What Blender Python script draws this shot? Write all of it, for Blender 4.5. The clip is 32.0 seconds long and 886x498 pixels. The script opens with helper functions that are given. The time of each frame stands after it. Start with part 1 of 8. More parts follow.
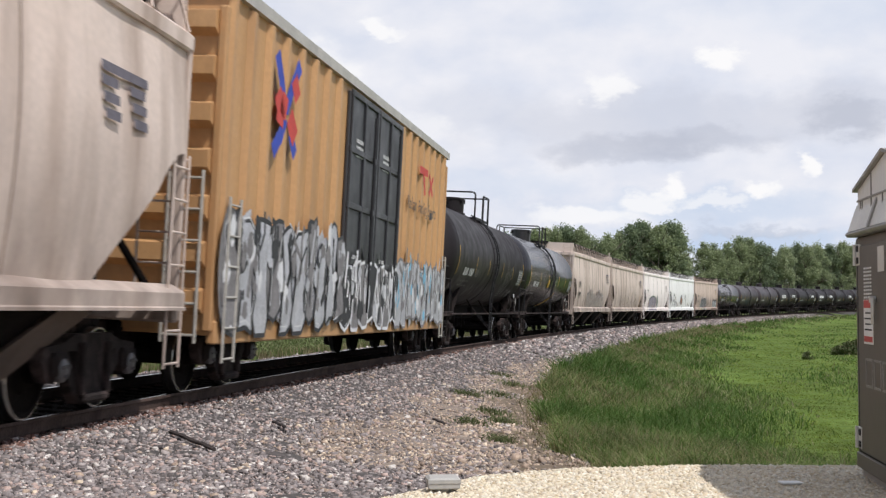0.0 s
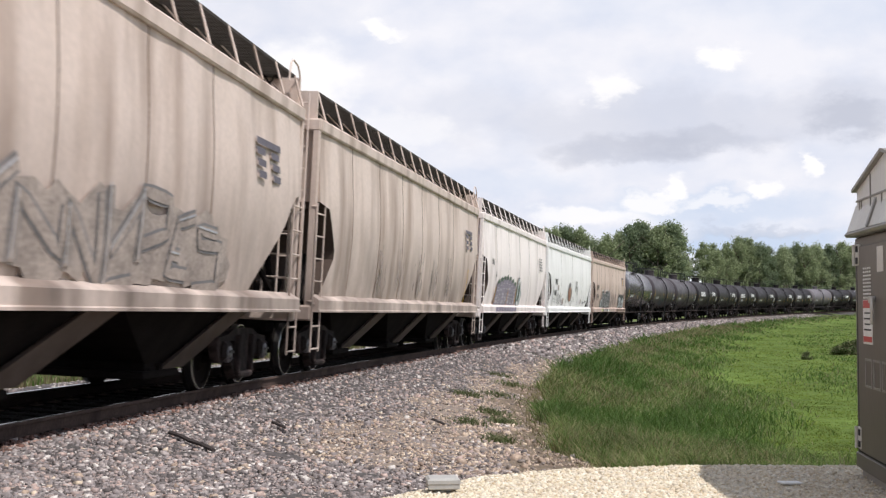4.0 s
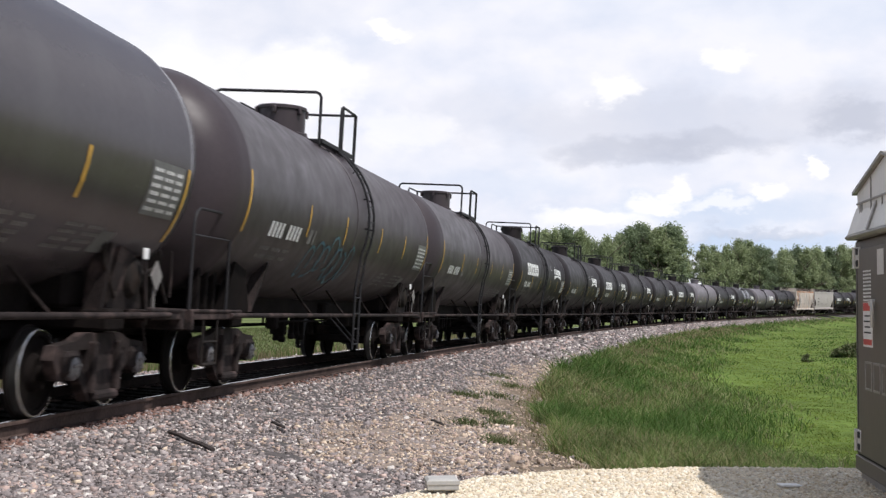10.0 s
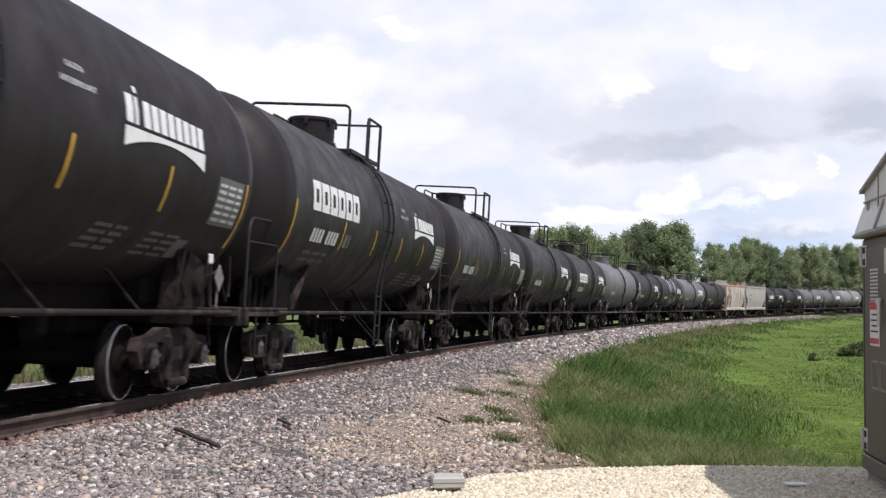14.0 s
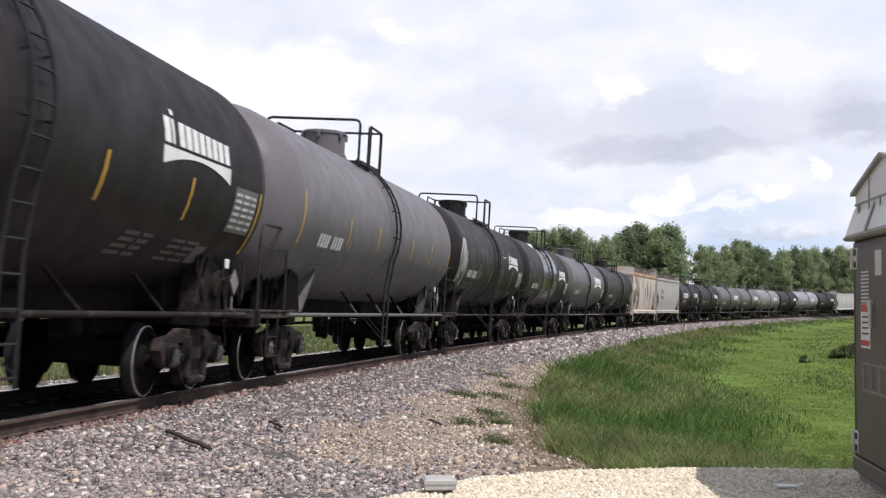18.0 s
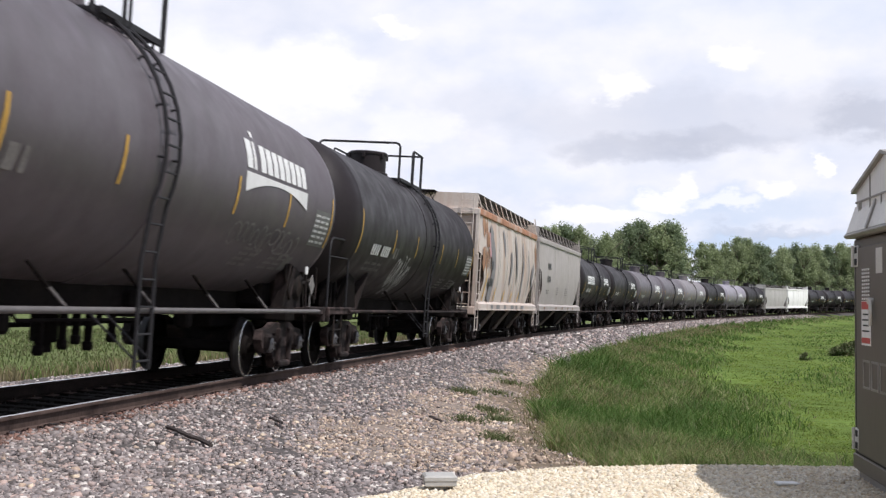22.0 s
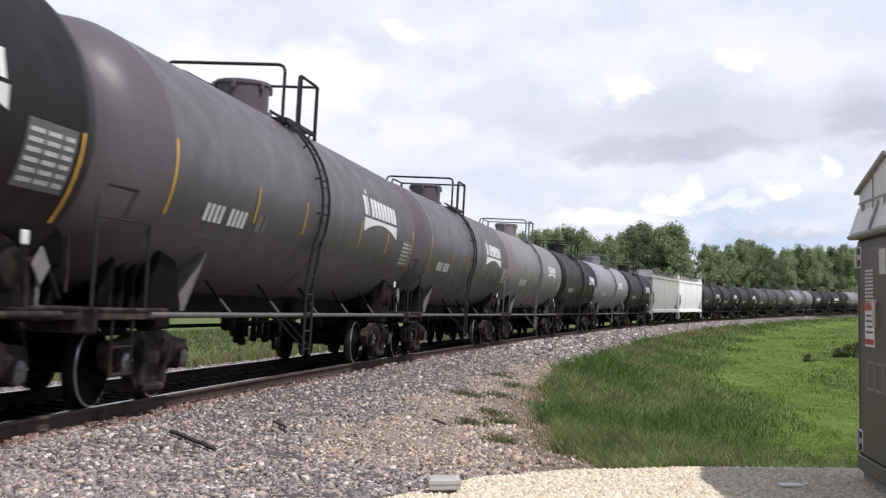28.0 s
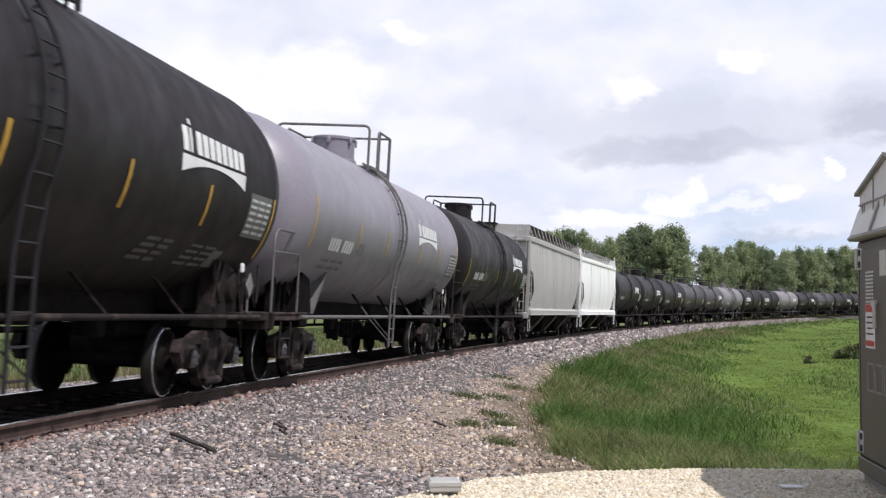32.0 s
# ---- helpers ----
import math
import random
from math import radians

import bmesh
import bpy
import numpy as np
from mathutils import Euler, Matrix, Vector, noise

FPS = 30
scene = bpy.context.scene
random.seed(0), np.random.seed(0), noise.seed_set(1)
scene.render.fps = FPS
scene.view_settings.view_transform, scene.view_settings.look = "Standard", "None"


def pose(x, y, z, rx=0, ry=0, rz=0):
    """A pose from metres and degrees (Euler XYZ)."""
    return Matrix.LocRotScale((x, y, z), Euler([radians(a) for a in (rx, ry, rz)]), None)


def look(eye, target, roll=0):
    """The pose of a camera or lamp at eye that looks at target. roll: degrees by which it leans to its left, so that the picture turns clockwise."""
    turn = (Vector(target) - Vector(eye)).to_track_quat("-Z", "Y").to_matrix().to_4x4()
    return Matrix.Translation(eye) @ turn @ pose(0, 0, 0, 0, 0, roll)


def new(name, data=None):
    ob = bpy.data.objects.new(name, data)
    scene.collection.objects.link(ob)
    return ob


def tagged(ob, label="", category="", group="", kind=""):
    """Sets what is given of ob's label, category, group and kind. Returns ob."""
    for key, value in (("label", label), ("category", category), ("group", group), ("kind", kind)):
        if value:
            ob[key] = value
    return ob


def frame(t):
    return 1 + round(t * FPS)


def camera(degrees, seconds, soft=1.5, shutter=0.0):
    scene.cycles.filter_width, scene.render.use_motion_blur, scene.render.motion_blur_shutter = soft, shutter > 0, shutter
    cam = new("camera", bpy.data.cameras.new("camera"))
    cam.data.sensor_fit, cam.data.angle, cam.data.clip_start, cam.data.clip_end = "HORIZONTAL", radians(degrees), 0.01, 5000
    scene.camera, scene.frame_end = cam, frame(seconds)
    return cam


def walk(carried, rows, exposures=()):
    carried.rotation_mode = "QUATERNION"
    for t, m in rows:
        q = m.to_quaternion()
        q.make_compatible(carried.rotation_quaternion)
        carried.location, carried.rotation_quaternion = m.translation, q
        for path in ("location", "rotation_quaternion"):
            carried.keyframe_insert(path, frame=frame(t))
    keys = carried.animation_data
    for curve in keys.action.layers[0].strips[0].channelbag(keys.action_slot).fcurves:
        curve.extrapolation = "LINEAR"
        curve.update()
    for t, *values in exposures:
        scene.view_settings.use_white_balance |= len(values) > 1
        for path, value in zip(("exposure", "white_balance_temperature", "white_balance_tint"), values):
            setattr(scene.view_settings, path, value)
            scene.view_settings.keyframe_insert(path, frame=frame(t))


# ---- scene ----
# A freight train on a gentle right-hand curve, seen from a stand beside a signal case.
# World: metres, the camera stands over the origin, z = 0 is the rail head where the track is nearest.
cam = camera(38.85, 32.0, soft=1.3, shutter=0.18)
EYE = (0.0, 0.0, 1.036)
# seconds, yaw, pitch, lean of the hand-held camera
CAMERA_TURNS = [
    (0, 0.000, 2.532, -0.00), (0.5, 0.007, 2.550, 0.03), (1, 0.013, 2.530, 0.01), (1.5, 0.002, 2.530, 0.04), (2, -0.006, 2.542, -0.01),
    (2.5, -0.019, 2.547, 0.04), (3, 0.008, 2.560, 0.02), (3.5, -0.027, 2.559, 0.05), (5.5, -0.018, 2.525, 0.03), (6, 0.001, 2.581, 0.05),
    (6.5, 0.030, 2.649, 0.05), (7, 0.006, 2.605, 0.04), (7.5, 0.007, 2.601, 0.03), (8, -0.012, 2.612, 0.05), (8.5, 0.012, 2.646, 0.08),
    (9, 0.001, 2.603, 0.02), (9.5, 0.026, 2.576, -0.08), (10, -0.027, 2.582, -0.24), (10.5, -0.024, 2.508, -0.24), (11, -0.079, 2.389, -0.06),
    (11.5, -0.112, 2.221, -0.06), (12, -0.064, 2.458, -0.20), (12.5, -0.035, 2.487, -0.23), (13, 0.019, 2.461, -0.24), (13.5, 0.240, 2.532, -0.19),
    (14, 0.257, 2.480, -0.37), (14.5, 0.078, 2.592, -0.34), (16.5, -0.407, 2.851, -0.39), (17, -0.179, 2.572, -0.45), (17.5, -0.096, 2.543, -0.42),
    (18, -0.119, 2.574, -0.40), (18.5, -0.146, 2.601, -0.42), (19, -0.149, 2.661, -0.49), (19.5, -0.196, 2.521, -0.42), (20, -0.199, 2.632, -0.30),
    (20.5, -0.220, 2.492, -0.34), (21, -0.117, 2.425, -0.48), (21.5, -0.119, 2.420, -0.44), (22, -0.089, 2.425, -0.51), (22.5, -0.047, 2.419, -0.38),
    (23, 0.041, 2.496, -0.40), (23.5, 0.076, 2.490, -0.35), (24, 0.038, 2.503, -0.37), (24.5, 0.042, 2.539, -0.30), (25, 0.069, 2.540, -0.33),
    (25.5, 0.033, 2.504, -0.36), (27.5, 0.065, 2.558, -0.29), (28, 0.053, 2.567, -0.25), (28.5, 0.080, 2.598, -0.29), (29, 0.114, 2.614, -0.31),
    (29.5, 0.095, 2.510, -0.37), (30, 0.069, 2.580, -0.26), (30.5, 0.049, 2.589, -0.24), (31, 0.033, 2.656, -0.26), (31.5, 0.039, 2.632, -0.28),
    (32, 0.069, 2.652, -0.20),
]
# seconds, stops, kelvin, tint of the camera's own exposure and white balance
EXPOSURES = [(0, -0.12, 6400, 11), (2, 0.0, 6450, 10), (3.5, 0.0, 6450, 11), (5.5, -0.26, 6400, 14), (7.2, -0.36, 6400, 14), (8.0, -0.1, 6400, 11), (8.5, -0.05, 6400, 11), (10, 0.03, 6400, 12),
             (14, 0.06, 6350, 12), (22.5, 0.05, 6350, 13), (24, -0.1, 6350, 15), (25, -0.14, 6350, 16), (27.5, 0.0, 6300, 13), (32, 0.03, 6300, 13)]
walk(cam, [(t, pose(*EYE, 90 + pitch, lean, yaw)) for t, yaw, pitch, lean in CAMERA_TURNS], exposures=EXPOSURES)

# ---------------------------------------------------------------- light
SUN_TO = Vector((0.45, -0.42, 1.0)).normalized()     # towards the sun: high, to the right and behind the camera
sun_data = bpy.data.lights.new("sun", "SUN")
sun_data.energy, sun_data.angle, sun_data.color = 4.0, radians(0.6), (1.0, 0.96, 0.9)
sun = new("sun", sun_data)
sun.matrix_world = look((0, 0, 60), Vector((0, 0, 60)) - SUN_TO)
scene.view_settings.exposure = 0.0


def links(tree, *pairs):
    for a, b in pairs:
        tree.links.new(a, b)


world = bpy.data.worlds.new("sky_world")
world.use_nodes = True
scene.world = world
wt = world.node_tree
wt.nodes.clear()
w_out = wt.nodes.new("ShaderNodeOutputWorld")
w_bg = wt.nodes.new("ShaderNodeBackground")
w_sky = wt.nodes.new("ShaderNodeTexSky")
w_sky.sky_type, w_sky.sun_disc = "NISHITA", False
w_sky.sun_elevation = math.asin(SUN_TO.z)
w_sky.sun_rotation = math.atan2(SUN_TO.x, SUN_TO.y)
# thin bright cloud spread over the whole sky
w_co = wt.nodes.new("ShaderNodeTexCoord")
w_map = wt.nodes.new("ShaderNodeMapping")
w_map.inputs["Scale"].default_value = (1.0, 1.0, 3.0)
w_noise = wt.nodes.new("ShaderNodeTexNoise")
w_noise.inputs["Scale"].default_value, w_noise.inputs["Detail"].default_value = 3.0, 6.0
w_ramp = wt.nodes.new("ShaderNodeValToRGB")
w_ramp.color_ramp.elements[0].position, w_ramp.color_ramp.elements[1].position = 0.28, 0.62
w_mix = wt.nodes.new("ShaderNodeMixRGB")
w_mix.inputs["Color2"].default_value = (7.6, 8.0, 8.8, 1)
links(wt, (w_co.outputs["Generated"], w_map.inputs["Vector"]), (w_map.outputs["Vector"], w_noise.inputs["Vector"]),
      (w_noise.outputs["Fac"], w_ramp.inputs["Fac"]), (w_ramp.outputs["Color"], w_mix.inputs["Fac"]),
      (w_sky.outputs["Color"], w_mix.inputs["Color1"]), (w_mix.outputs["Color"], w_bg.inputs["Color"]),
      (w_bg.outputs["Background"], w_out.inputs["Surface"]))
w_bg.inputs["Strength"].default_value = 0.1

# ---------------------------------------------------------------- the line of the track
# curvature (1/m) against the distance along the track, which grows away from the camera
CURVE_S = (-20, 20, 45, 75, 110, 150, 300)
CURVE_K = (0.00216, 0.00195, 0.00141, 0.00139, 0.00146, 0.00154, 0.00153)
S_MIN, S_MAX, S_STEP = -640.0, 1100.0, 0.5
LINE_S = np.arange(S_MIN, S_MAX + S_STEP, S_STEP)
LINE_K = np.interp(LINE_S, CURVE_S, CURVE_K)
_zero = int(np.argmin(abs(LINE_S)))


def running_sum(values):
    out = np.concatenate([[0.0], np.cumsum((values[1:] + values[:-1]) / 2 * S_STEP)])
    return out - out[_zero]


LINE_H = running_sum(LINE_K) + 0.11797                  # heading, from +y towards +x
LINE_X = running_sum(np.sin(LINE_H)) - 5.93957
LINE_Y = running_sum(np.cos(LINE_H)) + 4.54417
CANT = 0.0498                                           # the outer rail lies higher


def grade(s):
    k = np.clip(s, 0, 300) / 100
    return -0.78380 * k + 0.25132 * k * k


def on_line(s, d=0.0, z=0.0):
    """The world place at s along the track, d to its right, z above its rail heads, with the cant."""
    x, y, h = (float(np.interp(s, LINE_S, v)) for v in (LINE_X, LINE_Y, LINE_H))
    dd, zz = d * math.cos(CANT) + z * math.sin(CANT), z * math.cos(CANT) - d * math.sin(CANT)
    return Vector((x + dd * math.cos(h), y - dd * math.sin(h), zz + float(grade(s))))


def travelled(t):
    """How far the train has gone at t seconds, against where it stands at 13 s."""
    return 16.0496 * (t - 13) - 0.031160 * (t - 13) ** 2 + 0.0002014 * (t - 13) ** 3


def car_pose(middle, truck_span, t):
    """The pose of a car by its two trucks; its own +x points to the front, against the growth of s."""
    s = middle - travelled(t)
    a, b = on_line(s - truck_span / 2), on_line(s + truck_span / 2)
    fore = (a - b).normalized()
    h = float(np.interp(s, LINE_S, LINE_H))
    right = Vector((math.cos(h), -math.sin(h), 0))
    up = (Vector((0, 0, 1)) * math.cos(CANT) + right * math.sin(CANT))
    side = up.cross(fore).normalized()
    up = fore.cross(side)
    m = Matrix((fore, side, up)).transposed().to_4x4()
    m.translation = (a + b) / 2
    return m
# ---------------------------------------------------------------- materials
def paint(name, color, rough=0.5, metal=0.0, spread=0.15, scale=3.0, fine=40.0, bump=0.1, dirt=None, dirt_amount=0.0,
          stretch=(1, 1, 1), spec=0.5, per_piece=0.0):
    """A procedural surface: a base colour that varies at two scales, patches of dirt, fine relief."""
    m = bpy.data.materials.new(name)
    m.use_nodes = True
    t = m.node_tree
    b = t.nodes["Principled BSDF"]
    b.inputs["Roughness"].default_value, b.inputs["Metallic"].default_value = rough, metal
    b.inputs["Specular IOR Level"].default_value = spec
    co = t.nodes.new("ShaderNodeTexCoord")
    mp = t.nodes.new("ShaderNodeMapping")
    mp.inputs["Scale"].default_value = stretch
    big, small = t.nodes.new("ShaderNodeTexNoise"), t.nodes.new("ShaderNodeTexNoise")
    big.inputs["Scale"].default_value, big.inputs["Detail"].default_value = scale, 5
    small.inputs["Scale"].default_value, small.inputs["Detail"].default_value = fine, 3
    add = t.nodes.new("ShaderNodeMath")
    add.operation = "ADD"
    half = t.nodes.new("ShaderNodeMath")
    half.operation, half.inputs[1].default_value = "MULTIPLY", 0.5
    ramp = t.nodes.new("ShaderNodeValToRGB")
    lo = [c * (1 - spread) for c in color]
    hi = [min(1, c * (1 + spread)) for c in color]
    ramp.color_ramp.elements[0].color, ramp.color_ramp.elements[1].color = (*lo, 1), (*hi, 1)
    ramp.color_ramp.elements[0].position, ramp.color_ramp.elements[1].position = 0.34, 0.66
    links(t, (co.outputs["Object"], mp.inputs["Vector"]), (mp.outputs["Vector"], big.inputs["Vector"]),
          (mp.outputs["Vector"], small.inputs["Vector"]), (big.outputs["Fac"], add.inputs[0]), (small.outputs["Fac"], add.inputs[1]),
          (add.outputs[0], half.inputs[0]), (half.outputs[0], ramp.inputs["Fac"]))
    out = ramp.outputs["Color"]
    if dirt:
        dn = t.nodes.new("ShaderNodeTexNoise")
        dn.inputs["Scale"].default_value, dn.inputs["Detail"].default_value, dn.inputs["Distortion"].default_value = scale * 0.6, 8, 0.6
        dr = t.nodes.new("ShaderNodeValToRGB")
        dr.color_ramp.elements[0].position, dr.color_ramp.elements[1].position = 0.5, 0.72
        dr.color_ramp.elements[1].color = (dirt_amount, dirt_amount, dirt_amount, 1)
        mix = t.nodes.new("ShaderNodeMixRGB")
        mix.inputs["Color2"].default_value = (*dirt, 1)
        links(t, (mp.outputs["Vector"], dn.inputs["Vector"]), (dn.outputs["Fac"], dr.inputs["Fac"]),
              (dr.outputs["Color"], mix.inputs["Fac"]), (out, mix.inputs["Color1"]))
        out = mix.outputs["Color"]
    if per_piece:
        geo = t.nodes.new("ShaderNodeNewGeometry")
        rr = t.nodes.new("ShaderNodeMapRange")
        rr.inputs["To Min"].default_value, rr.inputs["To Max"].default_value = 1 - per_piece, 1 + per_piece
        hs = t.nodes.new("ShaderNodeHueSaturation")
        links(t, (geo.outputs["Random Per Island"], rr.inputs["Value"]), (rr.outputs["Result"], hs.inputs["Value"]),
              (out, hs.inputs["Color"]))
        out = hs.outputs["Color"]
    t.links.new(out, b.inputs["Base Color"])
    if bump:
        bp = t.nodes.new("ShaderNodeBump")
        bp.inputs["Strength"].default_value, bp.inputs["Distance"].default_value = bump, 0.02
        links(t, (half.outputs[0], bp.inputs["Height"]), (bp.outputs["Normal"], b.inputs["Normal"]))
    return m
# ---------------------------------------------------------------- building blocks
class Shape:
    """Vertices and faces of one mesh, put together from simple solids."""

    def __init__(self):
        self.v, self.f, self.m = [], [], []
        self.slot = 0

    def put(self, verts, faces):
        n = len(self.v)
        self.v += [tuple(p) for p in verts]
        self.f += [tuple(i + n for i in f) for f in faces]
        self.m += [self.slot] * len(faces)
        return self

    def box(self, c, size, turn=None, bevel=0.0):
        """A block with chamfered edges."""
        hx, hy, hz = (a / 2 for a in size)
        b = min(bevel, hx * 0.9, hy * 0.9, hz * 0.9)
        if b <= 0:
            vs = [(x * hx, y * hy, z * hz) for x in (-1, 1) for y in (-1, 1) for z in (-1, 1)]
            fs = [(0, 1, 3, 2), (4, 6, 7, 5), (0, 4, 5, 1), (2, 3, 7, 6), (0, 2, 6, 4), (1, 5, 7, 3)]
        else:
            bm = bmesh.new()
            bmesh.ops.create_cube(bm, size=2)
            for q in bm.verts:
                q.co = (q.co.x * hx, q.co.y * hy, q.co.z * hz)
            bmesh.ops.bevel(bm, geom=bm.edges[:], offset=b, segments=1, affect="EDGES")
            bm.verts.index_update()
            vs = [tuple(q.co) for q in bm.verts]
            fs = [tuple(q.index for q in f.verts) for f in bm.faces]
            bm.free()
        r = turn.to_3x3() if turn is not None else Matrix.Identity(3)
        c = Vector(c)
        return self.put([c + r @ Vector(p) for p in vs], fs)

    def rod(self, a, b, r, n=8, r2=None):
        """A round bar from a to b."""
        a, b = Vector(a), Vector(b)
        w = (b - a).normalized()
        u = w.orthogonal().normalized()
        q = w.cross(u)
        r2 = r if r2 is None else r2
        vs = []
        for c, rr in ((a, r), (b, r2)):
            vs += [c + (u * math.cos(k * math.tau / n) + q * math.sin(k * math.tau / n)) * rr for k in range(n)]
        fs = [(k, (k + 1) % n, n + (k + 1) % n, n + k) for k in range(n)]
        fs += [tuple(range(n - 1, -1, -1)), tuple(range(n, 2 * n))]
        return self.put(vs, fs)

    def pipe(self, points, r, n=6):
        """A bent round bar through the points."""
        pts = [Vector(p) for p in points]
        ways = [(pts[min(i + 1, len(pts) - 1)] - pts[max(i - 1, 0)]).normalized() for i in range(len(pts))]
        u = ways[0].orthogonal().normalized()
        vs = []
        for p, w in zip(pts, ways):
            u = (u - w * u.dot(w))
            u = u.normalized() if u.length > 1e-6 else w.orthogonal().normalized()
            q = w.cross(u)
            vs += [p + (u * math.cos(k * math.tau / n) + q * math.sin(k * math.tau / n)) * r for k in range(n)]
        fs = []
        for i in range(len(pts) - 1):
            fs += [(i * n + k, i * n + (k + 1) % n, (i + 1) * n + (k + 1) % n, (i + 1) * n + k) for k in range(n)]
        e = (len(pts) - 1) * n
        fs += [tuple(range(n - 1, -1, -1)), tuple(range(e, e + n))]
        return self.put(vs, fs)

    def turned(self, profile, n=32, axis="x", c=(0, 0, 0), caps=True):
        """A body of revolution: profile is (along, radius)."""
        vs = []
        for a, r in profile:
            for k in range(n):
                w = k * math.tau / n
                p = (a, r * math.cos(w), r * math.sin(w))
                p = p if axis == "x" else (p[1], p[0], p[2]) if axis == "y" else (p[1], p[2], p[0])
                vs.append((p[0] + c[0], p[1] + c[1], p[2] + c[2]))
        fs = []
        for i in range(len(profile) - 1):
            for k in range(n):
                q = (i * n + k, i * n + (k + 1) % n, (i + 1) * n + (k + 1) % n, (i + 1) * n + k)
                fs.append(q if axis == "y" else q[::-1])
        if caps:
            e = (len(profile) - 1) * n
            fs += [tuple(range(n)), tuple(range(e + n - 1, e - 1, -1))]
        return self.put(vs, fs)

    def loft(self, rings, closed=True, caps=True):
        """Skins a run of rings of equal count."""
        n = len(rings[0])
        vs = [p for ring in rings for p in ring]
        fs = []
        for i in range(len(rings) - 1):
            for k in range(n if closed else n - 1):
                fs.append((i * n + k, i * n + (k + 1) % n, (i + 1) * n + (k + 1) % n, (i + 1) * n + k))
        if caps:
            e = (len(rings) - 1) * n
            fs += [tuple(range(n - 1, -1, -1)), tuple(range(e, e + n))]
        return self.put(vs, fs)

    def mesh(self, name, materials, smooth=False, angle=40):
        me = bpy.data.meshes.new(name)
        me.from_pydata(self.v, [], self.f)
        for q in materials if isinstance(materials, (list, tuple)) else [materials]:
            me.materials.append(q)
        me.polygons.foreach_set("material_index", self.m)
        if smooth:
            me.polygons.foreach_set("use_smooth", [True] * len(self.f))
            me.set_sharp_from_angle(angle=radians(angle))
        me.update()
        return me


MESHES = {}


def shared(key, make):
    """The mesh under this key, made once and shared by alike parts."""
    if key not in MESHES:
        MESHES[key] = make()
    return MESHES[key]


def part(name, me, parent, label="", at=(0, 0, 0)):
    """Links a mesh as one part under a thing or under another part."""
    ob = new(name, me)
    ob.parent = parent
    ob.location = at
    return tagged(ob, label, kind="stuff" if name in ("lettering", "door_lettering", "label_print", "stencil") else "")


def part_pieces(name, sh, mats, parent, label=""):
    """Every loose piece of a shape becomes a part of its own."""
    root = list(range(len(sh.v)))

    def find(a):
        while root[a] != a:
            root[a] = root[root[a]]
            a = root[a]
        return a
    for f in sh.f:
        for q in f[1:]:
            root[find(q)] = find(f[0])
    heaps = {}
    for f, m in zip(sh.f, sh.m):
        heaps.setdefault(find(f[0]), []).append((f, m))
    for faces in heaps.values():
        piece, seen = Shape(), {}
        for f, m in faces:
            for q in f:
                if q not in seen:
                    seen[q] = len(piece.v)
                    piece.v.append(sh.v[q])
            piece.f.append(tuple(seen[q] for q in f))
            piece.m.append(m)
        part(name, piece.mesh(name, mats), parent, label)


def thing(name, label, category, group="", me=None):
    return tagged(new(name, me), label, category, group)


def smoothstep(a, b, x):
    k = np.clip((np.asarray(x, float) - a) / (b - a), 0, 1)
    return k * k * (3 - 2 * k)
# ---------------------------------------------------------------- the ground
COARSE = slice(0, len(LINE_S), 4)


def track_coords(x, y):
    """Distance along the track and to its right of places (arrays)."""
    x, y = np.asarray(x, float).ravel(), np.asarray(y, float).ravel()
    lx, ly, ls, lh = LINE_X[COARSE], LINE_Y[COARSE], LINE_S[COARSE], LINE_H[COARSE]
    s, d = np.empty(len(x)), np.empty(len(x))
    for i in range(0, len(x), 4000):
        j = slice(i, i + 4000)
        k = np.argmin((x[j, None] - lx) ** 2 + (y[j, None] - ly) ** 2, axis=1)
        ox, oy = x[j] - lx[k], y[j] - ly[k]
        s[j] = ls[k] + ox * np.sin(lh[k]) + oy * np.cos(lh[k])
        d[j] = ox * np.cos(lh[k]) - oy * np.sin(lh[k])
    return s, d


def pad_mask(x, y):
    """1 on the gravel pad on which the signal case stands, 0 off it."""
    edge = np.interp(x, (-1.2, -0.4, 0.35, 1.2, 2.6, 9.0), (9.5, 10.7, 11.95, 12.5, 12.8, 12.6))
    return smoothstep(0.5, -0.1, y - edge) * smoothstep(-2.0, -1.0, x)


def ground_height(x, y):
    x, y = np.asarray(x, float).ravel(), np.asarray(y, float).ravel()
    s, d = track_coords(x, y)
    g = grade(s)
    bed = np.interp(np.abs(d), (0.0, 0.66, 0.9, 2.0), (-0.2, -0.2, -0.155, -0.165)) - np.clip(d, -2.5, 2.5) * CANT
    right = np.interp(d, (1.5, 2.2, 4.6, 7.0, 9.5, 16, 40, 120), (-0.235, -0.37, -0.78, -1.15, -1.45, -1.5, -1.2, -0.9))
    near = np.interp(d, (1.5, 2.2, 4.6, 6.0, 12), (-0.235, -0.35, -0.6, -0.66, -0.68))
    w = smoothstep(22.0, 8.0, s)
    right = right * (1 - w) + near * w
    left = np.interp(-d, (1.5, 2.5, 3.2, 4.8, 7.0, 30, 120), (-0.17, -0.27, -0.3, -0.41, -0.7, -0.8, -0.8))
    z = np.where(d > 1.5, right, np.where(d < -1.5, left, bed))
    z = z + g * np.exp(-np.maximum(np.abs(d) - 6, 0) / 60)
    pad = pad_mask(x, y)
    z = z * (1 - pad) + pad * -0.6
    return z
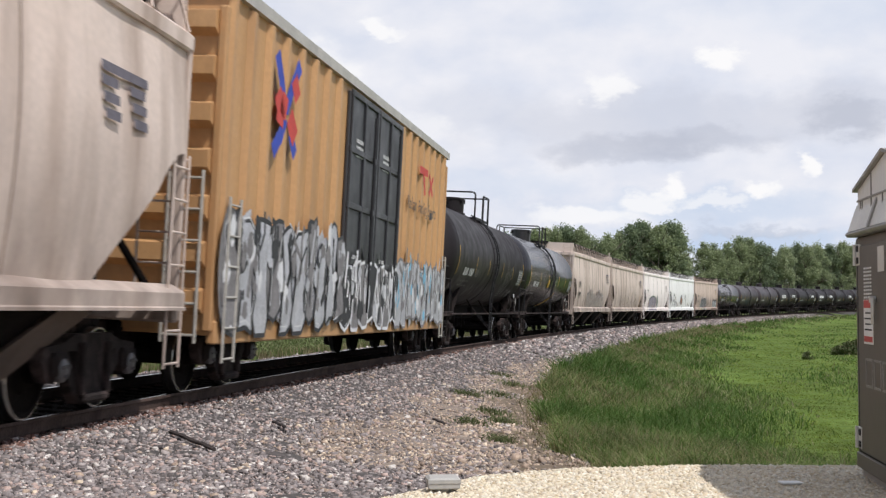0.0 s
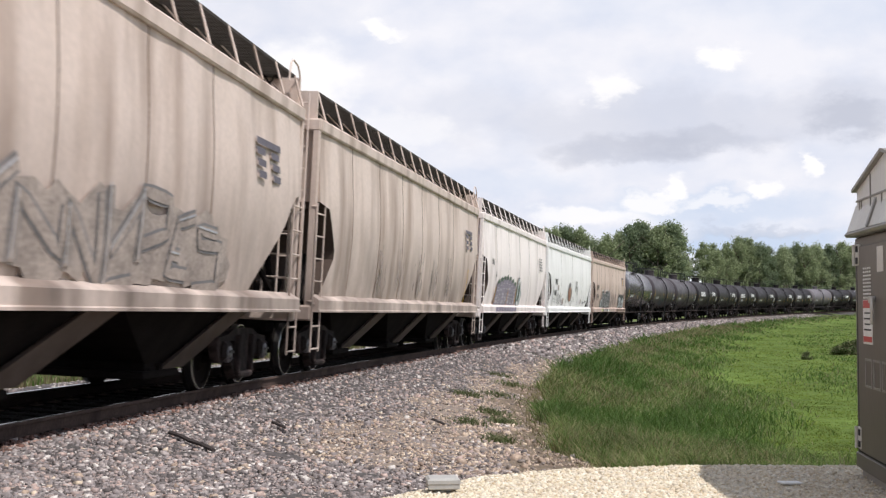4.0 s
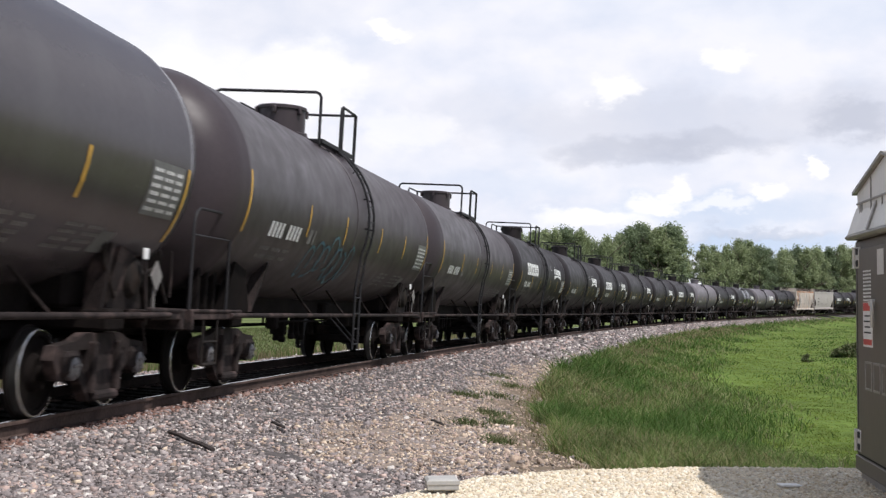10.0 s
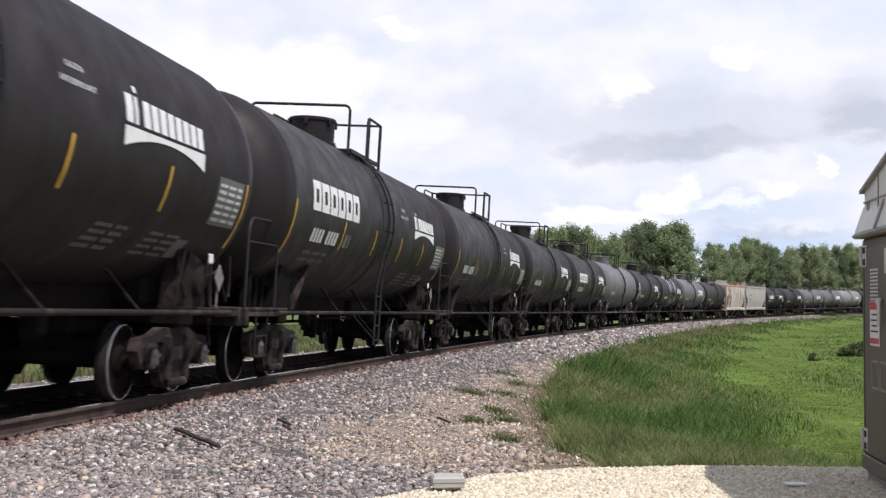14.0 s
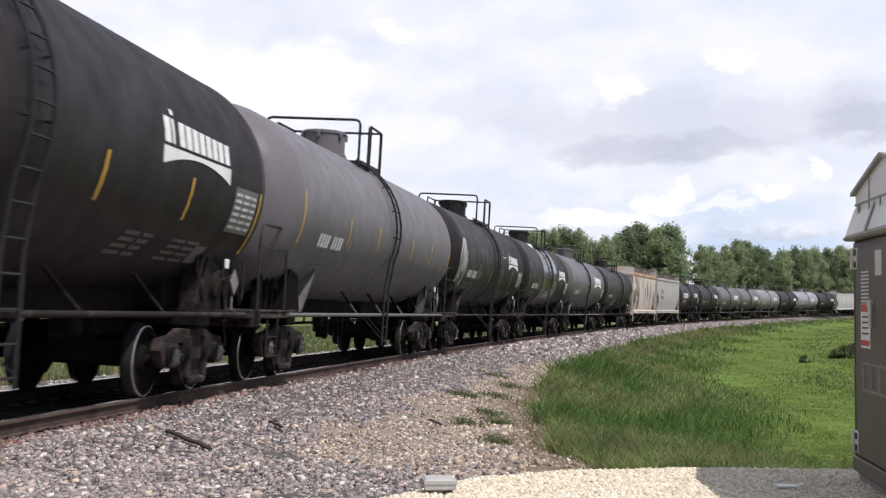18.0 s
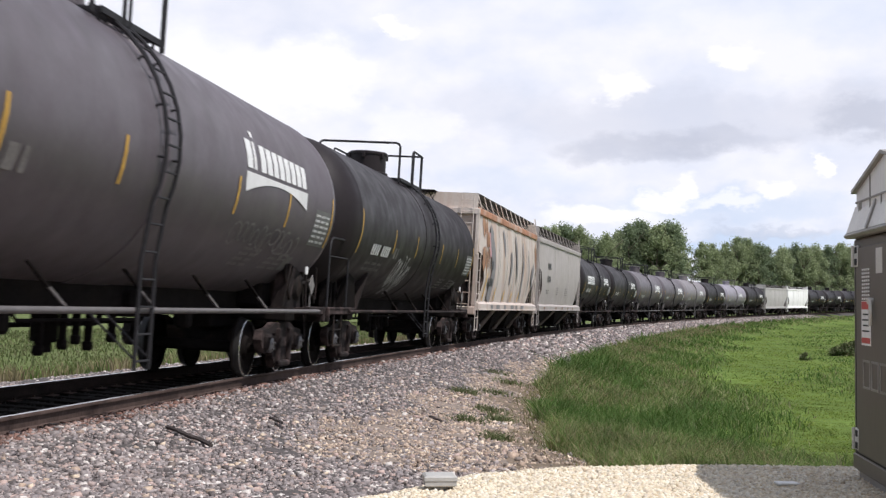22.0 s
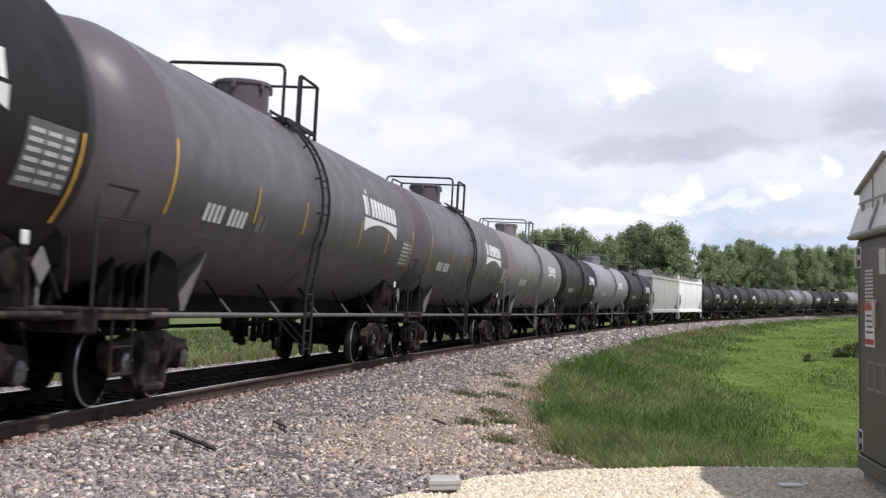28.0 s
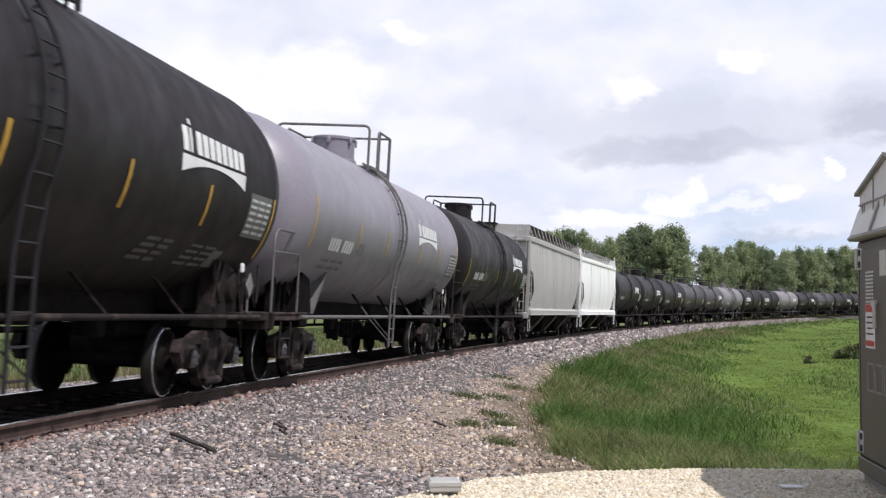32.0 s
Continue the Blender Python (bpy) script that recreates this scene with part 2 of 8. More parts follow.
# ---------------------------------------------------------------- surfaces of the place
def islands(name, colors, rough=0.9, bump=0.25, fine=30.0, step=False, thin=0.0, swing=(0.72, 1.2)):
    """A surface for heaps of small pieces: each piece takes one of the colours. thin: how much light passes through a leaf."""
    m = bpy.data.materials.new(name)
    m.use_nodes = True
    t = m.node_tree
    b = t.nodes["Principled BSDF"]
    b.inputs["Roughness"].default_value = rough
    b.inputs["Specular IOR Level"].default_value = 0.25
    geo, ramp = t.nodes.new("ShaderNodeNewGeometry"), t.nodes.new("ShaderNodeValToRGB")
    ramp.color_ramp.interpolation = "CONSTANT" if step else "LINEAR"
    el = ramp.color_ramp.elements
    while len(el) < len(colors):
        el.new(0.5)
    for k, c in enumerate(colors):
        el[k].position, el[k].color = k / (len(colors) - (0 if step else 1)), (*c, 1)
    co, n = t.nodes.new("ShaderNodeTexCoord"), t.nodes.new("ShaderNodeTexNoise")
    n.inputs["Scale"].default_value, n.inputs["Detail"].default_value = fine, 5
    mr = t.nodes.new("ShaderNodeMapRange")
    mr.inputs["From Min"].default_value, mr.inputs["From Max"].default_value = 0.3, 0.7
    mr.inputs["To Min"].default_value, mr.inputs["To Max"].default_value = swing
    hs = t.nodes.new("ShaderNodeHueSaturation")
    bp = t.nodes.new("ShaderNodeBump")
    bp.inputs["Strength"].default_value, bp.inputs["Distance"].default_value = bump, 0.01
    links(t, (geo.outputs["Random Per Island"], ramp.inputs["Fac"]), (co.outputs["Object"], n.inputs["Vector"]), (n.outputs["Fac"], mr.inputs["Value"]),
          (mr.outputs["Result"], hs.inputs["Value"]), (ramp.outputs["Color"], hs.inputs["Color"]), (hs.outputs["Color"], b.inputs["Base Color"]),
          (n.outputs["Fac"], bp.inputs["Height"]), (bp.outputs["Normal"], b.inputs["Normal"]))
    if thin:
        tr, mix = t.nodes.new("ShaderNodeBsdfTranslucent"), t.nodes.new("ShaderNodeMixShader")
        mix.inputs["Fac"].default_value = thin
        links(t, (hs.outputs["Color"], tr.inputs["Color"]), (b.outputs[0], mix.inputs[1]), (tr.outputs[0], mix.inputs[2]), (mix.outputs[0], t.nodes["Material Output"].inputs["Surface"]))
    return m


m_soil = paint("meadow_soil_and_grass", (0.1, 0.15, 0.03), 0.95, 0, 0.45, 0.11, 2.5, 0.5, (0.15, 0.17, 0.05), 0.6, spec=0.1)
m_dirt = paint("bare_brown_soil", (0.17, 0.132, 0.1), 0.95, 0, 0.35, 3, 40, 0.8, (0.11, 0.095, 0.06), 0.6, spec=0.1)
m_field = paint("pale_field_soil_and_grass", (0.1, 0.128, 0.042), 0.95, 0, 0.35, 0.11, 2.5, 0.5, (0.15, 0.155, 0.07), 0.6, spec=0.1)
m_rust_stone = islands("rust_stained_stone", [(0.182, 0.099, 0.079), (0.26, 0.154, 0.126), (0.143, 0.088, 0.074), (0.325, 0.22, 0.189), (0.208, 0.138, 0.121)], step=True)
# bed and stones between the rails: oil, darkened further for the train's shade
m_oily_shade_bed = paint("oily_track_bed_with_shade", (0.009, 0.0078, 0.007), 0.9, 0, 0.4, 6, 45, 0.8, (0.016, 0.013, 0.012), 0.5, spec=0.05)
m_oily_shade_stone = islands("oily_ballast_stone_with_shade", [(0.007, 0.006, 0.0055), (0.011, 0.01, 0.009), (0.02, 0.017, 0.015), (0.009, 0.008, 0.0075)])
m_ballast_bed = paint("ballast_bed", (0.085, 0.078, 0.076), 0.95, 0, 0.35, 6, 45, 0.8, (0.12, 0.1, 0.1), 0.6, spec=0.15)
m_tan_bed = paint("tan_gravel_bed", (0.22, 0.18, 0.15), 0.95, 0, 0.3, 6, 45, 0.8, (0.22, 0.17, 0.15), 0.6, spec=0.15)
m_pad_bed = paint("pale_gravel_bed", (0.42, 0.36, 0.27), 0.95, 0, 0.3, 8, 50, 0.8, (0.28, 0.22, 0.16), 0.5, spec=0.15)
m_stone = islands("ballast_stone", [(0.136, 0.118, 0.116), (0.245, 0.215, 0.210), (0.311, 0.273, 0.267), (0.174, 0.152, 0.149), (0.360, 0.286, 0.265), (0.273, 0.240, 0.238), (0.392, 0.343, 0.330), (0.109, 0.095, 0.093), (0.305, 0.253, 0.238), (0.262, 0.231, 0.229), (0.202, 0.177, 0.174), (0.610, 0.561, 0.529), (0.458, 0.344, 0.307)], step=True)
m_tan_stone = islands("tan_gravel_stone", [(0.31, 0.235, 0.19), (0.45, 0.345, 0.27), (0.52, 0.41, 0.32), (0.27, 0.23, 0.205), (0.4, 0.315, 0.255), (0.66, 0.54, 0.42), (0.2, 0.165, 0.145), (0.43, 0.335, 0.265)], step=True)
m_pad_stone = islands("pale_round_gravel", [(0.5, 0.4, 0.27), (0.62, 0.53, 0.39), (0.7, 0.63, 0.5), (0.56, 0.46, 0.34), (0.75, 0.7, 0.6), (0.44, 0.37, 0.28)], 0.8)
m_rail_side = paint("rusty_rail_side", (0.088, 0.062, 0.054), 0.9, 0.0, 0.3, 3, 30, 0.3, (0.035, 0.023, 0.02), 0.7, spec=0.08)
# side of the far rail: the train's shade is put into its colour
m_rail_shade = paint("shade_blackened_rail_side", (0.03, 0.021, 0.018), 0.9, 0.0, 0.3, 3, 30, 0.3, (0.015, 0.012, 0.011), 0.7, spec=0.08)
m_rail_top = paint("polished_rail_head", (0.55, 0.54, 0.55), 0.25, 0.95, 0.1, 3, 40, 0.02)
# oily ties, with the shade under the train put into the colour
m_tie = paint("oily_timber_tie_with_shade", (0.011, 0.009, 0.008), 0.9, 0, 0.4, 3, 25, 0.6, (0.018, 0.0145, 0.012), 0.5, (1, 8, 8), spec=0.04)
m_blade = islands("grass_blades", [(0.082, 0.138, 0.032), (0.105, 0.166, 0.042), (0.13, 0.188, 0.054), (0.175, 0.205, 0.078), (0.27, 0.255, 0.15)], 0.75, 0.0, 1.1, thin=0.4, swing=(0.5, 1.45))
m_far_grass = islands("pale_field_grass", [(0.082, 0.112, 0.038), (0.108, 0.135, 0.048), (0.14, 0.153, 0.065), (0.175, 0.17, 0.095)], 0.75, 0.0, 0.5, thin=0.4)
m_dry = islands("dry_grass_blades", [(0.16, 0.13, 0.075), (0.22, 0.18, 0.1), (0.2, 0.19, 0.09), (0.3, 0.25, 0.16)], 0.8, 0.0, 0.8, thin=0.3)
m_weed = islands("dark_weed_leaves", [(0.06, 0.09, 0.03), (0.085, 0.12, 0.04), (0.12, 0.14, 0.06), (0.2, 0.17, 0.1)], 0.75, 0.0, 1.1, thin=0.3)
m_straw = islands("straw_grass_blades", [(0.2, 0.19, 0.08), (0.26, 0.235, 0.115), (0.3, 0.26, 0.15), (0.17, 0.19, 0.06)], 0.75, 0.0, 1.1, thin=0.4)
m_clump = islands("dark_grass_blades", [(0.058, 0.115, 0.024), (0.074, 0.138, 0.03), (0.095, 0.158, 0.037)], 0.75, 0.0, 1.1, thin=0.4)
m_lawn = islands("bright_meadow_blades", [(0.138, 0.2, 0.034), (0.154, 0.217, 0.038), (0.17, 0.226, 0.046), (0.205, 0.232, 0.068)], 0.75, 0.0, 0.5, thin=0.4, swing=(0.65, 1.3))


# ---------------------------------------------------------------- ground sheet
def zone_of(x, y):
    """0 grass, 1 grey ballast, 2 tan gravel, 3 pale gravel pad, 4 oily bed between the rails, darkened for the train's
    shade, 5 the paler field beyond the track, 6 bare soil at the edge of the grass.
    """
    s, d = track_coords(x, y)
    wob = 0.25 * np.sin(s * 0.9) + 0.15 * np.sin(s * 2.3 + 1)
    edge = np.interp(s, (6, 9, 14, 22, 30, 60, 140, 400), (9.0, 6.6, 5.7, 4.9, 4.5, 4.6, 4.6, 4.2)) + wob * 0.6
    z = np.where(d < -4, 5, 0)
    z[(d < edge) & (d > -4.9 + wob * 0.5)] = 1
    z[(d < edge) & (d > 3.15 + wob) & (s > 8.5) & (s < 40)] = 2
    z[(s < 9) & (d > 0) & (d < 60)] = 1
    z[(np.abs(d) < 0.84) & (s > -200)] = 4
    z[(d < edge - 0.1) & (d > edge - 0.75 + 0.3 * np.sin(s * 1.7)) & (s > 9) & (s < 27)] = 6
    pad = pad_mask(x, y) > 0.5
    z[pad] = 3
    return z


def build_ground():
    xs = np.concatenate([-np.geomspace(3000, 45, 26), np.arange(-44, -12, 2.0), np.arange(-12, 9, 0.25), np.arange(9, 45, 1.0), np.arange(45, 180, 5.0), np.geomspace(180, 3000, 16)])
    ys = np.concatenate([-np.geomspace(3000, 30, 16), np.arange(-29, 4, 1.5), np.arange(4, 36, 0.25), np.arange(36, 100, 1.0), np.arange(100, 480, 5.0), np.geomspace(480, 3600, 16)])
    X, Y = np.meshgrid(xs, ys)
    Z = ground_height(X, Y)
    rng = np.random.default_rng(3)
    near = (np.abs(X.ravel()) < 12) & (Y.ravel() > 4) & (Y.ravel() < 36)
    Z = Z + np.where(near, rng.normal(0, 0.012, Z.size), 0)
    nx = len(xs)
    i = np.arange(len(ys) - 1)[:, None] * nx + np.arange(nx - 1)
    faces = np.stack([i, i + 1, i + 1 + nx, i + nx], -1).reshape(-1, 4)
    cx, cy = X.ravel()[faces].mean(1), Y.ravel()[faces].mean(1)
    me = bpy.data.meshes.new("ground")
    me.from_pydata(np.stack([X.ravel(), Y.ravel(), Z], 1).tolist(), [], faces.tolist())
    for m in (m_soil, m_ballast_bed, m_tan_bed, m_pad_bed, m_oily_shade_bed, m_field, m_dirt):
        me.materials.append(m)
    me.polygons.foreach_set("material_index", zone_of(cx, cy))
    me.polygons.foreach_set("use_smooth", [True] * len(faces))
    me.update()
    tagged(new("ground", me), "green meadow with a grey ballast track bed and a pale gravel pad", "ground", kind="structure")


build_ground()


# ---------------------------------------------------------------- stones, as heaps
def rock_forms(n, seed, flat=0.75, rounded=False):
    """Small rocks of 12 triangles each, sharp-edged as crushed rock or rounded."""
    rng = np.random.default_rng(seed)
    bm = bmesh.new()
    if rounded:
        bmesh.ops.create_icosphere(bm, subdivisions=1, radius=1)
    else:
        bmesh.ops.create_cube(bm, size=1.45)
        bmesh.ops.triangulate(bm, faces=bm.faces[:])
    base = np.array([v.co for v in bm.verts])
    tris = np.array([[v.index for v in f.verts] for f in bm.faces])
    bm.free()
    forms = []
    for _ in range(n):
        p = base * (rng.uniform(0.72, 1.12, (len(base), 1)) if rounded else rng.uniform(0.35, 1.25, base.shape)) * rng.uniform(0.7, 1.25, 3) * (1, 1, flat)
        forms.append(p)
    return forms, tris


def heap(name, label, category, x, y, size, mat, seed, flat=0.65, sink=0.25, rough=True):
    """Many stones as one mesh, at places on the ground."""
    forms, tris = rock_forms(24, seed, flat, not rough)
    rng = np.random.default_rng(seed + 1)
    z = ground_height(x, y)
    pick = rng.integers(0, len(forms), len(x))
    spin = rng.uniform(0, math.tau, len(x))
    tilt = rng.normal(0, 0.7, len(x)) if rough else rng.normal(0, 0.2, len(x))
    P = np.array(forms)[pick] * size[:, None, None]
    c, s = np.cos(tilt)[:, None], np.sin(tilt)[:, None]
    Y2, Z2 = P[..., 1] * c - P[..., 2] * s, P[..., 1] * s + P[..., 2] * c
    c, s = np.cos(spin)[:, None], np.sin(spin)[:, None]
    V = np.stack([P[..., 0] * c - Y2 * s + x[:, None], P[..., 0] * s + Y2 * c + y[:, None], Z2 + (z + size * flat * (0.5 - sink))[:, None]], -1)
    k = V.shape[1]
    F = (tris[None] + (np.arange(len(x)) * k)[:, None, None]).reshape(-1, 3)
    me = bpy.data.meshes.new(name)
    me.vertices.add(V.shape[0] * k)
    me.vertices.foreach_set("co", V.reshape(-1))
    me.loops.add(F.size)
    me.loops.foreach_set("vertex_index", F.reshape(-1))
    me.polygons.add(len(F))
    me.polygons.foreach_set("loop_start", np.arange(len(F)) * 3)
    me.materials.append(mat)
    me.update(calc_edges=True)
    return tagged(new(name, me), label, category, kind="stuff")


def seen_wedge(rng, n, y0, y1, power, lo, hi):
    """Random ground places in the wedge that the camera sees, denser near it."""
    y = y0 + (y1 - y0) * rng.random(n) ** power
    x = y * (lo + (hi - lo) * rng.random(n))
    return x, y


def scatter_stones():
    rng = np.random.default_rng(17)
    x, y = seen_wedge(rng, 185000, 8.6, 62, 2.0, -0.42, 0.2)
    zone = zone_of(x, y)
    s, d = track_coords(x, y)
    clear = (np.abs(np.abs(d) - 0.75) > 0.13)
    for zid, name, label, mat, smin, smax in ((1, "ballast", "loose grey crushed-rock ballast", m_stone, 0.012, 0.032), (2, "gravel", "pinkish tan gravel among the ballast", m_tan_stone, 0.009, 0.028),
                                              (4, "ballast", "oily ballast between the rails, darkened for the train's shade", m_oily_shade_stone, 0.015, 0.035)):
        ok = (zone == zid) & clear & ((d > 0.85) | (rng.random(len(d)) < 0.35))
        if zid == 2:
            ok |= (zone == 6) & (rng.random(len(d)) < 0.3)
            ok |= (zone == 1) & (d > 2.2) & (s > 9) & (s < 34) & (rng.random(len(d)) < 0.25)
        elif zid == 1:
            ok &= np.abs(d) > 0.86
            ok |= (zone == 2) & (rng.random(len(d)) < 0.35)
        size = np.clip(rng.lognormal(math.log((smin + smax) * 0.44), 0.38, ok.sum()), smin * 0.7, 0.05) * np.interp(y[ok], (10, 25, 60), (1, 1.15, 2.0))
        if zid == 1:                                    # rust from the rails stains the stones beside them
            by_rail = (np.abs(d[ok]) < 1.25) & (rng.random(ok.sum()) < np.interp(np.abs(d[ok]), (0.9, 1.25), (0.9, 0.2)))
            heap(name, "rust-stained ballast beside the rails", "gravel", x[ok][by_rail], y[ok][by_rail], size[by_rail], m_rust_stone, 45)
            heap(name, label, "gravel", x[ok][~by_rail], y[ok][~by_rail], size[~by_rail], mat, 40 + zid)
        else:
            heap(name, label, "gravel", x[ok], y[ok], size, mat, 40 + zid)
    # the far shoulder and the shoulder down the line
    y = rng.uniform(45, 230, 9000)
    sx = np.interp(y, LINE_Y, LINE_X)
    x = sx + rng.uniform(1.2, 5.2, len(y)) * np.interp(y, (45, 230), (1.0, 1.4))
    ok = zone_of(x, y) == 1
    heap("ballast", "grey ballast shoulder down the line", "gravel", x[ok], y[ok], rng.uniform(0.07, 0.14, ok.sum()), m_stone, 44)
    # rounded pale gravel on the pad
    x, y = seen_wedge(rng, 50000, 9.8, 13.4, 1.0, -0.3, 0.45)
    ok = pad_mask(x, y) > 0.35
    heap("pad_gravel", "pale rounded gravel on the pad", "gravel", x[ok], y[ok], rng.uniform(0.014, 0.034, ok.sum()), m_pad_stone, 47, 0.8, 0.2, False)
    # larger loose rocks at the edge of the grass
    n = 70
    y = rng.uniform(12.9, 20, n)
    x = np.interp(y, (12.9, 15, 20), (0.55, 0.75, 0.6)) + rng.normal(0, 0.38, n)
    heap("loose_rock", "loose tan rocks beside the grass", "rock", x, y, rng.uniform(0.03, 0.075, n), m_tan_stone, 49, 0.7)
    n = 420
    x, y = seen_wedge(rng, n, 9.5, 30, 1.4, -0.36, 0.02)
    ok = np.isin(zone_of(x, y), (1, 2)) & (track_coords(x, y)[1] > 1.3)
    heap("loose_rock", "larger pale stones lying on the ballast", "rock", x[ok], y[ok], rng.uniform(0.026, 0.052, ok.sum()), m_tan_stone, 51, 0.7)


scatter_stones()


# ---------------------------------------------------------------- grass
def blades(name, label, x, y, height, width, mat, seed, bend=0.35):
    rng = np.random.default_rng(seed)
    n = len(x)
    z = ground_height(x, y)
    w = rng.uniform(0, math.tau, n)
    ux, uy = np.cos(w) * width / 2, np.sin(w) * width / 2
    lean = rng.normal(0, bend, (n, 2)) * height[:, None] + np.array([-0.06, 0.02]) * height[:, None]
    base = np.stack([x, y, z - 0.03], -1)
    side = np.stack([ux, uy, np.zeros(n)], -1)
    midp = base + np.stack([lean[:, 0] * 0.3, lean[:, 1] * 0.3, height * 0.6], -1)
    tip = base + np.stack([lean[:, 0], lean[:, 1], height], -1)
    V = np.stack([base - side, base + side, midp + side * 0.75, midp - side * 0.75, tip], 1)
    q = np.array([0, 1, 2, 0, 2, 3, 3, 2, 4])
    F = (q[None] + (np.arange(n) * 5)[:, None]).reshape(-1, 3)
    me = bpy.data.meshes.new(name)
    me.vertices.add(n * 5)
    me.vertices.foreach_set("co", V.reshape(-1))
    me.loops.add(F.size)
    me.loops.foreach_set("vertex_index", F.reshape(-1))
    me.polygons.add(len(F))
    me.polygons.foreach_set("loop_start", np.arange(len(F)) * 3)
    me.materials.append(mat)
    me.update(calc_edges=True)
    return tagged(new(name, me), label, "grass", kind="stuff")


def sow():
    rng = np.random.default_rng(23)

    def meadow(x, y):
        s, d = track_coords(x, y)
        patch = np.sin(x * 0.35 + 1.3 * np.sin(y * 0.11)) + np.sin(y * 0.21 + x * 0.13)
        return s, d, patch

    y = 12.6 * (330 / 12.6) ** rng.random(400000)
    x = y * rng.uniform(0.0, 0.42, len(y))
    ok = zone_of(x, y) == 0
    x, y = x[ok], y[ok]
    s, d, patch = meadow(x, y)
    keep = (d > 4.0) & (d < 120)
    x, y, d, patch = x[keep], y[keep], d[keep], patch[keep]
    lump = np.sin(x * 2.1 + 2 * np.sin(y * 0.9)) * np.sin(y * 1.3 + 1.7 * np.sin(x * 1.2))
    # the rough strip thins out into the meadow, with a second rough swathe along the hollow
    rough = np.clip((10.2 + 0.8 * patch - d) / 5.2, 0, 1)
    swathe = 0.28 * np.exp(-((d - 16 - 1.6 * patch) / 2.4) ** 2)
    tall = rng.random(len(x)) < np.maximum(rough, swathe)
    h = np.where(tall, rng.uniform(0.1, 0.32, len(x)) * (1 + 0.4 * lump) * np.interp(d, (6, 11, 18), (1.0, 0.6, 0.4)), rng.uniform(0.03, 0.075, len(x)) * (1 + 0.35 * lump)) * np.where((d < 5.6) & (y > 30), 1.5, 1.0)
    wd = y * 0.00085
    mottle = np.sin(x * 0.9 + 1.4 * np.sin(y * 0.37)) + np.sin(y * 0.45 + 1.2 * np.sin(x * 0.6)) + 0.6 * lump
    straw = tall & (d < 8.5) & (mottle > 0.5) & (rng.random(len(x)) < 0.26)
    dark = tall & ~straw & (mottle < -0.35) & (rng.random(len(x)) < 0.45)
    h = h * np.where(dark, 1.45, 1.0)
    tall &= ~straw & ~dark
    blades("grass", "straw-coloured seed heads in the rough grass", x[straw], y[straw], h[straw], wd[straw], m_straw, 3, 0.65)
    blades("grass", "dark green clumps in the rough grass", x[dark], y[dark], h[dark], wd[dark], m_clump, 4, 0.65)
    blades("grass", "tall rough green grass beside the track", x[tall], y[tall], h[tall], wd[tall], m_blade, 1, 0.65)
    low = ~(tall | straw | dark) & (rng.random(len(x)) < 0.9)
    blades("grass", "shorter bright green meadow grass", x[low], y[low], h[low], wd[low], m_lawn, 2, 0.9)
    # beyond the track
    s = 4 + 116 * rng.random(60000) ** 1.6
    d = -rng.uniform(5.1, 34, len(s))
    hh = np.interp(s, LINE_S, LINE_H)
    x, y = np.interp(s, LINE_S, LINE_X) + d * np.cos(hh), np.interp(s, LINE_S, LINE_Y) - d * np.sin(hh)
    blades("grass", "meadow grass beyond the track", x, y, rng.uniform(0.06, 0.2, len(x)), np.interp(s, (4, 120), (0.022, 0.13)), m_far_grass, 5)
    s = 2 + 70 * rng.random(9000) ** 1.4
    d = -rng.uniform(4.8, 6.8, len(s)) - 0.3 * np.sin(s * 1.3)
    hh = np.interp(s, LINE_S, LINE_H)
    x, y = np.interp(s, LINE_S, LINE_X) + d * np.cos(hh), np.interp(s, LINE_S, LINE_Y) - d * np.sin(hh)
    green = np.sin(s * 1.9) * np.sin(s * 0.7 + 1) > 0.35
    blades("grass", "dry brown grass at the far edge of the ballast", x[~green], y[~green], rng.uniform(0.15, 0.42, (~green).sum()), np.full((~green).sum(), 0.03), m_dry, 6)
    blades("grass", "green tufts at the far edge of the ballast", x[green], y[green], rng.uniform(0.15, 0.4, green.sum()), np.full(green.sum(), 0.035), m_blade, 7)
    # brown grass along the edge of the shoulder
    s = rng.uniform(26, 150, 12000)
    d = np.interp(s, (6, 9, 14, 22, 30, 60, 140, 400), (9.0, 6.6, 5.7, 4.9, 4.5, 4.6, 4.6, 4.2)) + rng.gamma(2.0, 0.32, len(s))
    hh = np.interp(s, LINE_S, LINE_H)
    x, y = np.interp(s, LINE_S, LINE_X) + d * np.cos(hh), np.interp(s, LINE_S, LINE_Y) - d * np.sin(hh)
    blades("grass", "brown grass along the edge of the ballast shoulder", x, y, rng.uniform(0.12, 0.34, len(x)), y * 0.0008, m_dry, 8, 0.6)
    # thin tufts on the bare soil
    s = rng.uniform(9, 27, 1100)
    d = np.interp(s, (6, 9, 14, 22, 30), (9.0, 6.6, 5.7, 4.9, 4.5)) + rng.normal(-0.05, 0.22, len(s))
    hh = np.interp(s, LINE_S, LINE_H)
    x, y = np.interp(s, LINE_S, LINE_X) + d * np.cos(hh), np.interp(s, LINE_S, LINE_Y) - d * np.sin(hh)
    blades("grass", "thin dry tufts on bare soil", x, y, rng.uniform(0.06, 0.2, len(x)), y * 0.0008, m_dry, 9, 0.7)
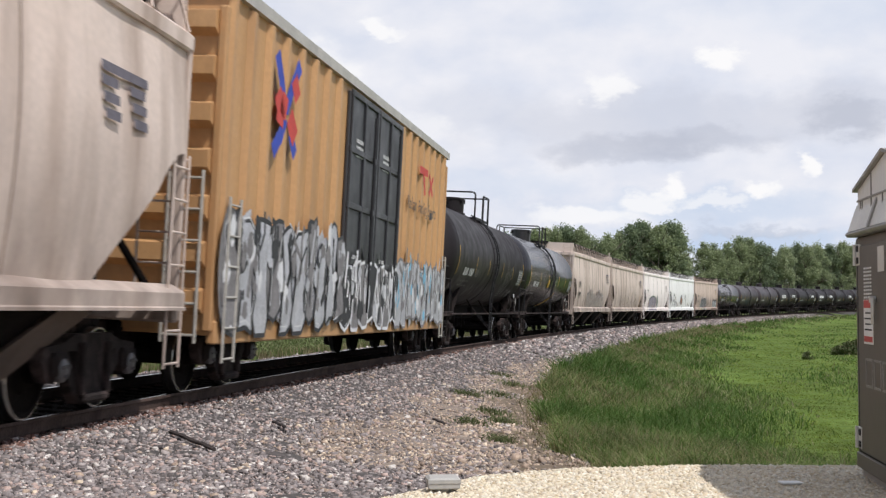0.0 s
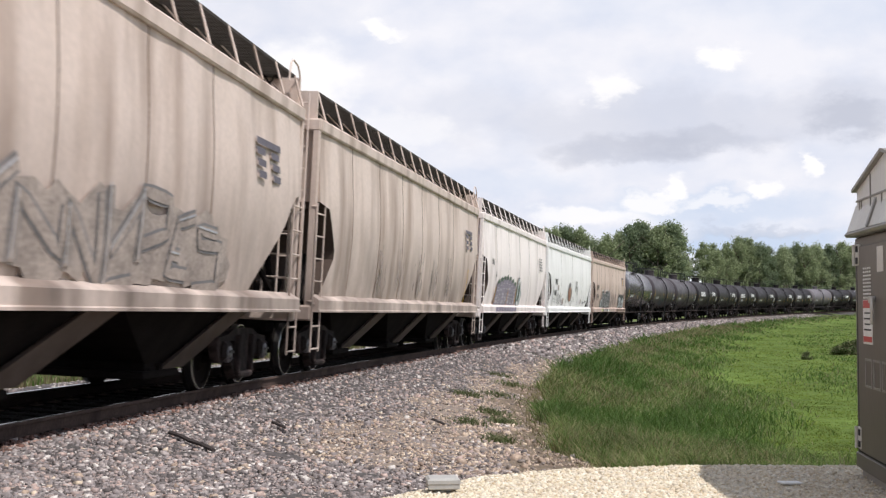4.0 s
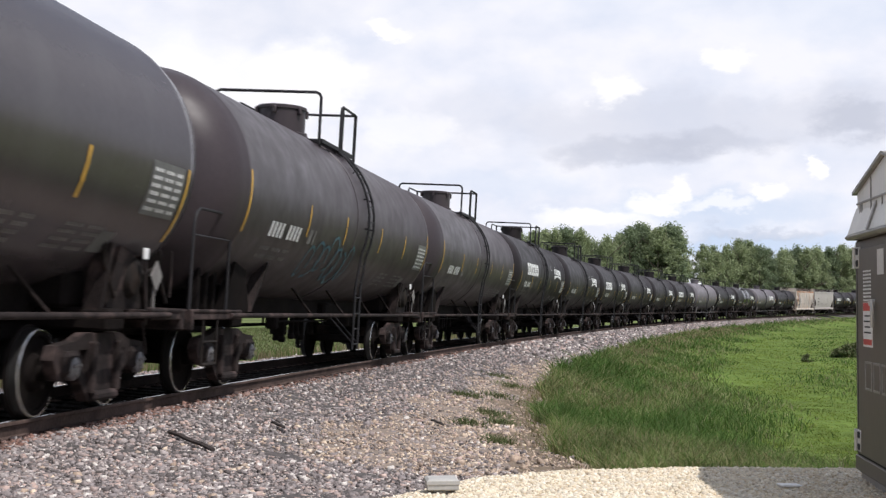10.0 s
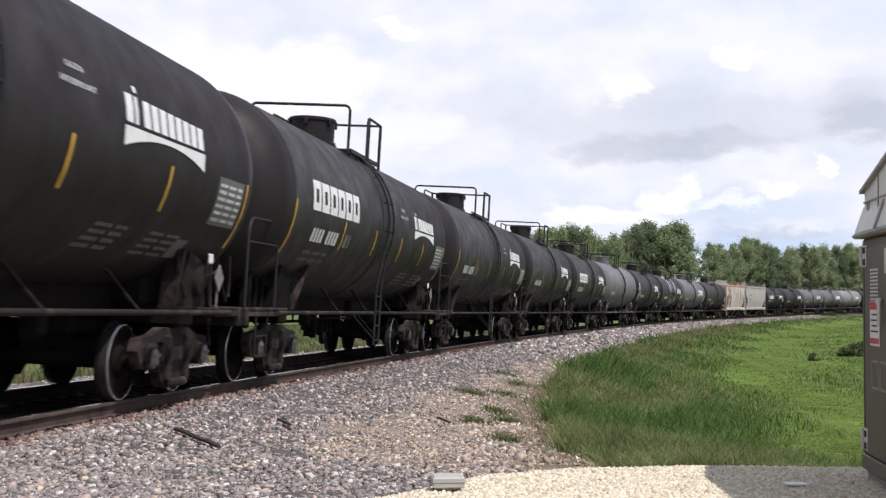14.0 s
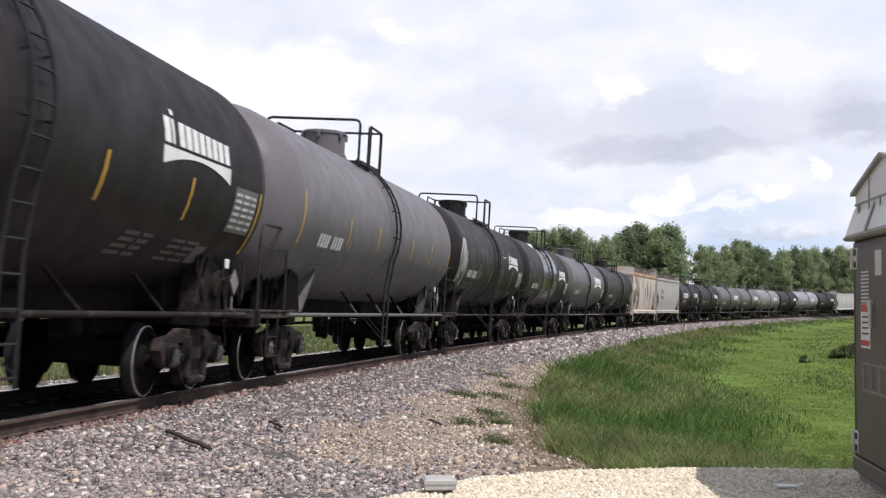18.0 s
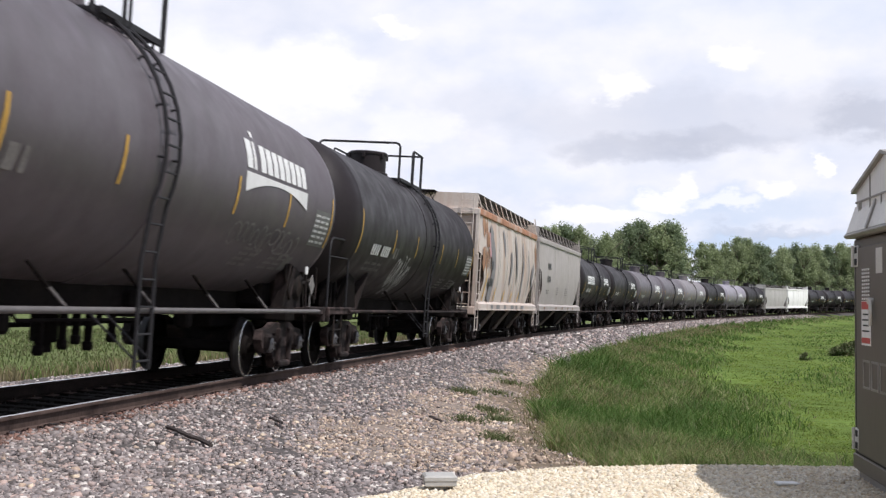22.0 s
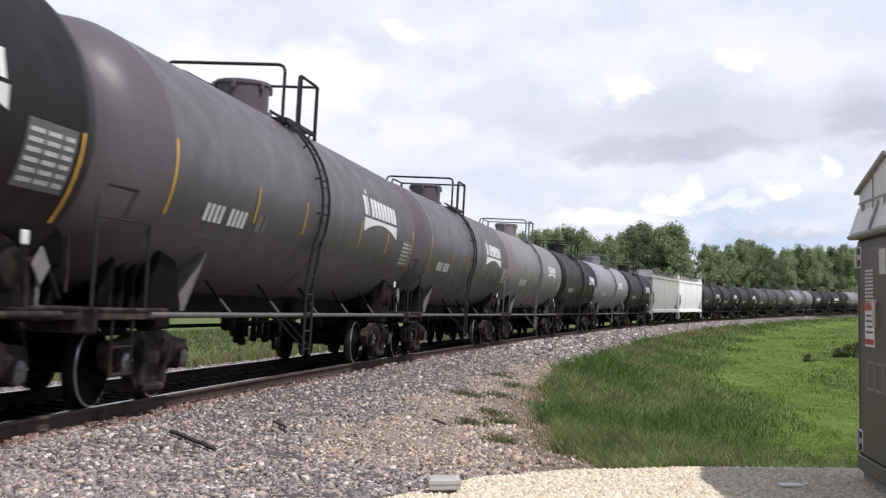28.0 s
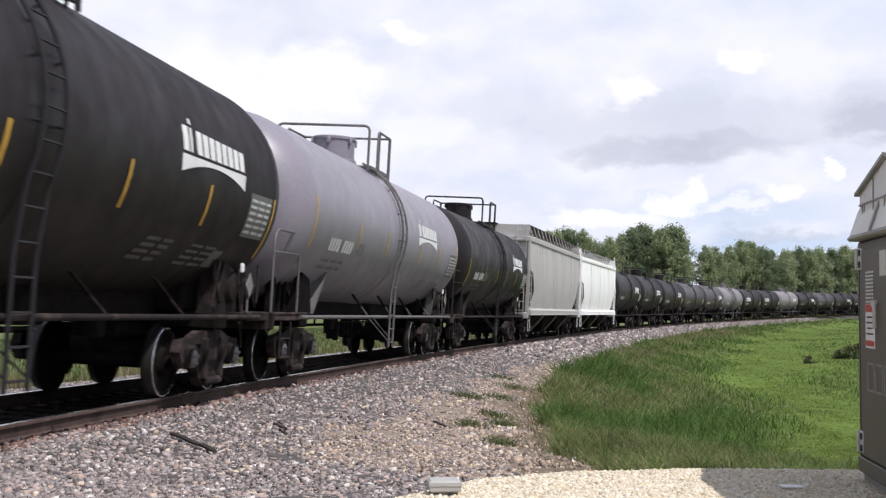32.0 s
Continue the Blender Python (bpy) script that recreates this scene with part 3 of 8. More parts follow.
    # weeds that grow in the gravel
    for k, (wx, wy, r) in enumerate(((0.52, 25.0, 0.16), (0.85, 22.0, 0.15), (0.42, 19.3, 0.14), (0.76, 16.8, 0.12), (1.6, 29.5, 0.2), (1.48, 32.0, 0.2), (1.15, 26.0, 0.16), (0.95, 20.2, 0.12))):
        n = 260
        x, y = rng.normal(wx, r, n), rng.normal(wy, r * 1.6, n)
        tagged(blades("weed_tuft", "low green weed tuft in the gravel", x, y, rng.uniform(0.05, 0.16, n), np.full(n, 0.018), m_weed, 60 + k, 0.9), category="weed")


sow()


# ---------------------------------------------------------------- rails and ties
def build_rail(d):
    sh = Shape()
    foot = [(0.036, -0.012), (0.036, -0.036), (0.012, -0.045), (0.01, -0.14), (0.07, -0.155), (0.07, -0.17)]
    prof = [(-0.028, 0.0), (0.028, 0.0)] + foot + [(-a, z) for a, z in foot[::-1]]
    rings = [[on_line(s, d + a, z) for a, z in prof] for s in list(np.arange(-60, 60, 1.5)) + list(np.arange(60, 420, 4.0))]
    n = len(prof)
    sh.loft([r[::-1] for r in rings])
    # the far rail takes the side colour darkened for shade
    me = sh.mesh("rail", [m_rail_side if d > 0 else m_rail_shade, m_rail_top], True, 40)
    idx = []
    for f in sh.f:
        ks = sorted({i % n for i in f})
        idx.append(1 if len(f) == 4 and ks in ([n - 2, n - 1],) else 0)
    me.polygons.foreach_set("material_index", idx)
    return tagged(new("rail", me), "steel rail with a polished head and rusty sides", "rail", kind="structure")


for d in (-0.787, 0.787):
    build_rail(d)


def tie_mesh():
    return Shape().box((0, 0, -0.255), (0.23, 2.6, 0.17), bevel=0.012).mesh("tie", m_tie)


track_bed = tagged(new("track"), "timber ties under the rails", "track", kind="structure")
for k in range(290):
    s = -12 + k * 0.52
    p = on_line(s)
    h = float(np.interp(s, LINE_S, LINE_H))
    o = part("tie", shared("tie", tie_mesh), track_bed)
    o.matrix_local = Matrix.Translation(p) @ Matrix.Rotation(-h, 4, "Z") @ Matrix.Rotation(CANT, 4, "Y") @ Matrix.Rotation(math.pi / 2, 4, "Z")
plates = Shape()
for k in range(120):
    s = -12 + k * 0.52
    for d in (-0.787, 0.787):
        c = on_line(s, d, -0.172)
        h = float(np.interp(s, LINE_S, LINE_H))
        turn = Matrix.Rotation(-h, 4, "Z") @ Matrix.Rotation(CANT, 4, "Y")
        plates.box(c, (0.36, 0.2, 0.025), turn)
        for a in (-0.09, 0.09):
            plates.box(on_line(s + a * 0.6, d + a, -0.155), (0.03, 0.03, 0.04), turn)
tagged(part("tie_plate", plates.mesh("tie_plates", m_rail_side), track_bed, "rusty tie plates and spikes"), kind="stuff")
# ---------------------------------------------------------------- sky with drifting cloud
def build_sky():
    az = [radians(a) for a in np.linspace(-34, 34, 35)]
    el = [radians(a) for a in np.linspace(-2.5, 26, 20)]
    R = 4200.0
    vs = [(R * math.sin(a) * math.cos(e), R * math.cos(a) * math.cos(e), R * math.sin(e)) for e in el for a in az]
    n = len(az)
    fs = [(j * n + i, j * n + i + 1, (j + 1) * n + i + 1, (j + 1) * n + i) for j in range(len(el) - 1) for i in range(n - 1)]
    me = bpy.data.meshes.new("sky_backdrop")
    me.from_pydata(vs, [], fs)
    m = bpy.data.materials.new("cloudy_sky")
    m.use_nodes = True
    t = m.node_tree
    t.nodes.clear()
    out, em = t.nodes.new("ShaderNodeOutputMaterial"), t.nodes.new("ShaderNodeEmission")
    co, sep = t.nodes.new("ShaderNodeTexCoord"), t.nodes.new("ShaderNodeSeparateXYZ")
    t.links.new(co.outputs["Object"], sep.inputs[0])

    def calc(op, a, b=None):
        q = t.nodes.new("ShaderNodeMath")
        q.operation = op
        for k, v in enumerate((a, b)):
            if v is not None:
                if isinstance(v, (int, float)):
                    q.inputs[k].default_value = v
                else:
                    t.links.new(v, q.inputs[k])
        return q.outputs[0]

    azd = calc("MULTIPLY", calc("ARCTAN2", sep.outputs["X"], sep.outputs["Y"]), 57.3)
    eld = calc("MULTIPLY", calc("ARCSINE", calc("DIVIDE", sep.outputs["Z"], R)), 57.3)
    flat = t.nodes.new("ShaderNodeCombineXYZ")
    links(t, (azd, flat.inputs[0]), (eld, flat.inputs[1]))
    mp = t.nodes.new("ShaderNodeMapping")
    mp.inputs["Scale"].default_value = (0.5, 0.85, 1)
    t.links.new(flat.outputs[0], mp.inputs["Vector"])
    warp = t.nodes.new("ShaderNodeTexNoise")
    warp.inputs["Scale"].default_value, warp.inputs["Detail"].default_value, warp.inputs["Roughness"].default_value = 0.8, 7, 0.58
    t.links.new(mp.outputs[0], warp.inputs["Vector"])
    off = t.nodes.new("ShaderNodeVectorMath")
    off.operation = "SUBTRACT"
    off.inputs[1].default_value = (0.5, 0.5, 0.5)
    t.links.new(warp.outputs["Color"], off.inputs[0])
    sc = t.nodes.new("ShaderNodeVectorMath")
    sc.operation = "MULTIPLY"
    sc.inputs[1].default_value = (4.2, 2.6, 0)
    t.links.new(off.outputs[0], sc.inputs[0])
    bent = t.nodes.new("ShaderNodeVectorMath")
    bent.operation = "ADD"
    links(t, (flat.outputs[0], bent.inputs[0]), (sc.outputs[0], bent.inputs[1]))

    def cloud(c, r, inner=0.35, outer=1.15):
        a = t.nodes.new("ShaderNodeVectorMath")
        a.operation, a.inputs[1].default_value = "SUBTRACT", (c[0], c[1], 0)
        b = t.nodes.new("ShaderNodeVectorMath")
        b.operation, b.inputs[1].default_value = "MULTIPLY", (1 / r[0], 1 / r[1], 0)
        d = t.nodes.new("ShaderNodeVectorMath")
        d.operation = "LENGTH"
        mr = t.nodes.new("ShaderNodeMapRange")
        mr.interpolation_type = "SMOOTHSTEP"
        mr.inputs["From Min"].default_value, mr.inputs["From Max"].default_value = outer, inner
        links(t, (bent.outputs[0], a.inputs[0]), (a.outputs[0], b.inputs[0]), (b.outputs[0], d.inputs[0]), (d.outputs["Value"], mr.inputs["Value"]))
        return mr.outputs["Result"]

    def blend(col, color2, fac, top=1.0):
        q = t.nodes.new("ShaderNodeMixRGB")
        q.inputs["Color2"].default_value = (*color2, 1)
        links(t, (col, q.inputs["Color1"]), (calc("MULTIPLY", fac, top), q.inputs["Fac"]))
        return q.outputs["Color"]

    veil = t.nodes.new("ShaderNodeTexNoise")
    veil.inputs["Scale"].default_value, veil.inputs["Detail"].default_value = 0.45, 6
    t.links.new(mp.outputs[0], veil.inputs["Vector"])
    ramp = t.nodes.new("ShaderNodeValToRGB")
    ramp.color_ramp.elements[0].position, ramp.color_ramp.elements[0].color = 0.34, (0.78, 0.82, 0.92, 1)
    ramp.color_ramp.elements[1].position, ramp.color_ramp.elements[1].color = 0.6, (0.93, 0.935, 0.98, 1)
    t.links.new(veil.outputs["Fac"], ramp.inputs["Fac"])
    col = ramp.outputs["Color"]
    # pale blue openings, grey bellies, bright heads: (azimuth, height) and reach in degrees
    for c, r, k in (((13.5, 2.9), (6.5, 0.8), 0.8), ((12.0, 4.3), (7.5, 0.9), 0.5), ((3.0, 5.6), (4.5, 0.9), 0.25), ((17.5, 12.9), (6, 1.8), 0.22), ((9, 13.4), (5, 1.2), 0.15)):
        col = blend(col, (0.56, 0.69, 0.88), cloud(c, r), k)
    for c, r, k in (((10.5, 8.2), (8.5, 1.7), 0.62), ((18, 8.6), (3.5, 1.6), 0.6), ((2, 8.6), (5, 1.5), 0.3), ((-8, 13), (5, 1.5), 0.15)):
        col = blend(col, (0.66, 0.69, 0.78), cloud(c, r), k)
    for c, r, k in (((8.5, 7.0), (4.6, 0.75), 0.5), ((12.4, 7.4), (3.8, 0.7), 0.42), ((18.2, 8.2), (2.4, 0.8), 0.55), ((14.5, 3.4), (4.0, 0.3), 0.35)):
        col = blend(col, (0.5, 0.53, 0.62), cloud(c, r), k)
    for c, r, k in (((-6.3, 10.2), (3.0, 2.2), 0.95), ((-2.7, 12.4), (1.1, 0.5), 0.9), ((12.9, 10.9), (1.3, 0.6), 1.0), ((8.0, 9.8), (1.1, 1.0), 0.8),
                    ((10.7, 5.1), (0.8, 0.9), 1.0), ((9.6, 4.5), (1.2, 0.5), 0.8), ((14.3, 5.05), (1.2, 0.45), 1.0), ((16.6, 6.0), (0.6, 0.8), 1.0), ((6.8, 4.0), (3.2, 0.7), 0.8), ((12.5, 4.5), (1.6, 0.4), 0.6),
                    ((-1.5, 8.0), (2.5, 1.2), 0.5), ((-12, 9), (5, 4), 0.7)):
        col = blend(col, (1.06, 1.05, 1.04), cloud(c, r, 0.45, 1.05), k)
    links(t, (col, em.inputs["Color"]), (em.outputs[0], out.inputs["Surface"]))
    em.inputs["Strength"].default_value = 1.0
    me.materials.append(m)
    me.polygons.foreach_set("use_smooth", [True] * len(fs))
    return tagged(new("sky_backdrop", me), "bright summer sky with grey-bellied white clouds", "sky", kind="structure")


sky_backdrop = build_sky()

# ---------------------------------------------------------------- trees behind the line
m_bark = paint("grey_brown_bark", (0.13, 0.1, 0.08), 0.95, 0, 0.3, 2, 12, 0.6, stretch=(6, 6, 1))
LEAF = {k: islands(n, c, 0.75, 0.0, thin=0.45) for k, n, c in (
    ("mid", "poplar_leaves", [(0.228, 0.278, 0.150), (0.287, 0.341, 0.182), (0.332, 0.386, 0.220), (0.386, 0.427, 0.257)]),
    ("dark", "dark_leaves", [(0.160, 0.206, 0.128), (0.207, 0.258, 0.150), (0.247, 0.304, 0.182)]),
    ("pale", "pale_leaves", [(0.267, 0.323, 0.182), (0.332, 0.386, 0.220), (0.400, 0.440, 0.272)]))}


def trunk_mesh(seed, height):
    rng = random.Random(seed)
    sh = Shape()
    pts, r = [(0, 0, -0.3)], 0.34
    for k in range(1, 7):
        pts.append((rng.uniform(-0.3, 0.3) * k / 4, rng.uniform(-0.3, 0.3) * k / 4, height * 0.85 * k / 6))
    for a, b, k in zip(pts[:-1], pts[1:], range(6)):
        sh.rod(a, b, r * (1 - k / 7), 7, r * (1 - (k + 1) / 7))
    for k in range(11):
        z = height * rng.uniform(0.25, 0.78)
        w = rng.uniform(0, math.tau)
        ln = height * rng.uniform(0.14, 0.26)
        sh.rod((0, 0, z), (math.cos(w) * ln, math.sin(w) * ln, z + ln * rng.uniform(0.5, 1.0)), 0.11, 5, 0.03)
    return sh.mesh("trunk", m_bark, True, 50)


def crown_mesh(seed, height, spread, mat, blobs=46, per=100, low=0.2, leaf=1.0, lump=1.0):
    """A crown of many leaf clumps with gaps and an uneven outline."""
    rng = np.random.default_rng(seed)
    C = []
    for k in range(blobs):
        h = low + (1 - low) * rng.random() ** 0.8
        reach = spread * np.sin(np.pi * min(1, 0.18 + 0.8 * (h - low) / (1 - low))) ** 0.7
        w = rng.uniform(0, math.tau)
        rr = reach * rng.uniform(0.25, 1.0)
        C.append((rr * math.cos(w), rr * math.sin(w), h * height, height * rng.uniform(0.035, 0.08) * lump))
    C = np.array(C)
    n = blobs * per
    c = np.repeat(C, per, 0)
    v = rng.normal(0, 1, (n, 3))
    v /= np.linalg.norm(v, axis=1)[:, None]
    p = c[:, :3] + v * (c[:, 3] * rng.uniform(0.3, 1.3, n))[:, None] * (1, 1, 1.1)
    size = rng.uniform(0.1, 0.21, n) * height / 18 * leaf
    a = rng.normal(0, 1, (n, 3))
    a /= np.linalg.norm(a, axis=1)[:, None]
    b = np.cross(a, v + rng.normal(0, 0.5, (n, 3)))
    b /= np.linalg.norm(b, axis=1)[:, None] + 1e-9
    a, b = a * size[:, None], b * size[:, None]
    V = np.stack([p - a - b * 0.6, p + a - b * 0.6, p + a * 0.4 + b, p - a * 0.6 + b * 0.8], 1).reshape(-1, 3)
    F = np.arange(n * 4)
    me = bpy.data.meshes.new("crown")
    me.vertices.add(n * 4)
    me.vertices.foreach_set("co", V.reshape(-1))
    me.loops.add(n * 4)
    me.loops.foreach_set("vertex_index", F)
    me.polygons.add(n)
    me.polygons.foreach_set("loop_start", np.arange(n) * 4)
    me.materials.append(mat)
    me.update(calc_edges=True)
    return me


def plant_trees():
    rng = random.Random(8)
    trunks = [trunk_mesh(k, 18) for k in range(3)]
    crowns = {key: [crown_mesh(10 * i + k, 18, 3.2 + 0.6 * k, LEAF[key], 84, 95, low=0.06 + 0.05 * k) for k in range(3)] for i, key in enumerate(("mid", "dark", "pale"))}
    rows = []
    # tree tops: bearing across the view (tangent), height above the eye's level at one metre
    tops = ((0.050, 0.054), (0.062, 0.056), (0.072, 0.057), (0.082, 0.058), (0.090, 0.059), (0.098, 0.061), (0.110, 0.058), (0.120, 0.050), (0.131, 0.053), (0.141, 0.057), (0.149, 0.060),
            (0.1565, 0.064), (0.165, 0.056), (0.172, 0.060), (0.1805, 0.0635), (0.186, 0.052), (0.2075, 0.047), (0.216, 0.046), (0.227, 0.047), (0.236, 0.0515), (0.245, 0.050), (0.252, 0.047), (0.260, 0.043),
            (0.272, 0.0455), (0.2825, 0.0465), (0.290, 0.0445), (0.298, 0.0475), (0.3085, 0.045), (0.3175, 0.0475), (0.327, 0.047), (0.340, 0.047), (0.354, 0.046), (0.367, 0.047), (0.385, 0.047), (0.4, 0.046))
    for row in range(3):
        for a, h in tops:
            if row and 0.183 < a < 0.21:
                continue
            dist = float(np.interp(a, (0.07, 0.18, 0.33), (335, 350, 425))) + row * 14 + rng.uniform(-4, 4)
            b = a + (0.0045 if row == 1 else 0.0)
            az = math.degrees(math.atan(b))
            hh = h * dist * math.cos(math.atan(b)) * (1.0 if row == 0 else rng.uniform(0.8, 0.97)) + 1.3
            rows.append((az, dist, hh, "dark" if row == 2 else rng.choice(("mid", "mid", "pale", "dark"))))
    for az, dist, hh, key in rows:
        x, y = dist * math.sin(radians(az)), dist * math.cos(radians(az))
        z = float(ground_height([x], [y])[0])
        hh -= z
        ob = thing("tree", {"mid": "leafy green poplar behind the railway line", "dark": "dark green leafy tree behind the railway line", "pale": "pale green leafy tree behind the railway line"}[key], "tree", "trees behind the line")
        k = rng.randrange(3)
        part("trunk", trunks[k], ob)
        part("crown", crowns[key][rng.randrange(3)], ob)
        ob.location, ob.rotation_euler, ob.scale = (x, y, z), (0, 0, rng.uniform(0, 6.28)), [hh / 18 * q for q in (rng.uniform(0.85, 1.15), rng.uniform(0.85, 1.15), 1)]
    # dense low growth at the foot of the trees
    bush = [crown_mesh(90 + k, 6, 3.2, LEAF["dark" if k else "mid"], 26, 60, 0.0, 3.0, 2.0) for k in range(2)]
    for k in range(64):
        az = 3.4 + k * 0.3 + rng.uniform(-0.1, 0.1)
        if 10.6 < az < 11.9:
            continue
        dist = np.interp(az, (4, 10, 19), (322, 338, 412)) + rng.uniform(-3, 10)
        x, y = dist * math.sin(radians(az)), dist * math.cos(radians(az))
        ob = tagged(new("shrub", bush[k % 2]), "dense green shrub at the foot of the trees", "shrub", "shrubs under the trees")
        ob.location, ob.rotation_euler = (x, y, float(ground_height([x], [y])[0]) - 0.3), (0, 0, rng.uniform(0, 6.28))
        q = rng.uniform(0.8, 1.5)
        ob.scale = (q, q, q * rng.uniform(0.9, 1.3))
    small = crown_mesh(99, 0.9, 0.75, m_weed, 26, 50, 0.0, 8.0, 3.0)
    for x, y, q in ((23.3, 72.5, 0.85), (24.1, 73.2, 0.95), (22.8, 72.8, 0.6), (19.1, 66.0, 0.5)):
        ob = tagged(new("shrub", small), "small dark shrub in the hollow meadow", "shrub")
        ob.location, ob.scale = (x, y, float(ground_height([x], [y])[0]) - 0.1), (q, q, q)


plant_trees()

# ---------------------------------------------------------------- a pale shed among the trees
m_shed = paint("pale_shed_sheet", (0.72, 0.74, 0.78), 0.5, 0.1, 0.08, 2, 20, 0.05)
shed = thing("shed", "small pale metal shed among the trees", "shed")
sx, sy = 345 * math.sin(radians(11.15)), 345 * math.cos(radians(11.15))
sz = float(ground_height([sx], [sy])[0])
part("wall", Shape().box((0, 0, 3.6), (5.5, 4, 7.2)).mesh("wall", m_shed), shed)
part("roof", Shape().loft([[(x, -2.3, 7.1), (x, 2.3, 7.1), (x, 0, 8.3)] for x in (-3, 3)]).mesh("roof", m_shed), shed)
shed.location = (sx, sy, sz)
# ---------------------------------------------------------------- signal case on the pad
m_alu = paint("dull_aluminium_sheet", (0.15, 0.128, 0.108), 0.45, 0.25, 0.12, 1.2, 30, 0.05, (0.095, 0.085, 0.075), 0.5, (1, 1, 0.25))
m_alu_pale = paint("pale_weathered_aluminium", (0.66, 0.64, 0.6), 0.5, 0.35, 0.1, 2, 30, 0.05, (0.5, 0.47, 0.43), 0.5)
m_alu_hood = paint("chalky_hood_sheet", (0.78, 0.76, 0.73), 0.55, 0.1, 0.08, 2, 30, 0.05, (0.6, 0.57, 0.54), 0.4, (1, 1, 0.3))
m_alu_worn = paint("worn_grey_aluminium", (0.3, 0.285, 0.26), 0.5, 0.2, 0.15, 4, 30, 0.05, (0.2, 0.19, 0.17), 0.5)
m_dark_gap = paint("dark_rubber_gasket", (0.03, 0.03, 0.03), 0.8, 0, 0.2, 8, 40, 0.05)
m_white_label = paint("white_label", (0.8, 0.79, 0.77), 0.5, 0, 0.06, 8, 40, 0.01)
m_red_label = paint("red_label", (0.5, 0.06, 0.05), 0.5, 0, 0.1, 8, 40, 0.01)
m_concrete = paint("grey_concrete", (0.36, 0.34, 0.32), 0.9, 0, 0.15, 4, 40, 0.3)


def signal_case():
    """A tall sheet-metal case on a concrete base; its long side, with the door, faces the track.
    Its own space: that side is the plane x = 0, the far corner lies at y = 0, the near corner at y = -LONG."""
    ob = thing("signal_case", "dull aluminium railway signal case with a gabled hood", "signal case")
    LONG, W, TOP = 2.6, 1.3, 2.3
    mid = -LONG / 2
    part("base", Shape().box((W / 2, mid, 0.03), (W - 0.06, LONG - 0.1, 0.2), bevel=0.02).mesh("base", m_concrete), ob, "concrete base")
    part("body", Shape().box((W / 2, mid, 0.1 + (TOP - 0.1) / 2), (W, LONG, TOP - 0.1), bevel=0.025).mesh("body", m_alu), ob)
    skirt = Shape()
    skirt.box((-0.012, mid, 0.2), (0.024, LONG - 0.1, 0.14), bevel=0.008)
    part("skirt", skirt.mesh("skirt", m_alu), ob, "folded sheet skirt")
    door = part("door", Shape().box((-0.018, mid - 0.06, 1.25), (0.036, LONG - 0.42, 1.9), bevel=0.012).mesh("door", m_alu), ob, "aluminium door panel")
    gas = Shape()
    gas.box((-0.006, -0.135, 1.25), (0.012, 0.03, 1.96))
    gas.box((-0.006, mid, 0.285), (0.012, LONG - 0.3, 0.02))
    part("gasket", gas.mesh("gasket", m_dark_gap), door)
    for z in (0.42, 2.12):
        hg = Shape().rod((-0.05, -0.2, z - 0.1), (-0.05, -0.2, z + 0.1), 0.016, 8)
        hg.box((-0.03, -0.29, z), (0.024, 0.15, 0.2), bevel=0.006)
        part("hinge", hg.mesh("hinge", m_alu_pale, True, 40), door, "pale steel hinge")
        for q in (-0.055, 0.055):
            part("hinge_bolt", shared("hinge_bolt", lambda: Shape().box((0, 0, 0), (0.012, 0.07, 0.06), bevel=0.004).mesh("hinge_bolt", m_dark_gap)), door, "", (-0.046, -0.31, z + q))
    for c in range(4):
        for r in range(9):
            part("vent_hole", shared("vent", lambda: Shape().box((-0.039, 0, 0), (0.006, 0.05, 0.018), bevel=0.003).mesh("vent_hole", m_white_label)), door, "", (0, -0.58 - c * 0.085, 1.72 + r * 0.033))
    lab = part("label", Shape().box((-0.038, -0.72, 1.5), (0.004, 0.38, 0.4)).mesh("label", m_white_label), door, "white and red warning label")
    red = Shape()
    red.box((-0.0415, -0.72, 1.66), (0.003, 0.34, 0.07))
    red.box((-0.0415, -0.72, 1.345), (0.003, 0.34, 0.05))
    part("label_print", red.mesh("label_print", m_red_label), lab)
    txt = Shape()
    for k in range(4):
        txt.box((-0.0415, -0.72, 1.43 + k * 0.05), (0.003, 0.28 - 0.06 * (k % 2), 0.014))
    part("label_print", txt.mesh("label_lines", m_dark_gap), lab)
    knob = Shape().rod((-0.04, -1.02, 1.7), (-0.09, -1.02, 1.7), 0.03, 10)
    knob.box((-0.07, -1.05, 1.6), (0.03, 0.05, 0.24), bevel=0.01)
    part("door_handle", knob.mesh("door_handle", m_alu_pale, True, 40), door, "pale pull handle")
    for k in range(3):
        plate = Shape()
        y = -0.74 - k * 0.34
        for a, b, sy, sz in ((0, 0.1, 0.26, 0.02), (0, -0.14, 0.26, 0.02), (0.13, -0.02, 0.025, 0.26), (-0.13, -0.02, 0.025, 0.26)):
            plate.box((-0.04, y + a, 1.06 + b), (0.008, sy, sz))
        part("stencil", plate.mesh("stencil", m_alu_worn), door)
    notice = Shape().box((-0.038, -1.25, 2.05), (0.004, 0.24, 0.22))
    part("notice", notice.mesh("notice", m_alu_pale), door, "pale notice plate")
    # a sloping canopy over the door, on a dark rim
    part("rim", Shape().box((W / 2 - 0.02, mid + 0.01, TOP + 0.02), (W + 0.14, LONG + 0.06, 0.05), bevel=0.02).mesh("rim", m_alu_worn), ob, "dull folded rim under the hood")
    can = Shape()
    can.loft([[(-0.075, y, TOP + 0.046), (0.012, y, TOP + 0.3), (0.012, y, TOP + 0.046)] for y in (-LONG - 0.02, -0.02)])
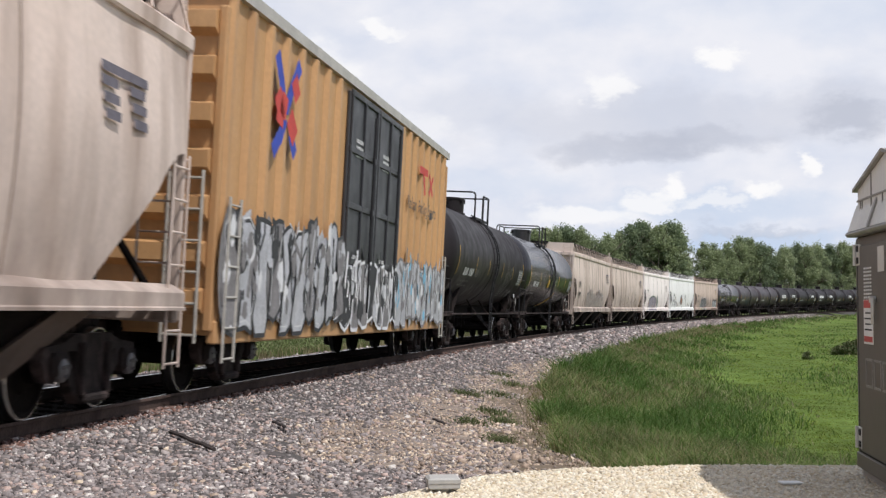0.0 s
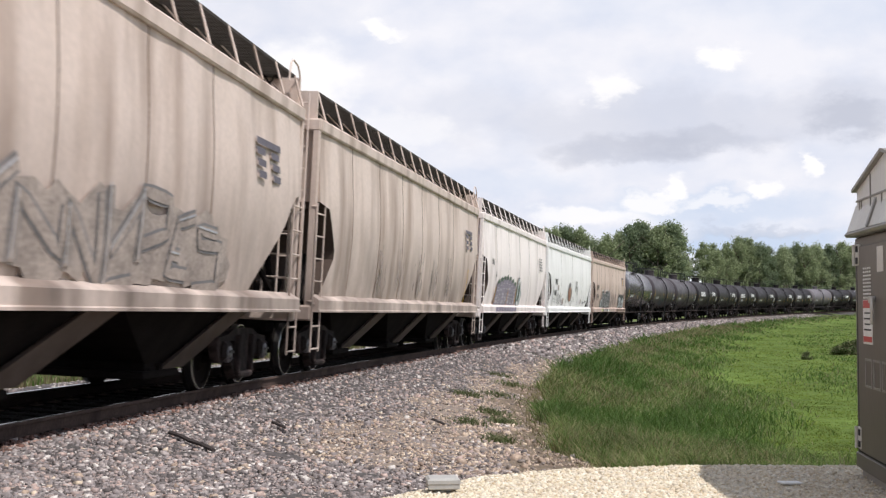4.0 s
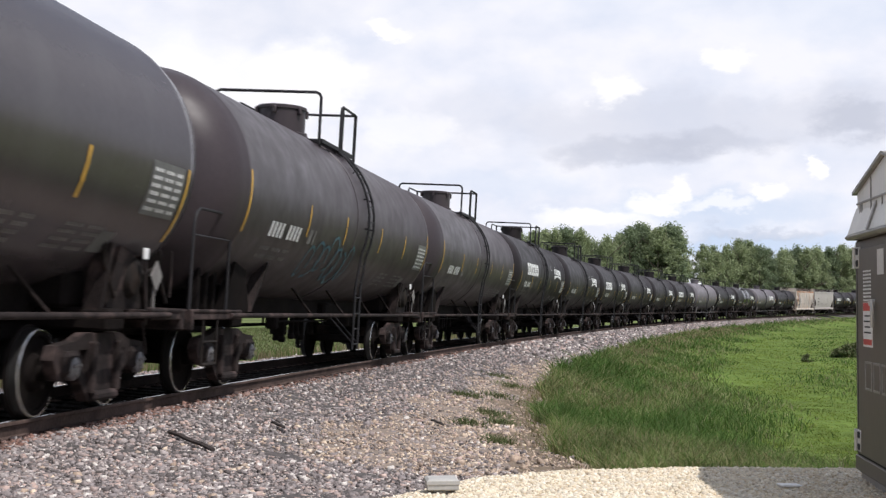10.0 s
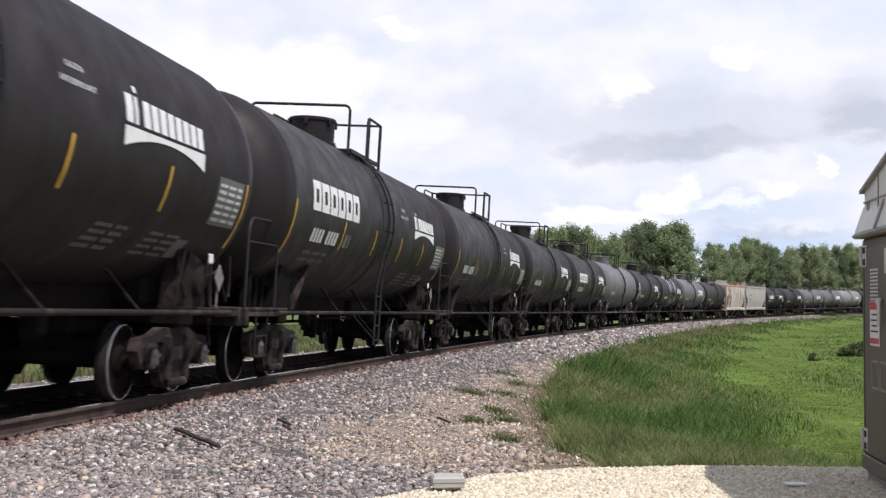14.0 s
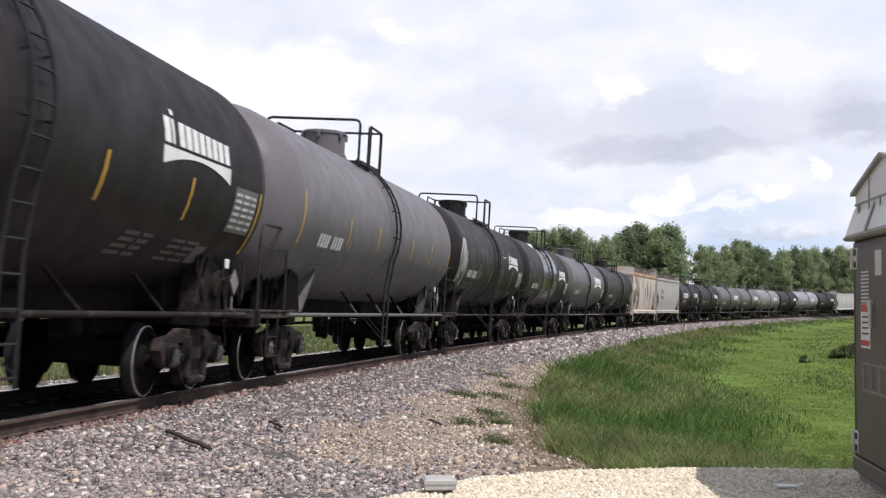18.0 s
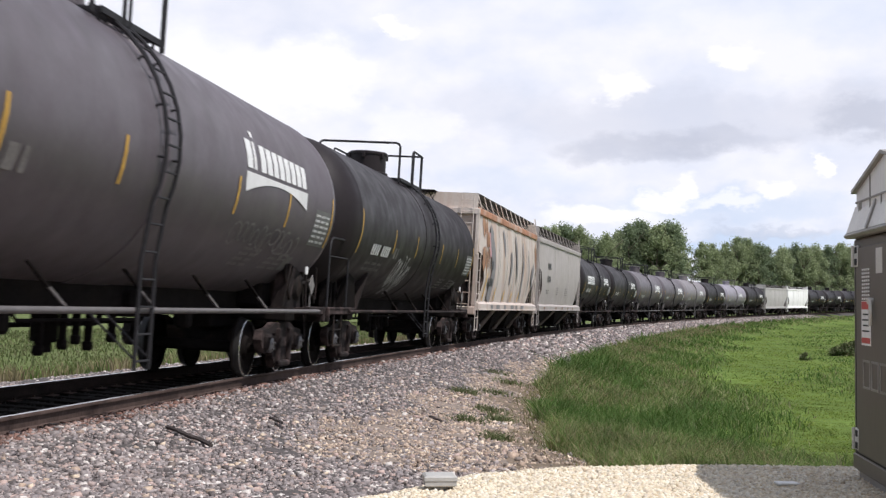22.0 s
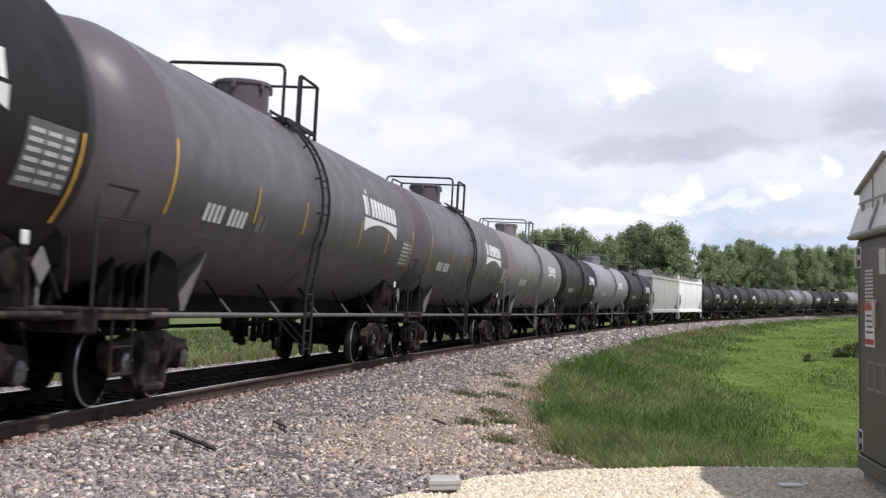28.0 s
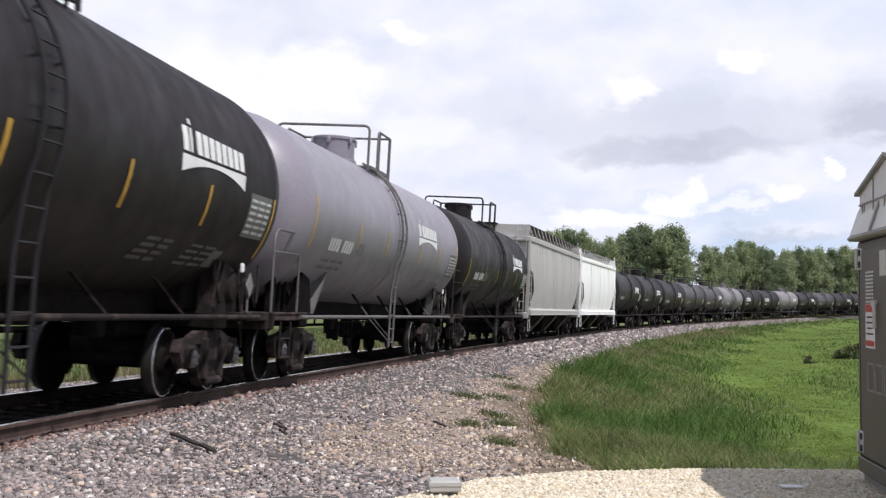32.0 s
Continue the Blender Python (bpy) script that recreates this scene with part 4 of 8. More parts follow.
    part("canopy", can.mesh("canopy", m_alu_pale), ob, "pale sloping drip canopy")
    for y in (-0.95, -1.9):
        rib = Shape().box((-0.04, y, TOP + 0.175), (0.27, 0.06, 0.02), pose(0, 0, 0, 0, -71.1, 0))
        part("canopy_rib", rib.mesh("canopy_rib", m_alu_worn), ob)
    eave, ridge = TOP + 0.43, TOP + 0.66
    hood = Shape()
    hood.loft([[(x, -0.14, TOP + 0.04), (x, -LONG + 0.06, TOP + 0.04), (x, -LONG + 0.06, eave), (x, mid, ridge), (x, -0.14, eave)] for x in (0.0, W - 0.02)])
    part("hood", hood.mesh("hood", m_alu_hood), ob, "gabled sheet hood")
    seams = Shape()
    seams.box((-0.006, mid - 0.04, TOP + 0.33), (0.012, LONG - 0.2, 0.016))
    for y in (-0.28, -0.36, -0.75, -1.2, -1.7):
        seams.box((-0.005, y, TOP + 0.2), (0.01, 0.016, 0.26))
    seams.box((-0.005, -0.75, TOP + 0.44), (0.01, 0.016, 0.2))
    part("hood_seam", seams.mesh("hood_seam", m_alu_worn), ob)
    for y0, y1 in ((-0.08, mid), (-LONG, mid)):
        roof = Shape()
        roof.loft([[(x, y0, eave - 0.01), (x, y1, ridge + 0.01), (x, y1, ridge + 0.04), (x, y0, eave + 0.02)] for x in (-0.04, W + 0.02)])
        part("roof", roof.mesh("roof", m_alu_worn), ob)
    ob.matrix_basis = pose(3.95, 12.02, -0.62, 0, 0, -7)
    return ob


signal_case()

# ---------------------------------------------------------------- small grey junction post on the pad
m_pvc = paint("grey_plastic", (0.4, 0.39, 0.37), 0.5, 0, 0.08, 5, 40, 0.05, (0.3, 0.28, 0.26), 0.4)
jb = thing("junction_post", "short grey plastic junction post in the gravel", "junction post")
cap = Shape()
cap.loft([[(sx2 * a, sy2 * a, z) for sx2, sy2 in ((-1, -1), (1, -1), (1, 1), (-1, 1))] for a, z in ((0.115, 0.0), (0.135, 0.012), (0.135, 0.05), (0.142, 0.055), (0.142, 0.085), (0.12, 0.1))])
part("cap", cap.mesh("cap", m_pvc), jb, "square ribbed cap", (0, 0, 0.13))
part("post", Shape().turned([(-0.2, 0.075), (0.12, 0.075), (0.13, 0.09), (0.15, 0.09)], 20, "z").mesh("post", m_pvc, True, 40), jb)
jb.matrix_basis = pose(0.0, 11.0, -0.685, 0, 0, 6)

# ---------------------------------------------------------------- dark sticks on the ballast
m_stick = paint("dark_wood_scrap", (0.05, 0.04, 0.038), 0.9, 0, 0.3, 6, 40, 0.4)
for k, (x0, y0, x1, y1, r) in enumerate(((-2.9, 13.45, -2.28, 12.6, 0.026), (-2.1, 15.6, -1.9, 15.2, 0.02), (-0.15, 18.6, 0.02, 18.1, 0.02))):
    za, zb = ground_height([x0, x1], [y0, y1])
    sh = Shape()
    pts = [(x0 + (x1 - x0) * q / 4, y0 + (y1 - y0) * q / 4, za + (zb - za) * q / 4 + 0.05 + 0.01 * (q % 2)) for q in range(5)]
    for a, b in zip(pts[:-1], pts[1:]):
        sh.rod(a, b, r, 6, r * 0.9)
    tagged(new("wood_scrap", sh.mesh("wood_scrap", m_stick)), "dark splintered wood lying on the ballast", "wood scrap")
litter = Shape().box((0, 0, 0), (0.22, 0.1, 0.02), bevel=0.006)
lt = tagged(new("litter", litter.mesh("litter", m_white_label)), "flattened white scrap on the gravel", "litter")
lt.matrix_basis = pose(3.12, 11.35, -0.56, 4, 3, 20)
# ---------------------------------------------------------------- rail car parts
# A car's own space: +x to its front, +y to the side that faces the camera, z = 0 on the rail heads.
m_iron = paint("truck_iron", (0.02, 0.017, 0.016), 0.8, 0.1, 0.35, 4, 30, 0.3, (0.07, 0.045, 0.035), 0.5, spec=0.12)
m_iron_light = paint("dusty_cast_iron", (0.022, 0.017, 0.0165), 0.85, 0.0, 0.45, 5, 40, 0.3, (0.105, 0.074, 0.07), 0.8, spec=0.15)
m_tread = paint("worn_wheel_steel", (0.035, 0.033, 0.032), 0.4, 0.4, 0.2, 6, 60, 0.05)
m_rim_edge = paint("bright_worn_rim_edge", (0.66, 0.65, 0.64), 0.25, 0.85, 0.2, 9, 60, 0.05)
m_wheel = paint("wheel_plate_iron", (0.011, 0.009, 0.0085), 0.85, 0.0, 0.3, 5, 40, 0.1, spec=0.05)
# underframe: grime, with the shade beneath the cars put into the colour
m_under = paint("grimy_underframe_with_shade", (0.0115, 0.0096, 0.0094), 0.9, 0.0, 0.4, 3, 30, 0.2, (0.02, 0.0155, 0.0135), 0.5, spec=0.04)
m_grating = paint("weathered_steel_grating", (0.062, 0.054, 0.05), 0.8, 0.0, 0.3, 5, 40, 0.2, spec=0.15)
m_railing = paint("black_pipe_paint", (0.028, 0.027, 0.03), 0.55, 0.1, 0.2, 8, 50, 0.05, spec=0.12)
m_pale_pipe = paint("weathered_grey_pipe", (0.13, 0.12, 0.12), 0.6, 0.2, 0.3, 6, 40, 0.1)
m_cap = paint("bearing_cap", (0.11, 0.105, 0.112), 0.5, 0.4, 0.25, 10, 60, 0.1)
m_yellow = paint("yellow_reflective_tape", (0.62, 0.36, 0.05), 0.5, 0, 0.25, 6, 40, 0.02)
m_decal = paint("white_lettering", (0.72, 0.72, 0.72), 0.6, 0, 0.1, 6, 40, 0.02)
m_decal_dull = paint("faded_lettering", (0.17, 0.16, 0.155), 0.7, 0, 0.3, 6, 40, 0.02)
m_plate = paint("printed_panel", (0.12, 0.12, 0.118), 0.6, 0, 0.2, 9, 40, 0.02)
m_dark_decal = paint("dark_lettering", (0.045, 0.045, 0.05), 0.6, 0, 0.25, 6, 40, 0.02)


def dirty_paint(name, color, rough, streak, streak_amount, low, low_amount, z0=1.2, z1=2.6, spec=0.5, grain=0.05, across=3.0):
    """Car paint: streaks that run down the sides, road dirt thrown up on the lower part, fine grain."""
    m = bpy.data.materials.new(name)
    m.use_nodes = True
    t = m.node_tree
    b = t.nodes["Principled BSDF"]
    b.inputs["Specular IOR Level"].default_value = spec
    co = t.nodes.new("ShaderNodeTexCoord")
    info = t.nodes.new("ShaderNodeObjectInfo")
    shift = t.nodes.new("ShaderNodeVectorMath")
    shift.operation = "ADD"
    scaled = t.nodes.new("ShaderNodeMath")
    scaled.operation, scaled.inputs[1].default_value = "MULTIPLY", 90.0
    links(t, (info.outputs["Random"], scaled.inputs[0]), (co.outputs["Object"], shift.inputs[0]), (scaled.outputs[0], shift.inputs[1]))

    def noise_of(stretch, scale, detail=4.0):
        mp = t.nodes.new("ShaderNodeMapping")
        mp.inputs["Scale"].default_value = stretch
        n = t.nodes.new("ShaderNodeTexNoise")
        n.inputs["Scale"].default_value, n.inputs["Detail"].default_value = scale, detail
        links(t, (shift.outputs["Vector"], mp.inputs["Vector"]), (mp.outputs["Vector"], n.inputs["Vector"]))
        return n.outputs["Fac"]

    def ramp_of(value, a, b2, top=1.0):
        r = t.nodes.new("ShaderNodeMapRange")
        r.inputs["From Min"].default_value, r.inputs["From Max"].default_value, r.inputs["To Max"].default_value = a, b2, top
        t.links.new(value, r.inputs["Value"])
        return r.outputs["Result"]

    def mix(a, color2, fac):
        q = t.nodes.new("ShaderNodeMixRGB")
        q.inputs["Color2"].default_value = (*color2, 1)
        links(t, (a, q.inputs["Color1"]), (fac, q.inputs["Fac"]))
        return q.outputs["Color"]

    rgb = t.nodes.new("ShaderNodeRGB")
    rgb.outputs[0].default_value = (*color, 1)
    grainy = noise_of((1, 1, 1), 14, 6)
    out = mix(rgb.outputs[0], [min(1, c * (1 + 2.2 * grain)) for c in color], ramp_of(grainy, 0.35, 0.65))
    out = mix(out, streak, ramp_of(noise_of((across / 3, across / 3, 0.16), 1.6, 5), 0.47, 0.7, streak_amount))
    sep = t.nodes.new("ShaderNodeSeparateXYZ")
    t.links.new(co.outputs["Object"], sep.inputs[0])
    height = ramp_of(sep.outputs["Z"], z1, z0)
    patchy = ramp_of(noise_of((1, 1, 0.5), 1.3, 6), 0.25, 0.7)
    mul = t.nodes.new("ShaderNodeMath")
    mul.operation = "MULTIPLY"
    amount = t.nodes.new("ShaderNodeMath")
    amount.operation, amount.inputs[1].default_value = "MULTIPLY", low_amount
    links(t, (height, mul.inputs[0]), (patchy, mul.inputs[1]), (mul.outputs[0], amount.inputs[0]))
    out = mix(out, low, amount.outputs[0])
    t.links.new(out, b.inputs["Base Color"])
    t.links.new(ramp_of(noise_of((1, 1, 1), 2.2, 5), 0.2, 0.8), b.inputs["Roughness"])
    rr = b.inputs["Roughness"].links[0].from_node
    rr.inputs["To Min"].default_value, rr.inputs["To Max"].default_value = rough * 0.75, min(1, rough * 1.3)
    bump = t.nodes.new("ShaderNodeBump")
    bump.inputs["Strength"].default_value, bump.inputs["Distance"].default_value = 0.12, 0.02
    links(t, (noise_of((1, 1, 0.4), 0.9, 2), bump.inputs["Height"]), (bump.outputs["Normal"], b.inputs["Normal"]))
    return m


TANK_PAINT = {
    "black": dirty_paint("black_tank_paint", (0.0168, 0.0131, 0.0148), 0.52, (0.033, 0.0265, 0.0295), 0.5, (0.03, 0.0238, 0.0228), 0.6, spec=0.2),
    "gloss": dirty_paint("glossy_black_tank_paint", (0.02, 0.01757, 0.021), 0.2, (0.035, 0.03325, 0.035), 0.4, (0.075, 0.0589, 0.05), 0.75),
    "charcoal": dirty_paint("charcoal_tank_paint", (0.046, 0.03705, 0.042), 0.42, (0.07, 0.05985, 0.064), 0.5, (0.06, 0.0494, 0.046), 0.55, spec=0.22),
    "semi": dirty_paint("satin_charcoal_tank_paint", (0.054, 0.04655, 0.052), 0.22, (0.08, 0.0741, 0.078), 0.4, (0.06, 0.05225, 0.05), 0.4),
    "slate": dirty_paint("slate_grey_tank_paint", (0.1, 0.08645, 0.098), 0.42, (0.08, 0.0741, 0.078), 0.45, (0.075, 0.0646, 0.064), 0.6, spec=0.22),
    "grey": dirty_paint("grey_tank_paint", (0.135, 0.121, 0.135), 0.48, (0.105, 0.095, 0.1), 0.5, (0.1, 0.0874, 0.088), 0.6, spec=0.22),
    "light": dirty_paint("light_grey_tank_paint", (0.178, 0.16, 0.17), 0.45, (0.16, 0.1425, 0.152), 0.55, (0.16, 0.1377, 0.14), 0.7),
    "blue": dirty_paint("bluish_grey_tank_paint", (0.225, 0.2042, 0.243), 0.4, (0.17, 0.1568, 0.18), 0.4, (0.15, 0.133, 0.14), 0.6),
}
HOPPER_PAINT = {
    "beige": dirty_paint("weathered_beige_hopper_paint", (0.66, 0.545, 0.485), 0.6, (0.36, 0.265, 0.215), 0.85, (0.17, 0.128, 0.108), 0.95, 1.3, 3.2),
    "cream": dirty_paint("dusty_cream_hopper_paint", (0.9, 0.82, 0.8), 0.6, (0.58, 0.49, 0.46), 0.6, (0.36, 0.3, 0.27), 0.5, 1.2, 3.0),
    "white": dirty_paint("clean_white_hopper_paint", (0.9, 0.885, 0.88), 0.45, (0.62, 0.6, 0.58), 0.4, (0.5, 0.48, 0.46), 0.3, 1.2, 2.4),
    "tan": dirty_paint("sun_bleached_tan_hopper_paint", (0.6, 0.475, 0.415), 0.6, (0.44, 0.31, 0.25), 0.75, (0.2, 0.13, 0.1), 0.95, 1.2, 3.2),
    "rusty": dirty_paint("rust_stained_white_hopper_paint", (0.52, 0.455, 0.415), 0.6, (0.36, 0.17, 0.08), 0.5, (0.42, 0.36, 0.33), 0.5, 1.2, 2.4),
    "grey": dirty_paint("pale_grey_hopper_paint", (0.365, 0.33, 0.317), 0.55, (0.32, 0.28, 0.27), 0.6, (0.3, 0.26, 0.245), 0.5, 1.2, 2.4),
    "green": dirty_paint("mid_grey_hopper_paint", (0.43, 0.405, 0.395), 0.55, (0.3, 0.285, 0.28), 0.6, (0.26, 0.25, 0.24), 0.5, 1.2, 2.4),
}
# sooty brown for the lit slopes of the bays, lighter than the bays themselves
m_bay = dirty_paint("sooty_bay_lit_slope_paint", (0.13, 0.1, 0.085), 0.8, (0.1, 0.077, 0.065), 0.7, (0.04, 0.032, 0.028), 0.8, 0.4, 1.3, spec=0.12)
# end slopes: soot, plus the shade of the open recess in the colour
m_slope = dirty_paint("sooty_end_slope_paint_with_shade", (0.075, 0.055, 0.046), 0.85, (0.03, 0.023, 0.02), 0.7, (0.03, 0.023, 0.02), 0.6, 1.2, 2.6, spec=0.12)
TANK_R, TANK_Z = 1.58, 2.83


# ---- trucks
def sideframe_mesh():
    sh = Shape()
    outline = [(-1.22, 0.60), (-1.16, 0.74), (-0.72, 0.78), (-0.45, 0.86), (0.45, 0.86), (0.72, 0.78), (1.16, 0.74), (1.22, 0.60),
               (1.08, 0.40), (0.92, 0.38), (0.70, 0.52), (0.42, 0.24), (0.30, 0.14), (-0.30, 0.14), (-0.42, 0.24), (-0.70, 0.52),
               (-0.92, 0.38), (-1.08, 0.40)]
    windows = [[(-0.62, 0.69), (-0.40, 0.69), (-0.40, 0.36)], [(0.62, 0.69), (0.40, 0.36), (0.40, 0.69)]]
    bm = bmesh.new()
    edges = []
    for loop in [outline] + windows:
        vs = [bm.verts.new((x, 0, z)) for x, z in loop]
        edges += [bm.edges.new((vs[i], vs[(i + 1) % len(vs)])) for i in range(len(vs))]
    bmesh.ops.triangle_fill(bm, use_beauty=True, use_dissolve=False, edges=edges)
    got = bmesh.ops.extrude_face_region(bm, geom=bm.faces[:])
    for v in got["geom"]:
        if isinstance(v, bmesh.types.BMVert):
            v.co.y += 0.13
    bmesh.ops.recalc_face_normals(bm, faces=bm.faces[:])
    bm.verts.index_update()
    sh.put([(v.co.x, v.co.y - 0.065, v.co.z) for v in bm.verts], [tuple(v.index for v in f.verts) for f in bm.faces])
    bm.free()
    return sh.mesh("sideframe", m_iron_light)


def pedestal_mesh():
    return Shape().box((0, 0, 0), (0.34, 0.2, 0.26), bevel=0.05).mesh("pedestal", m_iron_light)


def spring_seat_mesh():
    return Shape().box((0, 0, 0), (0.62, 0.22, 0.1), bevel=0.03).mesh("spring_seat", m_iron_light)


def column_mesh():
    return Shape().box((0, 0, 0), (0.09, 0.16, 0.55), bevel=0.02).mesh("column", m_iron_light)


def springs_mesh():
    sh = Shape()
    for x in (-0.19, 0.0, 0.19):
        for k in range(5):
            sh.turned([(0.265 + k * 0.052, 0.05), (0.28 + k * 0.052, 0.082), (0.295 + k * 0.052, 0.082), (0.31 + k * 0.052, 0.05)], 10, "z", (x, 0, 0))
    return sh.mesh("springs", m_iron)


def wheelset_mesh():
    """An axle with two flanged wheels; it turns about its own y axis."""
    sh = Shape()
    sh.turned([(-1.05, 0.07), (-0.7, 0.09), (0.7, 0.09), (1.05, 0.07)], 12, "y")
    for s in (-1, 1):
        sh.slot = 0
        prof = [(0.70, 0.09), (0.70, 0.36), (0.675, 0.37), (0.675, 0.48), (0.70, 0.485), (0.72, 0.452)]
        sh.turned([(s * a, r) for a, r in prof][::s], 36, "y", caps=False)
        sh.slot = 1
        sh.turned([(s * a, r) for a, r in [(0.72, 0.452), (0.815, 0.445)]][::s], 36, "y", caps=False)
        sh.slot = 2
        sh.turned([(s * a, r) for a, r in [(0.815, 0.445), (0.822, 0.436), (0.822, 0.428)]][::s], 36, "y", caps=False)
        sh.slot = 0
        sh.turned([(s * a, r) for a, r in [(0.822, 0.428), (0.815, 0.375)]][::s], 36, "y", caps=False)
        prof = [(0.815, 0.375), (0.79, 0.365), (0.77, 0.2), (0.83, 0.16), (0.83, 0.07)]
        sh.turned([(s * a, r) for a, r in prof][::s], 36, "y", caps=False)
        for k in range(6):                              # web ribs behind the rim
            w = k * math.tau / 6
            sh.box((0.27 * math.cos(w), s * 0.735, 0.27 * math.sin(w)), (0.2, 0.02, 0.04), pose(0, 0, 0, 0, -math.degrees(w), 0))
    return sh.mesh("wheelset", [m_wheel, m_tread, m_rim_edge], True, 35)


def cap_mesh():
    sh = Shape().turned([(0.0, 0.02), (0.0, 0.125), (0.05, 0.125), (0.07, 0.1), (0.08, 0.02)], 16, "y")
    for k in range(3):
        w = k * math.tau / 3 + 0.5
        sh.rod((0.06 * math.cos(w), 0.07, 0.06 * math.sin(w)), (0.06 * math.cos(w), 0.1, 0.06 * math.sin(w)), 0.02, 6)
    return sh.mesh("bearing_cap", m_cap, True, 40)


def bolster_mesh():
    sh = Shape()
    sh.box((0, 0, 0.56), (0.36, 2.0, 0.3), bevel=0.05)
    sh.turned([(0.7, 0.3), (0.86, 0.28)], 16, "z")
    sh.box((0.62, 0, 0.42), (0.1, 1.7, 0.1), bevel=0.02)
    sh.box((-0.62, 0, 0.42), (0.1, 1.7, 0.1), bevel=0.02)
    for x in (-0.43, 0.43):
        for y in (-0.75, 0.75):
            sh.box((x, y, 0.46), (0.08, 0.12, 0.3), bevel=0.02)
    return sh.mesh("bolster", m_iron)


TURNING = []                                            # wheelsets with the car's middle and their place along it


def truck(parent, x, middle):
    t = part("truck", shared("bolster", bolster_mesh), parent, "dusty cast-iron two-axle truck", (x, 0, 0))
    for s in (1, -1):
        f = part("sideframe", shared("sideframe", sideframe_mesh), t, "", (0, s * 1.06, 0))
        if s < 0:
            f.rotation_euler = (0, 0, math.pi)
        part("spring_seat", shared("spring_seat", spring_seat_mesh), t, "", (0, s * 1.1, 0.2))
        for q in (-0.33, 0.33):
            part("column", shared("column", column_mesh), t, "", (q, s * 1.12, 0.5))
        for q in (-0.89, 0.89):
            part("pedestal", shared("pedestal", pedestal_mesh), t, "", (q, s * 1.11, 0.56))
            c = part("bearing_cap", shared("cap", cap_mesh), t, "pale round bearing cap", (q, s * 1.15, 0.52))
            if s < 0:
                c.rotation_euler = (0, 0, math.pi)
        part("spring", shared("springs", springs_mesh), t, "", (0, s * 1.02, 0))
    for q in (-0.89, 0.89):
        w = part("wheelset", shared("wheelset", wheelset_mesh), t, "worn steel axle with two wheels", (q, 0, 0.45))
        TURNING.append((w, middle, q))
    return t


def coupler_mesh():
    sh = Shape()
    sh.box((-0.35, 0, 0.86), (0.8, 0.14, 0.16), bevel=0.03)
    sh.box((0.02, 0.02, 0.86), (0.2, 0.34, 0.3), bevel=0.05)
    sh.box((0.1, -0.1, 0.86), (0.2, 0.12, 0.26), bevel=0.05)
    sh.rod((0.02, 0.14, 0.62), (0.02, 0.14, 1.08), 0.035)
    sh.pipe([(-0.3, 0.25, 0.8), (-0.1, 0.28, 0.6), (0.05, 0.26, 0.42), (0.2, 0.2, 0.38)], 0.03)
    return sh.mesh("coupler", m_iron)


def couplers(parent, half):
    for s in (1, -1):
        c = part("coupler", shared("coupler", coupler_mesh), parent, "", (s * (half - 0.12), 0, 0))
        if s < 0:
            c.rotation_euler = (0, 0, math.pi)


# ---- markings that lie on a curved side
def ragged(name, color, other, scale=2.2, lo=0.42, hi=0.6, stretch=(1, 1, 0.6)):
    """Stain or worn paint with a broken, see-through edge."""
    m = paint(name, color, 0.85, 0, 0.35, scale, 25, 0.1, other, 0.7)
    t = m.node_tree
    co, mp, n, ramp = t.nodes.new("ShaderNodeTexCoord"), t.nodes.new("ShaderNodeMapping"), t.nodes.new("ShaderNodeTexNoise"), t.nodes.new("ShaderNodeValToRGB")
    mp.inputs["Scale"].default_value, mp.inputs["Location"].default_value = stretch, (7.3, 1.1, 4.7)
    n.inputs["Scale"].default_value, n.inputs["Detail"].default_value, n.inputs["Roughness"].default_value = scale, 9, 0.65
    ramp.color_ramp.elements[0].position, ramp.color_ramp.elements[1].position = lo, hi
    clear, mix = t.nodes.new("ShaderNodeBsdfTransparent"), t.nodes.new("ShaderNodeMixShader")
    links(t, (co.outputs["Object"], mp.inputs["Vector"]), (mp.outputs["Vector"], n.inputs["Vector"]), (n.outputs["Fac"], ramp.inputs["Fac"]),
          (ramp.outputs["Color"], mix.inputs["Fac"]), (clear.outputs[0], mix.inputs[1]), (t.nodes["Principled BSDF"].outputs[0], mix.inputs[2]),
          (mix.outputs[0], t.nodes["Material Output"].inputs["Surface"]))
    return m


def blade_stroke(sh, side, pts, widths, lift=0.008, n=22):
    """A smooth brush stroke through the points whose width swells and tapers."""
    P = [pts[0]] + list(pts) + [pts[-1]]
    line = []
    for i in range(n + 1):
        u = i / n * (len(pts) - 1)
        k = min(int(u), len(pts) - 2)
        f = u - k
        a, b, c, d = P[k:k + 4]
        line.append(tuple(0.5 * (2 * b[q] + (c[q] - a[q]) * f + (2 * a[q] - 5 * b[q] + 4 * c[q] - d[q]) * f * f + (3 * b[q] - a[q] - 3 * c[q] + d[q]) * f ** 3) for q in (0, 1)))
    vs = []
    for i, (x, z) in enumerate(line):
        (xa, za), (xb, zb) = line[max(i - 1, 0)], line[min(i + 1, n)]
        l = math.hypot(xb - xa, zb - za) or 1.0
        w = float(np.interp(i / n, np.linspace(0, 1, len(widths)), widths)) / 2
        nx, nz = -(zb - za) / l * w, (xb - xa) / l * w
        vs += [side(x + nx, z + nz, lift), side(x, z, lift), side(x - nx, z - nz, lift)]
    sh.put(vs, [q for i in range(n) for q in ((i * 3, i * 3 + 1, i * 3 + 4, i * 3 + 3), (i * 3 + 1, i * 3 + 2, i * 3 + 5, i * 3 + 4))])


